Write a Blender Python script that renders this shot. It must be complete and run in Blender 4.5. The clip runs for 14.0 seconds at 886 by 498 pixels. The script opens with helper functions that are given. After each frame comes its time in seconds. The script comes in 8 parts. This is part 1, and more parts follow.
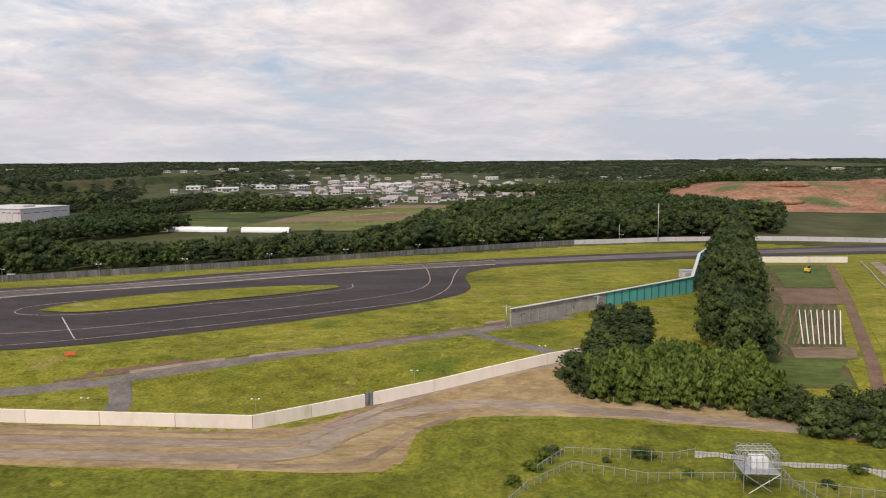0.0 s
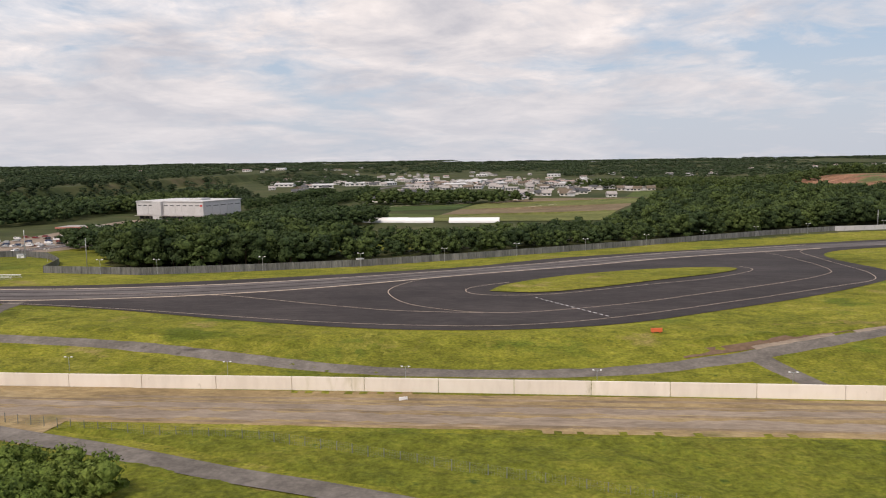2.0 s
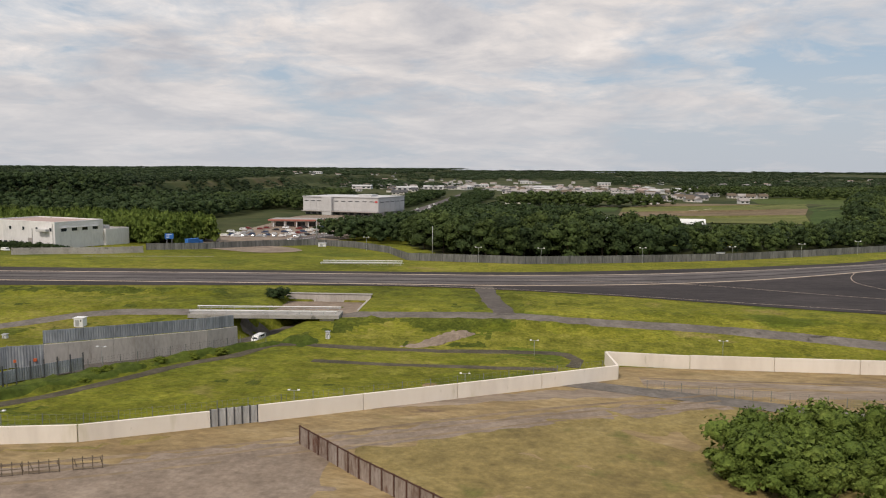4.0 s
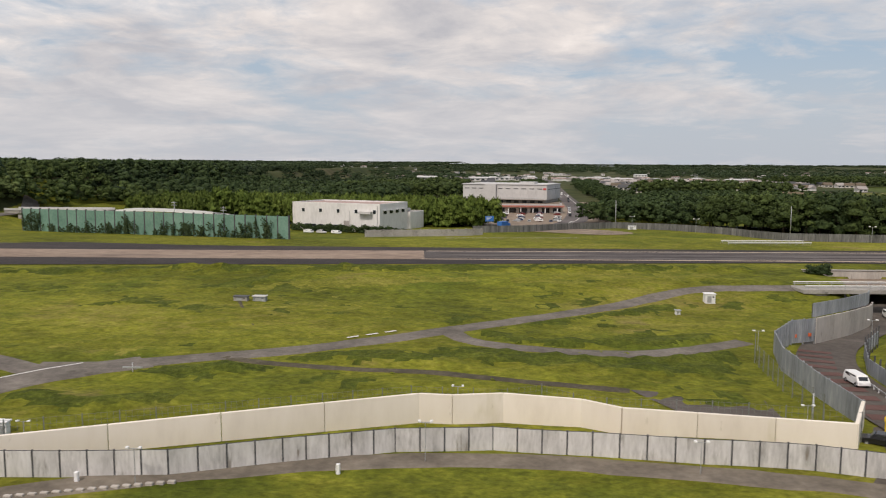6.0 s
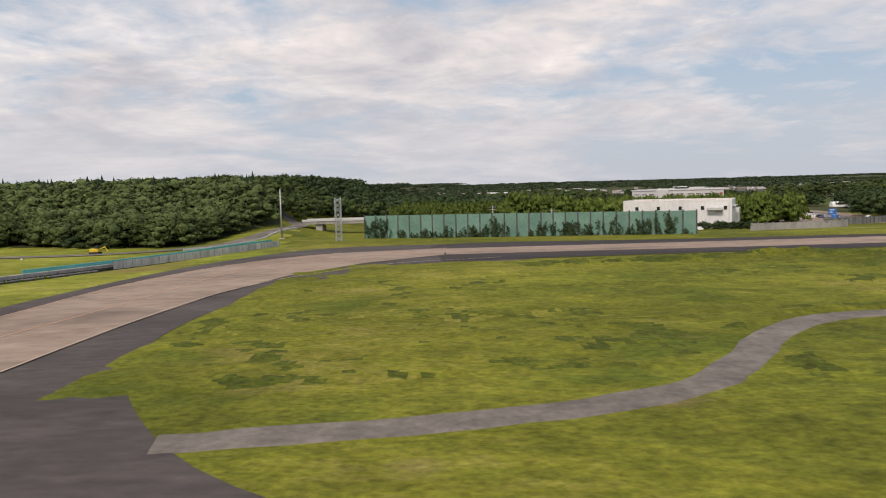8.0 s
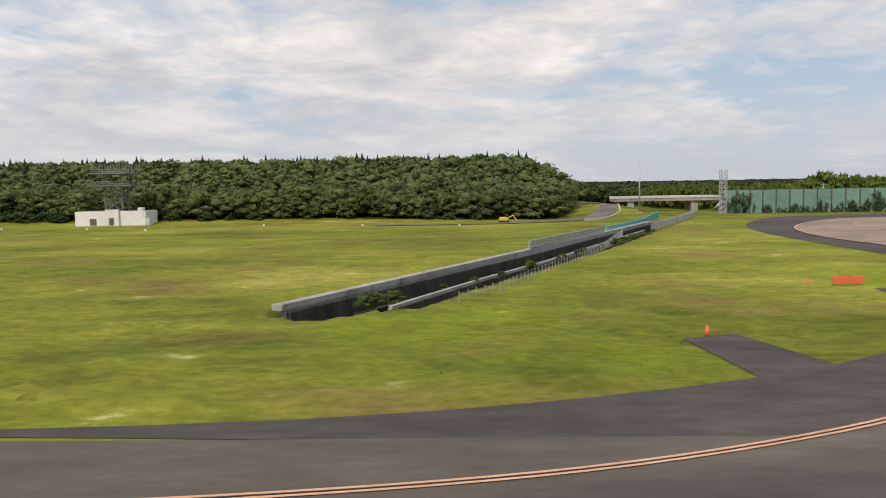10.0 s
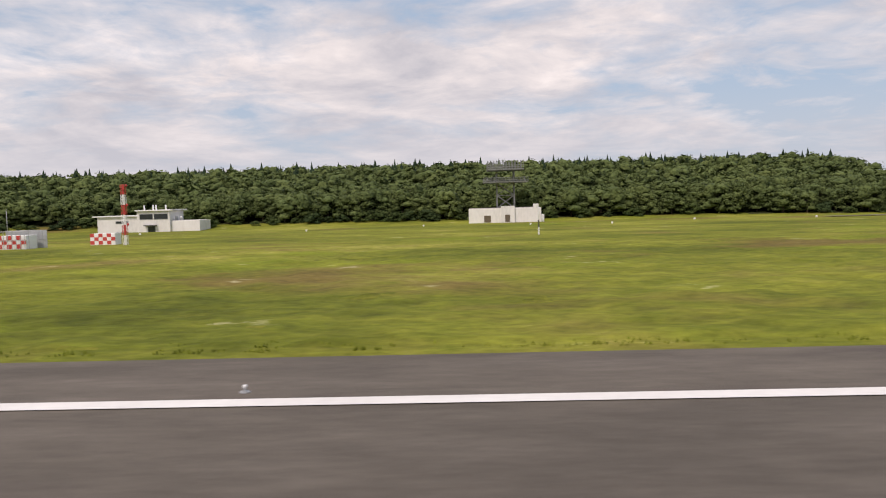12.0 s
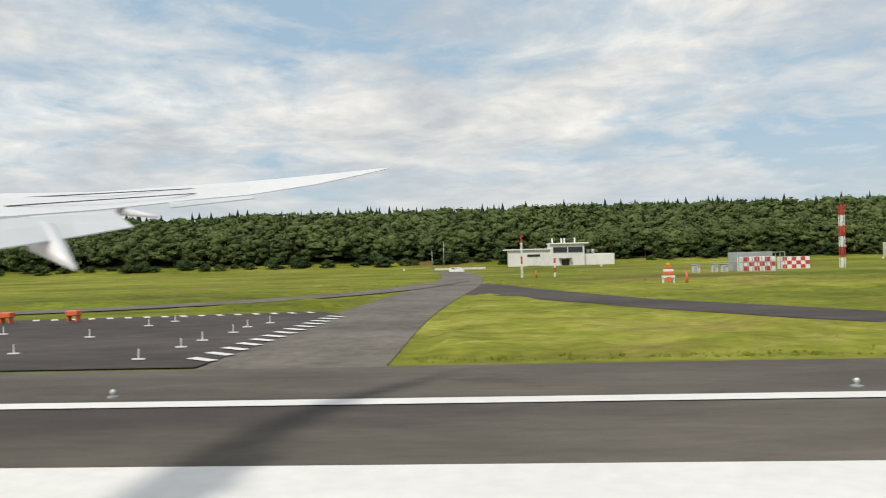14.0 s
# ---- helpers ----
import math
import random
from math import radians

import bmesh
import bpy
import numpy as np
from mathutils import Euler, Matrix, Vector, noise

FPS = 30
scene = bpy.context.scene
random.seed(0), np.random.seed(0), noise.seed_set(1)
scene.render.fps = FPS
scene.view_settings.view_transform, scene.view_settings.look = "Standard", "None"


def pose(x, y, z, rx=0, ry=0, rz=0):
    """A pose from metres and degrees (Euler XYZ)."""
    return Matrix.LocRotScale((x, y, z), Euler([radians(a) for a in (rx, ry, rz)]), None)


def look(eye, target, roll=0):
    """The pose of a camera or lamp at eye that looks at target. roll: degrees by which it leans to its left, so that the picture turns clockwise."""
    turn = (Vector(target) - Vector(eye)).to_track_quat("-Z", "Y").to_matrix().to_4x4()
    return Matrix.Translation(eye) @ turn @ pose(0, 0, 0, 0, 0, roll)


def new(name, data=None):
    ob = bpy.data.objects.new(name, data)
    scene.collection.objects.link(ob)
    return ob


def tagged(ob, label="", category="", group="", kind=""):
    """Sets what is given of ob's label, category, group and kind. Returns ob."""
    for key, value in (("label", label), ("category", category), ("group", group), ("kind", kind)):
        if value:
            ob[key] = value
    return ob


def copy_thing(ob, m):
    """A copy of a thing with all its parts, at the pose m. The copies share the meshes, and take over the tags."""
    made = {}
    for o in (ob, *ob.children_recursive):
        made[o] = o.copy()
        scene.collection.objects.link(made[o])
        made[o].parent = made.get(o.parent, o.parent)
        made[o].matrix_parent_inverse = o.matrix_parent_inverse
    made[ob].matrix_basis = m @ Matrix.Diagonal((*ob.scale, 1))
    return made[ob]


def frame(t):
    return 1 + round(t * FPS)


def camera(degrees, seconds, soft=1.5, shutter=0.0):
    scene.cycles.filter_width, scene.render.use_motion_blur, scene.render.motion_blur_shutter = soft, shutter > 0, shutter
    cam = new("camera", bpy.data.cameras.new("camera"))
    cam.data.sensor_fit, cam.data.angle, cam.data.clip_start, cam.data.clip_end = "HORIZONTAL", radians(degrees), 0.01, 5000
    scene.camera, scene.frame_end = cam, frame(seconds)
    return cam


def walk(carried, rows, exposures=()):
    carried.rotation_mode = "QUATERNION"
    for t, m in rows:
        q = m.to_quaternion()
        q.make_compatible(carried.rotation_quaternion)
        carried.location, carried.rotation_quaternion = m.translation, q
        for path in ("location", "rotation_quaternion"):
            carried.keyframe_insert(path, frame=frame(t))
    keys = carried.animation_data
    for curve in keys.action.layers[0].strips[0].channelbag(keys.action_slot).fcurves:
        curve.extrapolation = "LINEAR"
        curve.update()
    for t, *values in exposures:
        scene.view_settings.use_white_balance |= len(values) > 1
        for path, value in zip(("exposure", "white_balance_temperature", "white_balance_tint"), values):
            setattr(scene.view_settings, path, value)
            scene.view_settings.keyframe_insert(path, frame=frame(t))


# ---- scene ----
cam = camera(60, 14.0, soft=1.1, shutter=0.05)
PATH = [
    (0, pose(-0.17, -0.01, 24.93, 83.42, 0.51, 3.83)),
    (0.5, pose(-19.20, -0.01, 24.07, 83.22, 1.06, 4.08)),
    (1, pose(-38.39, 0.01, 23.17, 83.17, 1.31, 4.34)),
    (1.5, pose(-57.71, 0.00, 22.19, 83.31, 1.14, 4.47)),
    (2, pose(-76.98, 0.01, 21.20, 83.49, 0.88, 4.46)),
    (2.2, pose(-84.65, 0.01, 20.81, 83.56, 0.73, 4.48)),
    (4.3, pose(-165.61, -0.01, 16.84, 84.15, -0.51, 4.09)),
    (4.5, pose(-173.31, -0.01, 16.49, 84.12, -0.57, 3.92)),
    (5, pose(-192.42, -0.03, 15.67, 83.96, -0.56, 3.52)),
    (5.5, pose(-211.66, -0.01, 14.87, 83.74, -0.47, 3.14)),
    (6, pose(-230.92, -0.00, 13.89, 83.71, -0.26, 2.98)),
    (6.5, pose(-250.19, 0.00, 12.80, 84.11, 0.02, 3.01)),
    (7, pose(-269.37, 0.01, 11.65, 85.00, 0.59, 3.14)),
    (7.2, pose(-277.18, 0.01, 11.22, 85.39, 0.91, 3.07)),
    (9.3, pose(-357.52, -0.02, 7.14, 85.15, 1.87, 0.64)),
    (9.5, pose(-365.13, -0.01, 6.74, 85.06, 1.48, 0.94)),
    (9.7, pose(-372.79, -0.00, 6.33, 85.13, 1.25, 1.14)),
    (10, pose(-384.34, 0.04, 5.70, 85.38, 0.98, 1.48)),
    (10.3, pose(-395.92, 0.04, 5.10, 85.62, 0.48, 1.71)),
    (10.5, pose(-403.64, 0.04, 4.79, 86.00, 0.71, 1.78)),
    (11, pose(-422.96, -0.00, 4.23, 86.46, 0.64, 1.88)),
    (11.5, pose(-442.31, -0.01, 3.79, 86.56, 0.98, 1.95)),
    (12, pose(-461.64, -0.03, 3.43, 86.51, 1.57, 1.92)),
    (12.5, pose(-480.90, -0.03, 3.22, 86.82, 2.17, 2.22)),
    (13, pose(-499.89, 0.01, 3.01, 87.20, 3.15, 2.52)),
    (13.5, pose(-519.48, 0.01, 2.71, 89.31, 4.31, 2.80)),
    (13.7, pose(-527.19, 0.02, 2.64, 90.44, 1.73, 2.43)),
    (14, pose(-538.76, 0.03, 2.58, 90.13, 1.54, 3.66)),
]
EXPOSURE = [(0, 0.12, 6850, 18), (2.2, 0.12, 6850, 17), (4.3, -0.06, 6900, 14), (6.3, -0.05, 6900, 15), (7.0, -0.02, 6850, 13), (7.3, 0.0, 6850, 14), (9.3, 0.06, 6850, 18), (9.8, 0.06, 6850, 17), (10.3, 0.14, 6850, 11), (10.6, 0.14, 6850, 11), (11.0, -0.08, 6850, 13), (11.5, -0.02, 6850, 15), (12.0, 0.06, 6850, 20), (12.8, 0.0, 6850, 18), (13.5, -0.04, 6800, 16), (14.0, 0.1, 6650, 7)]
walk(cam, PATH, EXPOSURE)

# ---- world, sun ----
SUN_EL, SUN_AZ = radians(52), radians(205)      # azimuth clockwise from +y
world = bpy.data.worlds.new("sky")
scene.world = world
world.use_nodes = True
wn, wl = world.node_tree.nodes, world.node_tree.links
wn.clear()


def wnode(kind, **values):
    node = wn.new(kind)
    for key, value in values.items():
        node.inputs[key].default_value = value
    return node


sky = wn.new("ShaderNodeTexSky")
sky.sky_type, sky.sun_disc = "NISHITA", False
sky.sun_elevation, sky.sun_rotation = SUN_EL, SUN_AZ
sky.air_density, sky.dust_density, sky.ozone_density = 1.0, 1.5, 1.2
coord = wn.new("ShaderNodeTexCoord")
split = wn.new("ShaderNodeSeparateXYZ")
wl.new(coord.outputs["Generated"], split.inputs[0])


def wmath(op, a, b=None, clamp=False):
    node = wn.new("ShaderNodeMath")
    node.operation, node.use_clamp = op, clamp
    for socket, value in zip(node.inputs, (a, b)):
        if isinstance(value, (int, float)):
            socket.default_value = value
        elif value is not None:
            wl.new(value, socket)
    return node.outputs[0]


# cloud layer seen in perspective: direction divided by its height
lift = wmath("ADD", wmath("MAXIMUM", split.outputs["Z"], 0.0), 0.16)
flat = wn.new("ShaderNodeCombineXYZ")
wl.new(wmath("DIVIDE", split.outputs["X"], lift), flat.inputs[0])
wl.new(wmath("DIVIDE", split.outputs["Y"], lift), flat.inputs[1])


def cloud_noise(scale, detail, rough, distort, move):
    shift = wn.new("ShaderNodeMapping")
    shift.inputs["Location"].default_value = move
    wl.new(flat.outputs[0], shift.inputs[0])
    node = wnode("ShaderNodeTexNoise", Scale=scale, Detail=detail, Roughness=rough, Distortion=distort)
    wl.new(shift.outputs[0], node.inputs["Vector"])
    return node.outputs["Fac"]


def wramp(value, stops):
    node = wn.new("ShaderNodeValToRGB")
    wl.new(value, node.inputs[0])
    while len(node.color_ramp.elements) < len(stops):
        node.color_ramp.elements.new(0.5)
    for element, (at, colour) in zip(node.color_ramp.elements, stops):
        element.position, element.color = at, (*colour, 1)
    return node.outputs[0]


def wmix(fac, a, b):
    node = wn.new("ShaderNodeMix")
    node.data_type = "RGBA"
    if isinstance(fac, float):
        node.inputs[0].default_value = fac
    else:
        wl.new(fac, node.inputs[0])
    for socket, value in ((node.inputs[6], a), (node.inputs[7], b)):
        if isinstance(value, tuple):
            socket.default_value = (*value, 1)
        else:
            wl.new(value, socket)
    return node.outputs[2]


broad = cloud_noise(0.62, 6, 0.55, 0.25, (2.3, 0.6, 0))
fine = cloud_noise(1.7, 10, 0.62, 0.5, (7.1, 3.2, 0))
wisps = cloud_noise(4.5, 8, 0.6, 0.8, (3.7, 1.9, 0))
body = wmath("ADD", wmath("MULTIPLY", broad, 0.55), wmath("ADD", wmath("MULTIPLY", fine, 0.35), wmath("MULTIPLY", wisps, 0.12)))
# the cloud is thicker to the west and thins out eastwards
body = wmath("SUBTRACT", body, wmath("MULTIPLY", split.outputs["X"], 0.07))
cover = wramp(body, [(0.435, (0, 0, 0)), (0.475, (0.45, 0.45, 0.45)), (0.55, (1, 1, 1))])
shade = wramp(wmath("ADD", wmath("MULTIPLY", cloud_noise(1.35, 10, 0.6, 0.4, (1.4, 9.0, 0)), 0.8), wmath("MULTIPLY", wisps, 0.2)),
              [(0.38, (4.9, 5.15, 5.6)), (0.48, (6.2, 6.3, 6.5)), (0.56, (7.4, 7.3, 7.25)), (0.64, (8.6, 8.4, 8.2))])
blue = wmix(0.75, sky.outputs[0], (3.7, 5.1, 6.5))
cloudy = wmix(cover, blue, shade)
# thicker, greyer air low over the horizon
veil = wramp(split.outputs["Z"], [(0.0, (1, 1, 1)), (0.05, (0.8, 0.8, 0.8)), (0.15, (0, 0, 0))])
whole = wmix(wmath("MULTIPLY", veil, 0.72), cloudy, (5.1, 5.55, 6.1))
background = wnode("ShaderNodeBackground", Strength=0.105)
wl.new(whole, background.inputs[0])
output = wn.new("ShaderNodeOutputWorld")
wl.new(background.outputs[0], output.inputs[0])

sun = new("sun", bpy.data.lights.new("sun", "SUN"))
sun.data.energy, sun.data.angle, sun.data.color = 2.5, radians(8), (1.0, 0.95, 0.87)
sun_way = Vector((math.sin(SUN_AZ) * math.cos(SUN_EL), math.cos(SUN_AZ) * math.cos(SUN_EL), math.sin(SUN_EL)))
sun.matrix_world = look(sun_way * 50 + Vector((-250, 100, 0)), (-250, 100, 0))


# ---- materials ----
def material(name, colours, scale=1.0, rough=0.85, bump=0.0, bump_scale=None, metal=0.0, fine=8.0, spots=None, per=0.0, stretch=(1, 1, 1), spec=0.3, mods=(), swell=None):
    """A noise-varied surface: colours from dark to light over two scales of noise; spots: (scale, threshold, colour) stains;
    per: how much each piece differs in brightness; mods: (scale, low, high) lighter and darker patches; swell: (scale, depth) of broad relief."""
    m = bpy.data.materials.new(name)
    m.use_nodes = True
    n, l = m.node_tree.nodes, m.node_tree.links
    b = n["Principled BSDF"]
    b.inputs["Roughness"].default_value, b.inputs["Metallic"].default_value = rough, metal
    b.inputs["Specular IOR Level"].default_value = spec
    geo = n.new("ShaderNodeNewGeometry")
    warp = n.new("ShaderNodeMapping")
    warp.inputs["Scale"].default_value = stretch
    l.new(geo.outputs["Position"], warp.inputs[0])

    def noise_at(s, detail, rough_):
        t = n.new("ShaderNodeTexNoise")
        t.inputs["Scale"].default_value, t.inputs["Detail"].default_value, t.inputs["Roughness"].default_value = s, detail, rough_
        l.new(warp.outputs[0], t.inputs["Vector"])
        return t.outputs["Fac"]

    big, small = noise_at(scale, 4, 0.55), noise_at(scale * fine, 5, 0.65)
    mixed = n.new("ShaderNodeMix")
    mixed.inputs[0].default_value = 0.45
    l.new(big, mixed.inputs[2])
    l.new(small, mixed.inputs[3])
    ramp = n.new("ShaderNodeValToRGB")
    while len(ramp.color_ramp.elements) < len(colours):
        ramp.color_ramp.elements.new(0.5)
    for i, (element, colour) in enumerate(zip(ramp.color_ramp.elements, colours)):
        element.position = 0.33 + 0.34 * i / max(1, len(colours) - 1)
        element.color = (*colour, 1)
    l.new(mixed.outputs[0], ramp.inputs[0])
    out = ramp.outputs[0]
    for s, at, colour in spots or ():
        r = n.new("ShaderNodeValToRGB")
        r.color_ramp.elements[0].position, r.color_ramp.elements[1].position = at, at + 0.09
        l.new(noise_at(s, 5, 0.6), r.inputs[0])
        mx = n.new("ShaderNodeMix")
        mx.data_type = "RGBA"
        l.new(r.outputs[0], mx.inputs[0])
        l.new(out, mx.inputs[6])
        mx.inputs[7].default_value = (*colour, 1)
        out = mx.outputs[2]
    for s, low, high in mods:
        span = n.new("ShaderNodeMapRange")
        span.inputs[1].default_value, span.inputs[2].default_value, span.inputs[3].default_value, span.inputs[4].default_value = 0.32, 0.68, low, high
        l.new(noise_at(s, 6, 0.65), span.inputs[0])
        tone = n.new("ShaderNodeHueSaturation")
        l.new(span.outputs[0], tone.inputs["Value"])
        l.new(out, tone.inputs["Color"])
        out = tone.outputs[0]
    if per:
        info = n.new("ShaderNodeObjectInfo")
        geo_random = n.new("ShaderNodeMath")
        geo_random.operation = "ADD"
        l.new(info.outputs["Random"], geo_random.inputs[0])
        l.new(geo.outputs["Random Per Island"], geo_random.inputs[1])
        gain = n.new("ShaderNodeMapRange")
        gain.inputs[1].default_value, gain.inputs[2].default_value = 0.0, 2.0
        gain.inputs[3].default_value, gain.inputs[4].default_value = 1 - per, 1 + per
        l.new(geo_random.outputs[0], gain.inputs[0])
        hsv = n.new("ShaderNodeHueSaturation")
        l.new(gain.outputs[0], hsv.inputs["Value"])
        l.new(out, hsv.inputs["Color"])
        out = hsv.outputs[0]
    l.new(out, b.inputs["Base Color"])
    if bump:
        bp = n.new("ShaderNodeBump")
        bp.inputs["Strength"].default_value, bp.inputs["Distance"].default_value = min(1, bump), 0.05
        l.new(noise_at(bump_scale or scale * fine * 2, 6, 0.7), bp.inputs["Height"])
        if swell:
            wide = n.new("ShaderNodeBump")
            wide.inputs["Strength"].default_value, wide.inputs["Distance"].default_value = 1.0, swell[1]
            l.new(noise_at(swell[0], 4, 0.6), wide.inputs["Height"])
            l.new(wide.outputs[0], bp.inputs["Normal"])
        l.new(bp.outputs[0], b.inputs["Normal"])
    return m


GRASS = material("meadow_grass", [(0.078, 0.084, 0.013), (0.138, 0.144, 0.018), (0.190, 0.184, 0.025), (0.248, 0.216, 0.052)], 0.05, 0.95, 1.0, 5, fine=17,
                 spots=[(0.07, 0.57, (0.084, 0.108, 0.014)), (0.11, 0.61, (0.225, 0.182, 0.06)), (0.9, 0.62, (0.064, 0.084, 0.013))], stretch=(0.8, 1, 1), spec=0.1,
                 mods=[(0.035, 0.82, 1.2), (0.4, 0.8, 1.2), (3.2, 0.66, 1.34)], swell=(0.3, 0.8))
MEADOW = material("runway_meadow_grass", [(0.084, 0.104, 0.015), (0.142, 0.162, 0.020), (0.196, 0.204, 0.028), (0.26, 0.24, 0.06)], 0.05, 0.95, 0.7, 6, fine=13,
                  spots=[(0.055, 0.57, (0.165, 0.20, 0.018)), (0.07, 0.57, (0.195, 0.160, 0.044)), (0.045, 0.59, (0.150, 0.116, 0.034)), (0.30, 0.66, (0.38, 0.355, 0.22)), (0.25, 0.62, (0.092, 0.110, 0.014))], stretch=(0.7, 1, 1), spec=0.1,
                  mods=[(0.05, 0.8, 1.22), (0.3, 0.78, 1.22), (2.4, 0.8, 1.2)], swell=(0.3, 0.3))
ROUGH = material("unmown_field_grass", [(0.056, 0.066, 0.010), (0.108, 0.119, 0.014), (0.160, 0.162, 0.020), (0.220, 0.195, 0.045)], 0.05, 0.95, 1.0, 5, fine=17,
                 spots=[(0.07, 0.56, (0.084, 0.104, 0.013)), (0.10, 0.62, (0.185, 0.155, 0.05))], stretch=(0.8, 1, 1), spec=0.1, mods=[(0.045, 0.78, 1.26), (0.35, 0.78, 1.22), (2.6, 0.66, 1.34)], swell=(0.25, 0.7))
FARLAND = material("patchwork_farmland", [(0.024, 0.034, 0.014), (0.042, 0.054, 0.019), (0.066, 0.070, 0.028), (0.10, 0.082, 0.048)], 0.012, 0.95, 0.6, 1, fine=7, spec=0.1, mods=[(0.05, 0.7, 1.3)])
PALEGRASS = material("pale_seeding_grass", [(0.105, 0.112, 0.016), (0.160, 0.160, 0.023), (0.215, 0.196, 0.042)], 0.25, 0.95, 1.0, 6, spec=0.1, mods=[(0.5, 0.75, 1.25), (3.0, 0.7, 1.3)], swell=(0.4, 0.5))
RANK = material("rank_dark_grass", [(0.042, 0.056, 0.009), (0.073, 0.089, 0.013), (0.115, 0.126, 0.018)], 0.25, 0.95, 1.0, 6, spec=0.1, mods=[(0.7, 0.75, 1.25), (3.0, 0.66, 1.34)], swell=(0.5, 0.6))
LUSH = material("lush_grass", [(0.076, 0.088, 0.012), (0.126, 0.138, 0.017), (0.185, 0.178, 0.027)], 0.12, 0.95, 1.0, 4, spots=[(0.5, 0.62, (0.05, 0.072, 0.012))], spec=0.1,
                mods=[(0.5, 0.7, 1.25), (2.5, 0.65, 1.35)], swell=(0.35, 0.5))
DARKASPH = material("dark_shoulder_asphalt", [(0.042, 0.035, 0.033), (0.063, 0.053, 0.049), (0.093, 0.078, 0.072)], 0.15, 0.9, 0.25, 30, stretch=(0.4, 1, 1), mods=[(0.2, 0.85, 1.2), (1.6, 0.88, 1.12)])
RUNWAY = material("runway_asphalt", [(0.074, 0.063, 0.052), (0.104, 0.089, 0.074), (0.140, 0.121, 0.103)], 0.10, 0.86, 0.3, 40,
                  spots=[(0.13, 0.58, (0.068, 0.056, 0.051)), (0.35, 0.66, (0.055, 0.046, 0.042))], stretch=(0.3, 1, 1), mods=[(0.045, 0.82, 1.24), (0.12, 0.82, 1.2), (0.9, 0.88, 1.14), (5.0, 0.9, 1.1)])
TAXIDARK = material("dark_taxiway_asphalt", [(0.025, 0.020, 0.020), (0.037, 0.030, 0.029), (0.056, 0.046, 0.044)], 0.12, 0.9, 0.25, 30, stretch=(0.4, 1, 1), mods=[(0.2, 0.84, 1.18), (1.6, 0.9, 1.1)])
BEIGE = material("worn_beige_pavement", [(0.185, 0.135, 0.103), (0.275, 0.205, 0.158), (0.345, 0.268, 0.212)], 0.12, 0.9, 0.2, 30, stretch=(0.5, 1, 1), spots=[(0.06, 0.58, (0.15, 0.112, 0.090)), (0.2, 0.62, (0.15, 0.113, 0.09))], mods=[(0.5, 0.85, 1.12)])
GREYTAX = material("worn_grey_pavement", [(0.072, 0.062, 0.060), (0.108, 0.094, 0.091), (0.150, 0.133, 0.128)], 0.10, 0.9, 0.2, 30, stretch=(0.25, 1, 1), mods=[(0.08, 0.8, 1.2), (0.8, 0.85, 1.15)])
ROADGREY = material("service_road", [(0.106, 0.092, 0.078), (0.150, 0.131, 0.113), (0.196, 0.172, 0.150)], 0.25, 0.9, 0.2, 20, spots=[(0.5, 0.63, (0.10, 0.088, 0.07))], mods=[(0.15, 0.82, 1.18), (0.6, 0.84, 1.14), (3, 0.88, 1.12)])
PATROLGREY = material("patrol_road_asphalt", [(0.118, 0.098, 0.076), (0.160, 0.135, 0.107), (0.205, 0.176, 0.142)], 0.25, 0.9, 0.2, 20, mods=[(0.2, 0.8, 1.2), (0.8, 0.85, 1.14)])
ROADDARK = material("brown_grey_road", [(0.072, 0.060, 0.052), (0.102, 0.087, 0.076), (0.136, 0.117, 0.104)], 0.25, 0.9, 0.2, 20, mods=[(0.6, 0.84, 1.14)])
ROADRED = material("red_antiskid", [(0.105, 0.055, 0.047), (0.14, 0.078, 0.068)], 0.6, 0.9, 0.2, 20)
SAND = material("sandy_ground", [(0.185, 0.126, 0.062), (0.28, 0.202, 0.100), (0.37, 0.282, 0.158)], 0.12, 0.95, 0.8, 4,
                spots=[(0.13, 0.60, (0.16, 0.135, 0.05)), (0.45, 0.63, (0.15, 0.10, 0.062))], stretch=(0.55, 1, 1), mods=[(0.35, 0.78, 1.2), (2.2, 0.82, 1.18)], swell=(0.5, 0.25))
TRACK = material("gravel_track", [(0.185, 0.140, 0.102), (0.255, 0.200, 0.150), (0.32, 0.26, 0.20)], 0.2, 0.95, 0.6, 5, stretch=(0.35, 1, 1), mods=[(0.6, 0.82, 1.16), (3, 0.85, 1.15)])
RUT = material("dark_wheel_rut", [(0.160, 0.114, 0.072), (0.225, 0.166, 0.106), (0.29, 0.222, 0.145)], 0.3, 0.95, 0.6, 5, stretch=(0.4, 1, 1), mods=[(0.25, 0.75, 1.25), (0.8, 0.75, 1.25)])
PATHDARK = material("dark_earth_path", [(0.050, 0.044, 0.028), (0.078, 0.066, 0.044), (0.12, 0.10, 0.068)], 0.3, 0.95, 0.6, 5, mods=[(0.8, 0.75, 1.25)])
DRYGRASS = material("dry_ochre_grass", [(0.15, 0.112, 0.042), (0.225, 0.170, 0.062), (0.29, 0.225, 0.09)], 0.12, 0.95, 0.9, 4, spots=[(0.2, 0.6, (0.15, 0.135, 0.04))], mods=[(0.5, 0.8, 1.2), (2.5, 0.8, 1.2)], swell=(0.5, 0.2))
GRAVEL = material("grey_gravel", [(0.165, 0.126, 0.094), (0.235, 0.182, 0.138), (0.30, 0.238, 0.185)], 0.2, 0.95, 0.6, 6, mods=[(0.5, 0.82, 1.18), (3, 0.86, 1.14)])
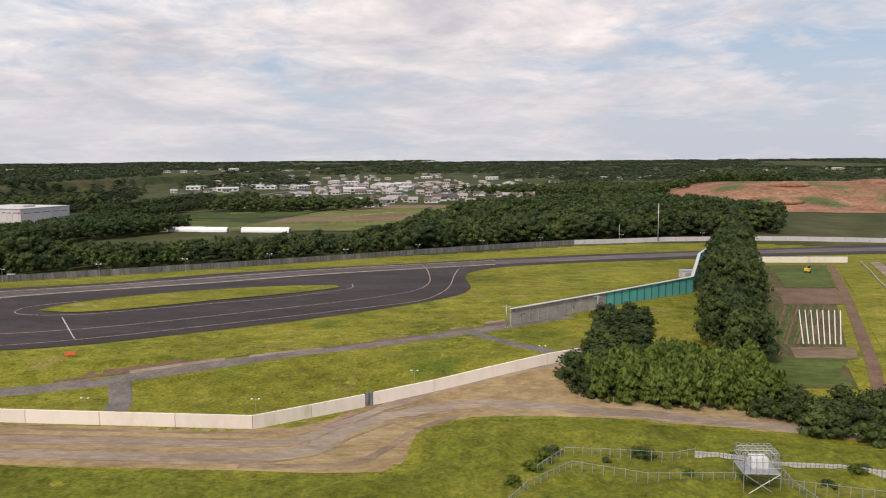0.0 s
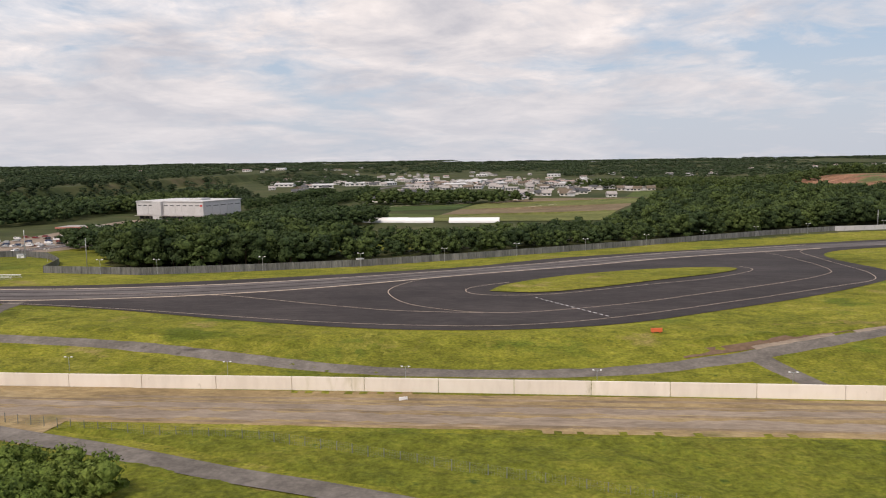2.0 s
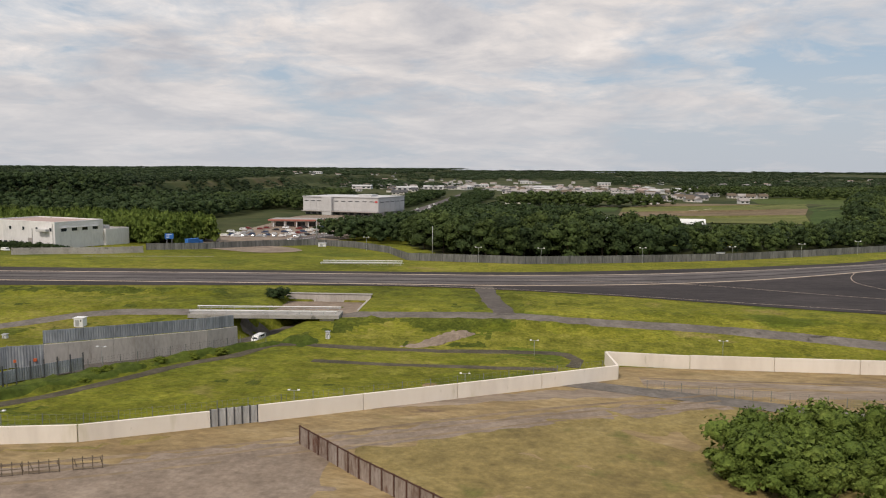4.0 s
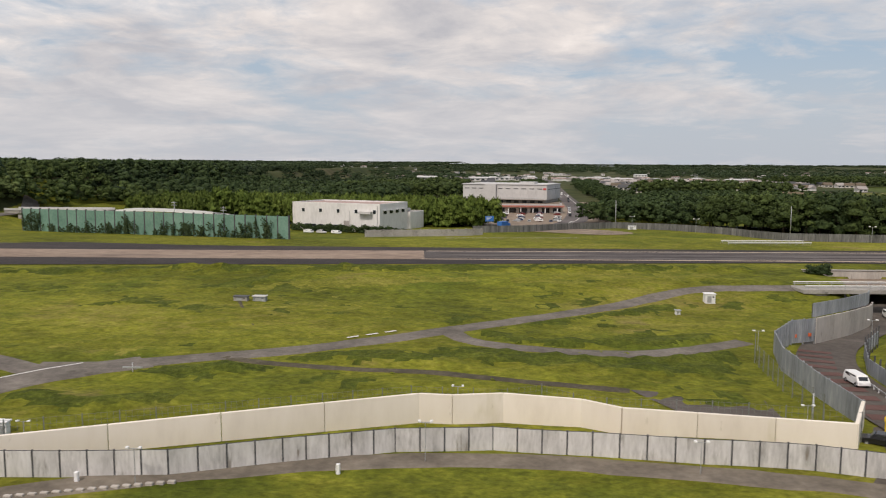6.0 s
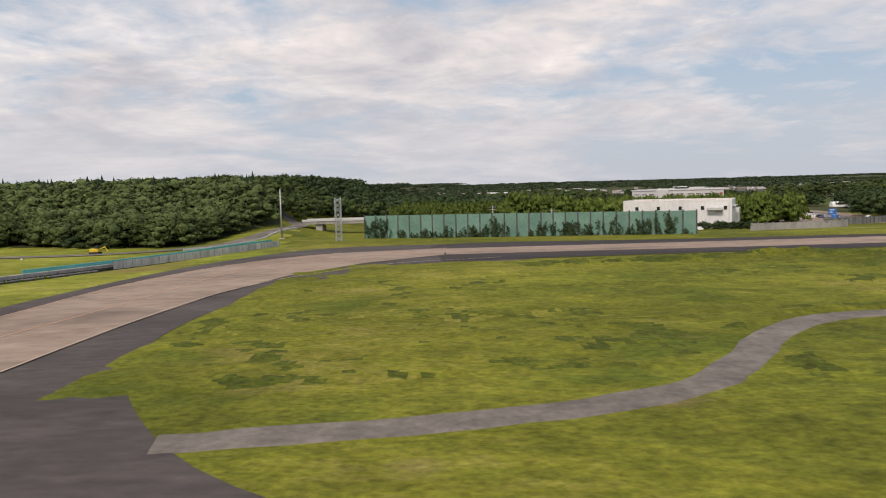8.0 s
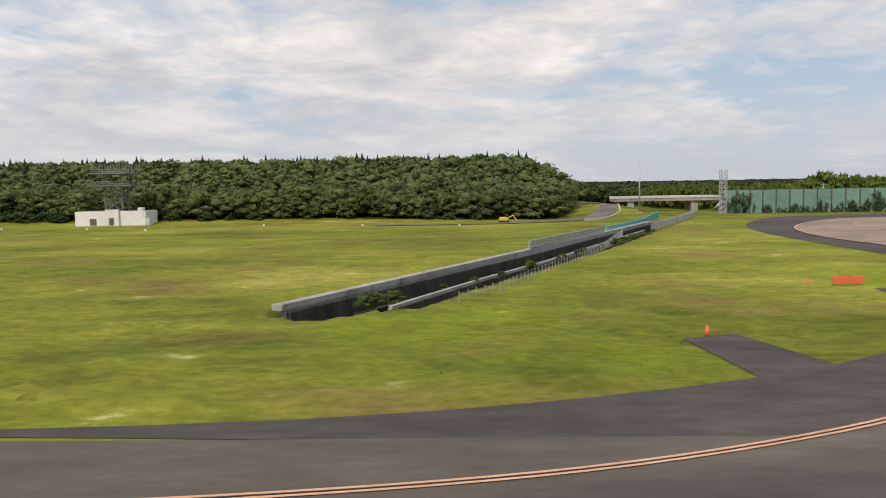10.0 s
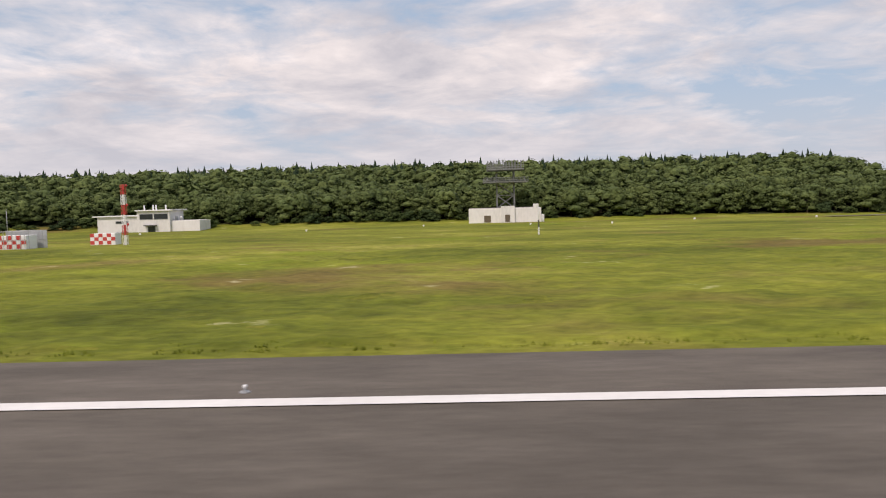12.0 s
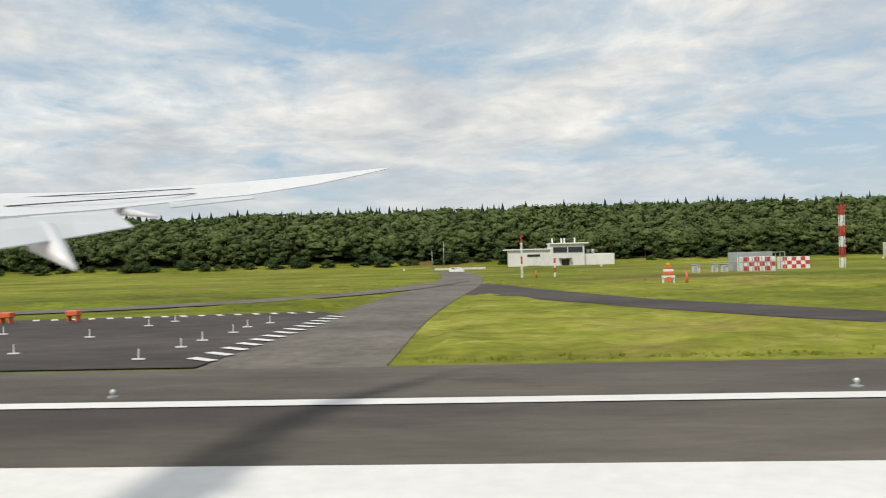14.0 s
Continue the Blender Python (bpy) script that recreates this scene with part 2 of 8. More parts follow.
REDEARTH = material("red_earth", [(0.17, 0.080, 0.045), (0.27, 0.135, 0.078), (0.36, 0.225, 0.14)], 0.05, 0.95, 0.8, 0.6, spots=[(0.03, 0.52, (0.075, 0.10, 0.03)), (0.08, 0.62, (0.13, 0.07, 0.045))], mods=[(0.12, 0.7, 1.3), (0.5, 0.72, 1.28)], swell=(0.12, 2.0))
SOIL = material("tilled_soil", [(0.10, 0.062, 0.040), (0.15, 0.095, 0.06), (0.19, 0.125, 0.08)], 0.2, 0.95, 0.6, 3)
CROPS = [material("crop_field", c, 0.05, 0.95, 0.5, 1, spec=0.1, stretch=(0.35, 1, 1), mods=[(0.15, 0.75, 1.25), (1.2, 0.75, 1.25)]) for c in (
    [(0.060, 0.082, 0.024), (0.090, 0.115, 0.032)], [(0.105, 0.118, 0.038), (0.148, 0.152, 0.052)], [(0.145, 0.108, 0.066), (0.195, 0.150, 0.096)], [(0.040, 0.066, 0.020), (0.064, 0.094, 0.028)])]
LINEYEL = material("yellow_line_paint", [(0.46, 0.24, 0.14), (0.60, 0.33, 0.20), (0.68, 0.44, 0.30)], 0.5, 0.7, 0.1)
LINEPALE = material("faded_line_paint", [(0.36, 0.28, 0.21), (0.52, 0.42, 0.33)], 0.5, 0.7, 0.1)
LINEWHITE = material("white_line_paint", [(0.66, 0.64, 0.62), (0.78, 0.76, 0.74)], 0.4, 0.65, 0.1)
WALLCREAM = material("cream_concrete", [(0.70, 0.63, 0.545), (0.79, 0.72, 0.63), (0.83, 0.765, 0.68)], 0.12, 0.85, 0.15, 10,
                     spots=[(0.22, 0.60, (0.62, 0.56, 0.42)), (1.1, 0.66, (0.50, 0.45, 0.35))], per=0.11, stretch=(1, 1, 0.3))
CONCRETE = material("grey_concrete", [(0.24, 0.225, 0.205), (0.34, 0.32, 0.295), (0.42, 0.40, 0.37)], 0.5, 0.88, 0.3, 12,
                    spots=[(0.8, 0.6, (0.15, 0.145, 0.13))], per=0.1)
FENCEGREY = material("weathered_steel_sheet", [(0.34, 0.34, 0.335), (0.48, 0.475, 0.465), (0.58, 0.575, 0.56)], 0.5, 0.6, 0.15, 8, per=0.16, spots=[(0.7, 0.66, (0.26, 0.23, 0.20))], stretch=(1, 1, 0.18), mods=[(1.6, 0.75, 1.22)])
FENCEMID = material("grey_steel_panel", [(0.09, 0.092, 0.086), (0.155, 0.156, 0.148), (0.245, 0.242, 0.232)], 0.5, 0.6, 0.15, 8, per=0.25, spots=[(0.7, 0.64, (0.18, 0.16, 0.145))], stretch=(1, 1, 0.18), mods=[(1.6, 0.7, 1.27)])
FENCEBLUE = material("blue_grey_steel_sheet", [(0.18, 0.196, 0.215), (0.27, 0.288, 0.31), (0.38, 0.395, 0.41)], 0.5, 0.6, 0.15, 8, per=0.14, stretch=(1, 1, 0.18), mods=[(1.6, 0.75, 1.22)])
POSTDARK = material("dark_fence_post", [(0.07, 0.07, 0.075), (0.11, 0.11, 0.115)], 1, 0.6, 0.1, metal=0.3)
WIREGREY = material("dull_fence_wire", [(0.13, 0.14, 0.125), (0.20, 0.21, 0.195)], 1, 0.7)
PALECONC = material("pale_concrete_panel", [(0.34, 0.305, 0.275), (0.44, 0.40, 0.365), (0.52, 0.475, 0.435)], 0.5, 0.88, 0.2, 10, spots=[(0.9, 0.62, (0.26, 0.23, 0.20))], per=0.08, stretch=(1, 1, 0.3))
# damp mossy concrete; the shade inside the trenches is put into its colour
DAMPSHADE = material("damp_mossy_concrete", [(0.028, 0.026, 0.021), (0.050, 0.046, 0.036), (0.085, 0.075, 0.058)], 0.6, 0.9, 0.4, 8, stretch=(1, 1, 0.4))
GALV = material("galvanised_steel", [(0.34, 0.35, 0.36), (0.48, 0.49, 0.50)], 1, 0.5, 0.1, metal=0.5)
TEAL = material("teal_painted_screen", [(0.085, 0.36, 0.35), (0.125, 0.45, 0.43)], 0.4, 0.6, 0.1, per=0.1)
TEALDARK = material("teal_painted_frame", [(0.03, 0.17, 0.17), (0.05, 0.22, 0.22)], 0.4, 0.6)
NETGREEN = material("green_mesh_screen", [(0.10, 0.20, 0.155), (0.145, 0.26, 0.205), (0.19, 0.31, 0.25)], 0.3, 0.85, 0.2, 6, per=0.12)
WHITE = material("white_wall_paint", [(0.60, 0.585, 0.57), (0.72, 0.70, 0.685), (0.78, 0.765, 0.75)], 0.25, 0.7, 0.08, 8, stretch=(1, 1, 0.4))
WARMWHITE = material("warm_white_render", [(0.60, 0.56, 0.50), (0.72, 0.68, 0.62), (0.78, 0.74, 0.68)], 0.3, 0.8, 0.1, 8, stretch=(1, 1, 0.4))
ROOFGREY = material("grey_sheet_roof", [(0.30, 0.27, 0.26), (0.38, 0.35, 0.33)], 0.3, 0.7, 0.1)
ROOFPINK = material("pinkish_roof", [(0.36, 0.26, 0.23), (0.44, 0.33, 0.30)], 0.3, 0.8, 0.1)
WHGREY = material("pale_grey_cladding", [(0.47, 0.462, 0.46), (0.58, 0.57, 0.565)], 0.2, 0.6, 0.05, per=0.05)
GLASS = material("dark_window_glass", [(0.02, 0.024, 0.028), (0.035, 0.04, 0.045)], 0.3, 0.08, spec=0.6)
BROWNDOOR = material("brown_panel", [(0.11, 0.085, 0.06), (0.16, 0.125, 0.09)], 0.6, 0.6)
RED = material("red_paint", [(0.45, 0.055, 0.05), (0.55, 0.075, 0.065)], 0.8, 0.55)
ORANGE = material("orange_paint", [(0.62, 0.12, 0.045), (0.74, 0.18, 0.07)], 0.8, 0.55)
YELLOW = material("yellow_paint", [(0.62, 0.42, 0.03), (0.72, 0.50, 0.05)], 0.8, 0.55)
PLAINWHITE = material("white_paint", [(0.74, 0.74, 0.74), (0.80, 0.80, 0.80)], 0.8, 0.5)
BLACK = material("black_gloss", [(0.012, 0.012, 0.014), (0.02, 0.02, 0.023)], 1.0, 0.2, spec=0.5)
RUBBER = material("tyre_rubber", [(0.02, 0.02, 0.02), (0.03, 0.03, 0.03)], 1.0, 0.9)
BLUE = material("blue_sign_paint", [(0.03, 0.13, 0.42), (0.04, 0.17, 0.50)], 0.6, 0.5)
BARK = material("tree_bark", [(0.05, 0.036, 0.025), (0.09, 0.068, 0.05)], 2.0, 0.95, 0.5)
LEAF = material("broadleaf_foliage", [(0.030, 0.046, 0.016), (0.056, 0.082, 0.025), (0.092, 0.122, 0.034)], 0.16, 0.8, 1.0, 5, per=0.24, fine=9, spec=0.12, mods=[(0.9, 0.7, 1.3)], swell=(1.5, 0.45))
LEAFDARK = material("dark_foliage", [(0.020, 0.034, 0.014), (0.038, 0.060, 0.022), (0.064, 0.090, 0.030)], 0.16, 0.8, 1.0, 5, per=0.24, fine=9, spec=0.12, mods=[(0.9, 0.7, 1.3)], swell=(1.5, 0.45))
WEED = material("rank_weeds", [(0.045, 0.068, 0.012), (0.078, 0.108, 0.018), (0.122, 0.15, 0.026)], 0.3, 0.9, 0.8, 6, per=0.3, fine=7, spec=0.1, mods=[(1.2, 0.7, 1.3)])
TUSSOCK = material("tussock_grass", [(0.11, 0.135, 0.018), (0.165, 0.19, 0.024), (0.225, 0.235, 0.038)], 0.2, 0.9, per=0.25, fine=7, spec=0.1)
BAMBOO = material("bamboo_foliage", [(0.056, 0.086, 0.018), (0.096, 0.136, 0.027), (0.15, 0.19, 0.042)], 0.2, 0.8, 1.0, 6, per=0.3, fine=9, spec=0.12, mods=[(1.2, 0.7, 1.3)], swell=(2.2, 0.3))
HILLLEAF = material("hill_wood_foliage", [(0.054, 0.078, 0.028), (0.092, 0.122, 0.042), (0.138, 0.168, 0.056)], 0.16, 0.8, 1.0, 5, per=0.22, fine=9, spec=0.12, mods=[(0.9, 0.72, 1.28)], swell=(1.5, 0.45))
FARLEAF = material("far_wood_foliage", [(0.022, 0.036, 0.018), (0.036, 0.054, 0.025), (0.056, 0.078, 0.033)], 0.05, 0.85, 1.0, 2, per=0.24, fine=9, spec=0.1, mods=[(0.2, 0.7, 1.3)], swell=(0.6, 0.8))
PLOT = material("vegetable_plot_soil", [(0.060, 0.056, 0.026), (0.090, 0.080, 0.036), (0.120, 0.098, 0.052)], 0.2, 0.95, 0.8, 4, spots=[(0.25, 0.58, (0.07, 0.095, 0.025))], stretch=(1, 0.3, 1), spec=0.1, mods=[(0.8, 0.75, 1.25), (3, 0.8, 1.2)])
CONIFER = material("conifer_foliage", [(0.011, 0.022, 0.012), (0.020, 0.036, 0.017)], 0.3, 0.85, per=0.35, spec=0.15)


# ---- terrain ----
def step(a, b, x):
    u = np.clip((np.asarray(x, float) - a) / (b - a), 0, 1)
    return u * u * (3 - 2 * u)


ROAD_AXIS = [(-202.6, 30), (-203.6, 40), (-204.2, 50), (-203.5, 60), (-200.5, 68), (-196.0, 75.5), (-190.5, 82.5), (-185.5, 89), (-181.5, 96), (-178.5, 104)]
CANAL_AXIS = [(-391.2, 36), (-377.2, 66), (-365.5, 93), (-352, 124)]
DITCH_AXIS = [(-387.2, 36), (-382.4, 47.4), (-377.4, 58.5), (-368.6, 80), (-359.3, 103.8)]
YARD_EDGE = [(-209.8, 42.9), (-222.4, 44.9), (-224.8, 46.2), (-229.5, 47.2), (-234.8, 46.6), (-256.8, 37.3), (-261.6, 40.2), (-265.7, 35), (-268, 30), (-272, 22), (-272, 8), (-205, 8)]
RAMP_AXIS = [(-352, 182), (-338, 186), (-318, 186), (-298, 187), (-284, 190), (-270, 197)]


def near_line(x, y, line):
    """The distance to a line of points, and how far along it, 0 to 1."""
    x, y = np.asarray(x, float), np.asarray(y, float)
    best, along, n = np.full(x.shape, 1e9), np.zeros(x.shape), len(line) - 1
    for i, ((ax, ay), (bx, by)) in enumerate(zip(line, line[1:])):
        dx, dy = bx - ax, by - ay
        u = np.clip(((x - ax) * dx + (y - ay) * dy) / max(dx * dx + dy * dy, 1e-9), 0, 1)
        d = np.hypot(x - ax - u * dx, y - ay - u * dy)
        along = np.where(d < best, (i + u) / n, along)
        best = np.minimum(best, d)
    return best, along


def within(x, y, poly):
    hit = np.zeros(np.shape(x), bool)
    for (ax, ay), (bx, by) in zip(poly, poly[1:] + poly[:1]):
        if ay != by:
            hit ^= ((ay > y) != (by > y)) & (x < (bx - ax) * (y - ay) / (by - ay) + ax)
    return hit


def base_height(x, y):
    x, y = np.asarray(x, float), np.asarray(y, float)
    right = step(-362, -332, x)
    z = -3.2 * step(-330, -120, x) * (1 - 0.72 * step(84, 100, y) - 0.28 * step(100, 150, y))
    z = z + right * (-0.8) * step(132, 165, y) - (1 - right) * 0.9 * step(20, 150, y)
    z = z - 1.2 * step(165, 230, y) * step(-362, -300, x)
    z = z + 9.4 * step(150, 220, y) * step(-354, -368, x)                                # wooded hill
    z = z + 10.5 * step(395, 470, y) * step(640, 520, y) * step(95, 150, x) * step(420, 300, x)      # earth heap
    z = z + 2.0 * step(-366, -352, x) * step(-338, -352, x) * step(150, 175, y)                    # road bank
    z = z + 3.4 * step(250, 330, y + 0.25 * (x - 20)) * step(-70, 0, x) * step(150, 90, x) * step(430, 380, y)      # wooded rise
    far = step(250, 700, y) + step(-40, -500, y)
    z = z + far * (2.2 * np.sin(x / 310 + 1.0) * np.sin(y / 270) + 1.5 * np.sin(x / 140 + y / 190))
    z = z + 11 * step(1500, 4200, np.hypot(x + 200, y))
    d, _ = near_line(x, y, YARD_EDGE + YARD_EDGE[:1])
    z = z - 0.85 * step(-2.6, -1.2, np.where(within(x, y, YARD_EDGE), d, -d)) * step(-213, -232, x) * step(10, 24, y)   # sunken patrol road
    d, along = near_line(x, y, RAMP_AXIS)
    return np.maximum(z, np.minimum(2.2, 2.2 - 3.9 * step(0.42, 1.0, along)) - 0.45 * np.maximum(0, d - 2.6) - 9 * step(0.38, 0.3, along))   # ramp down from the overpass


def road_height(along):
    return -2.05 - 1.75 * step(0.28, 0.78, along)


def height(x, y):
    z = base_height(x, y)
    d, along = near_line(x, y, ROAD_AXIS)
    z = np.where(d < 6, z + (np.minimum(z, road_height(along) - 0.05) - z) * step(4.4, 2.9, d), z)
    z = np.where((x > -184.6) & (x < -172.4) & (y > 96.5) & (y < 107.6), np.minimum(z, -1.6), z)
    d, along = near_line(x, y, CANAL_AXIS)
    z = z - 2.0 * step(2.3, 1.7, d)
    return z - 1.1 * step(1.0, 0.55, near_line(x, y, DITCH_AXIS)[0])


def vnoise(x, y, scale, seed):
    """Smooth value noise, 0 to 1."""
    u, v = np.asarray(x, float) * scale + seed * 13.7, np.asarray(y, float) * scale + seed * 7.9
    i, j = np.floor(u), np.floor(v)
    fu, fv = u - i, v - j
    fu, fv = fu * fu * (3 - 2 * fu), fv * fv * (3 - 2 * fv)

    def knot(a, b):
        w = np.sin(a * 127.1 + b * 311.7 + seed * 3.3) * 43758.5453
        return w - np.floor(w)
    return (knot(i, j) * (1 - fu) + knot(i + 1, j) * fu) * (1 - fv) + (knot(i, j + 1) * (1 - fu) + knot(i + 1, j + 1) * fu) * fv


def mesh_object(name, verts, faces, mat, parent=None, smooth=False):
    me = bpy.data.meshes.new(name)
    me.from_pydata([tuple(map(float, v)) for v in verts], [], faces)
    me.materials.append(mat)
    if smooth:
        me.polygons.foreach_set("use_smooth", [True] * len(me.polygons))
    me.update()
    ob = new(name, me)
    ob.parent = parent
    return ob


def spread(*bands):
    """Grid lines: (from, to, step) bands end to end."""
    out = []
    for a, b, s in bands:
        out += list(np.arange(a, b - s * 0.01, s))
    return np.array(out + [bands[-1][1]])


grow = [60 * 1.22 ** i for i in range(24)]
far_x = np.array([v for v in np.cumsum(grow) if v < 4700])
gx = np.concatenate([-700 - far_x[::-1], spread((-700, -540, 5), (-540, -402, 3), (-402, -396, 1), (-396, -356, 0.5), (-356, -336, 1), (-336, -272, 2.5), (-272, -166, 1), (-166, 140, 2.5), (140, 460, 10)), 460 + far_x])
gy = np.concatenate([-300 - far_x[::-1], spread((-300, -60, 20), (-60, 16, 6), (16, 136, 1.0), (136, 340, 3), (340, 700, 12)), 700 + far_x])
XX, YY = np.meshgrid(gx, gy)
ZZ = height(XX, YY)
nx, ny = len(gx), len(gy)
cells = [(j * nx + i, j * nx + i + 1, (j + 1) * nx + i + 1, (j + 1) * nx + i) for j in range(ny - 1) for i in range(nx - 1)]
ground = mesh_object("ground", np.stack([XX, YY, ZZ], -1).reshape(-1, 3), cells, GRASS, smooth=True)
ground.data.materials.append(MEADOW)
ground.data.materials.append(FARLAND)
ground.data.materials.append(ROUGH)
ground.data.polygons.foreach_set("material_index", np.array([[2 if w > 226 + 20 * math.sin(v / 37) and not (-360 < v < -300 and w < 262) else (0 if v > -150 + 40 * (float(vnoise(v, w, 0.03, 2)) - 0.5) + 14 * (float(vnoise(v, w, 0.2, 3)) - 0.5) else (3 if v > -341 + (0 if 40 < w < 110 else 60) * (float(vnoise(v, w, 0.03, 4)) - 0.5) + (0 if 40 < w < 110 else 16) * (float(vnoise(v, w, 0.2, 5)) - 0.5) else 1)) for v in gx[:-1]] for w in gy[:-1]]).ravel().astype(np.int32))
tagged(ground, "uneven yellow-green mown meadow grass ground", "ground", kind="structure")


def curve_through(points, gap=1.5):
    """A smooth run of points through those given."""
    p = [np.array(q, float) for q in points]
    p = [2 * p[0] - p[1]] + p + [2 * p[-1] - p[-2]]
    out = []
    for a, b, c, d in zip(p, p[1:], p[2:], p[3:]):
        k = max(1, int(np.linalg.norm(c - b) / gap))
        for i in range(k):
            u = i / k
            out.append(0.5 * (2 * b + (c - a) * u + (2 * a - 5 * b + 4 * c - d) * u * u + (3 * b - a - 3 * c + d) * u ** 3))
    return np.array(out + [p[-2]])


from mathutils.geometry import delaunay_2d_cdt


LANES = []


def carpet(name, x0, x1, y0, y1, gap, tall, mat, label, seed=1, rank=None, least=0.14, dry=None, dry_bands=()):
    """Long uneven grass over a stretch of ground; tall(x, y) is its height there, none where 0."""
    X, Y = np.meshgrid(np.arange(x0, x1, gap), np.arange(y0, y1, gap))
    X = X + (vnoise(X, Y, 3.1, 5) - 0.5) * gap * 0.7
    Y = Y + (vnoise(X, Y, 3.3, 6) - 0.5) * gap * 0.7
    A = tall(X, Y)
    dark = np.clip((A - 0.26) * 3.2, 0, 0.8) + 0.8 * (vnoise(X, Y, 0.1, seed + 5) - 0.7) + 0.8 * (vnoise(X, Y, 0.33, seed + 6) - 0.5) + 0.9 * (vnoise(X, Y, 1.1, seed + 7) - 0.5) + 0.5 * (np.random.default_rng(seed).random(X.shape) - 0.5)
    N = 0.45 * vnoise(X, Y, 0.28, seed) + 0.33 * vnoise(X, Y, 0.75, seed + 1) + 0.35 * vnoise(X, Y, 0.55 / gap, seed + 2)
    Z = height(X, Y) - 0.07 + A * np.clip(N * 1.5 - 0.15, 0, 1.4)
    n = X.shape[1]
    ids = np.arange(X.size).reshape(X.shape)
    quads = np.stack([ids[:-1, :-1], ids[:-1, 1:], ids[1:, 1:], ids[1:, :-1]], -1).reshape(-1, 4)
    Af = A.ravel()
    quads = quads[Af[quads].max(1) > 0.02]
    used = np.unique(quads)
    back = np.zeros(X.size, int)
    back[used] = np.arange(len(used))
    ob = mesh_object(name, np.stack([X.ravel(), Y.ravel(), Z.ravel()], -1)[used], back[quads].tolist(), mat, smooth=True)
    if rank:
        ob.data.materials.append(rank)
        which = (dark.ravel()[quads].mean(1) > least).astype(np.int32)
        if dry:
            ob.data.materials.append(dry)
            pale = sum(step(wide, 0.0, near_line(X, Y, line)[0]) for line, wide in dry_bands) + 1.2 * (vnoise(X, Y, 0.09, seed + 11) - 0.62) + 0.8 * (vnoise(X, Y, 0.45, seed + 12) - 0.5) + 0.8 * (vnoise(X, Y, 1.3, seed + 13) - 0.5) + 0.4 * (np.random.default_rng(seed + 2).random(X.shape) - 0.5)
            which = np.where((pale.ravel()[quads].mean(1) > 0.42) & (which == 0), 2, which)
        ob.data.polygons.foreach_set("material_index", which)
    return tagged(ob, label, "grass", kind="stuff")


def sheet(name, outline, mat, lift_by, label="", category="", gap=2.5, smooth_outline=True, ragged=0.0, surface=None, kind="structure", parent=None):
    """A paved or planted area that lies on the ground, inside an outline."""
    edge = curve_through(list(outline) + [outline[0]], gap * 0.8)[:-1] if smooth_outline else np.array(outline, float)
    if ragged:
        mid_ = edge.mean(0)
        way = (edge - mid_) / np.linalg.norm(edge - mid_, axis=1)[:, None]
        edge = edge + way * ((vnoise(edge[:, 0], edge[:, 1], 0.22, 3) - 0.5) * 1.4 + (vnoise(edge[:, 0], edge[:, 1], 0.8, 4) - 0.5))[:, None] * ragged
    lo, hi = edge.min(0), edge.max(0)
    pts = [Vector(p) for p in edge]
    n = len(pts)
    inner = [Vector((x, y)) for x in np.arange(lo[0] + gap / 2, hi[0], gap) for y in np.arange(lo[1] + gap / 2, hi[1], gap)]
    verts, _, faces, *_ = delaunay_2d_cdt(pts + inner, [], [list(range(n))], 1, 1e-4)
    xy = np.array([tuple(v) for v in verts])
    z = (surface or height)(xy[:, 0], xy[:, 1]) + lift_by
    if ragged:
        z[:n] -= lift_by + 0.03
        z[n:] += 0.06 * (vnoise(xy[n:, 0], xy[n:, 1], 0.5, 31) - 0.5)
    faces = [f if (xy[f[1]][0] - xy[f[0]][0]) * (xy[f[2]][1] - xy[f[0]][1]) - (xy[f[1]][1] - xy[f[0]][1]) * (xy[f[2]][0] - xy[f[0]][0]) > 0 else f[::-1] for f in map(list, faces)]
    ob = mesh_object(name, np.column_stack([xy, z]), faces, mat, parent)
    return tagged(ob, label, category, kind=kind) if not parent else ob


def ribbon(name, points, width, mat, lift_by, label="", category="", gap=1.5, surface=None, kind="structure", across=2, closed=False, parent=None, straight=False, ragged=0.0):
    """A strip of one width along a smooth line on the ground."""
    line = np.array(points, float) if straight else curve_through(points, gap)
    way = np.gradient(line, axis=0)
    way /= np.linalg.norm(way, axis=1)[:, None]
    side = np.column_stack([-way[:, 1], way[:, 0]])
    if "road" in name or "path" in name:
        LANES.append((line, width))
    grow_ = [1 + ragged * (vnoise(line[:, 0], line[:, 1], 0.6, 8 + e) - 0.5) + ragged * 0.7 * (vnoise(line[:, 0], line[:, 1], 1.7, 18 + e) - 0.5) for e in (0, 1)]
    rows = [line + side * width * (k / across - 0.5) * (grow_[0] if k * 2 < across else grow_[1])[:, None] for k in range(across + 1)]
    xy = np.concatenate(rows)
    z = (surface or height)(xy[:, 0], xy[:, 1]) + lift_by
    n = len(line)
    if ragged:
        rows = [rows[0] - side * 0.35] + rows + [rows[-1] + side * 0.35]
        xy, across = np.concatenate(rows), across + 2
        out = (surface or height)(xy[:, 0], xy[:, 1])
        z = np.concatenate([out[:n] - 0.08, z, out[-n:] - 0.08])
    faces = [(k * n + i, k * n + i + 1, (k + 1) * n + i + 1, (k + 1) * n + i) for k in range(across) for i in range(n - 1)]
    ob = mesh_object(name, np.column_stack([xy, z]), faces, mat, parent)
    return tagged(ob, label, category, kind=kind) if not parent else ob


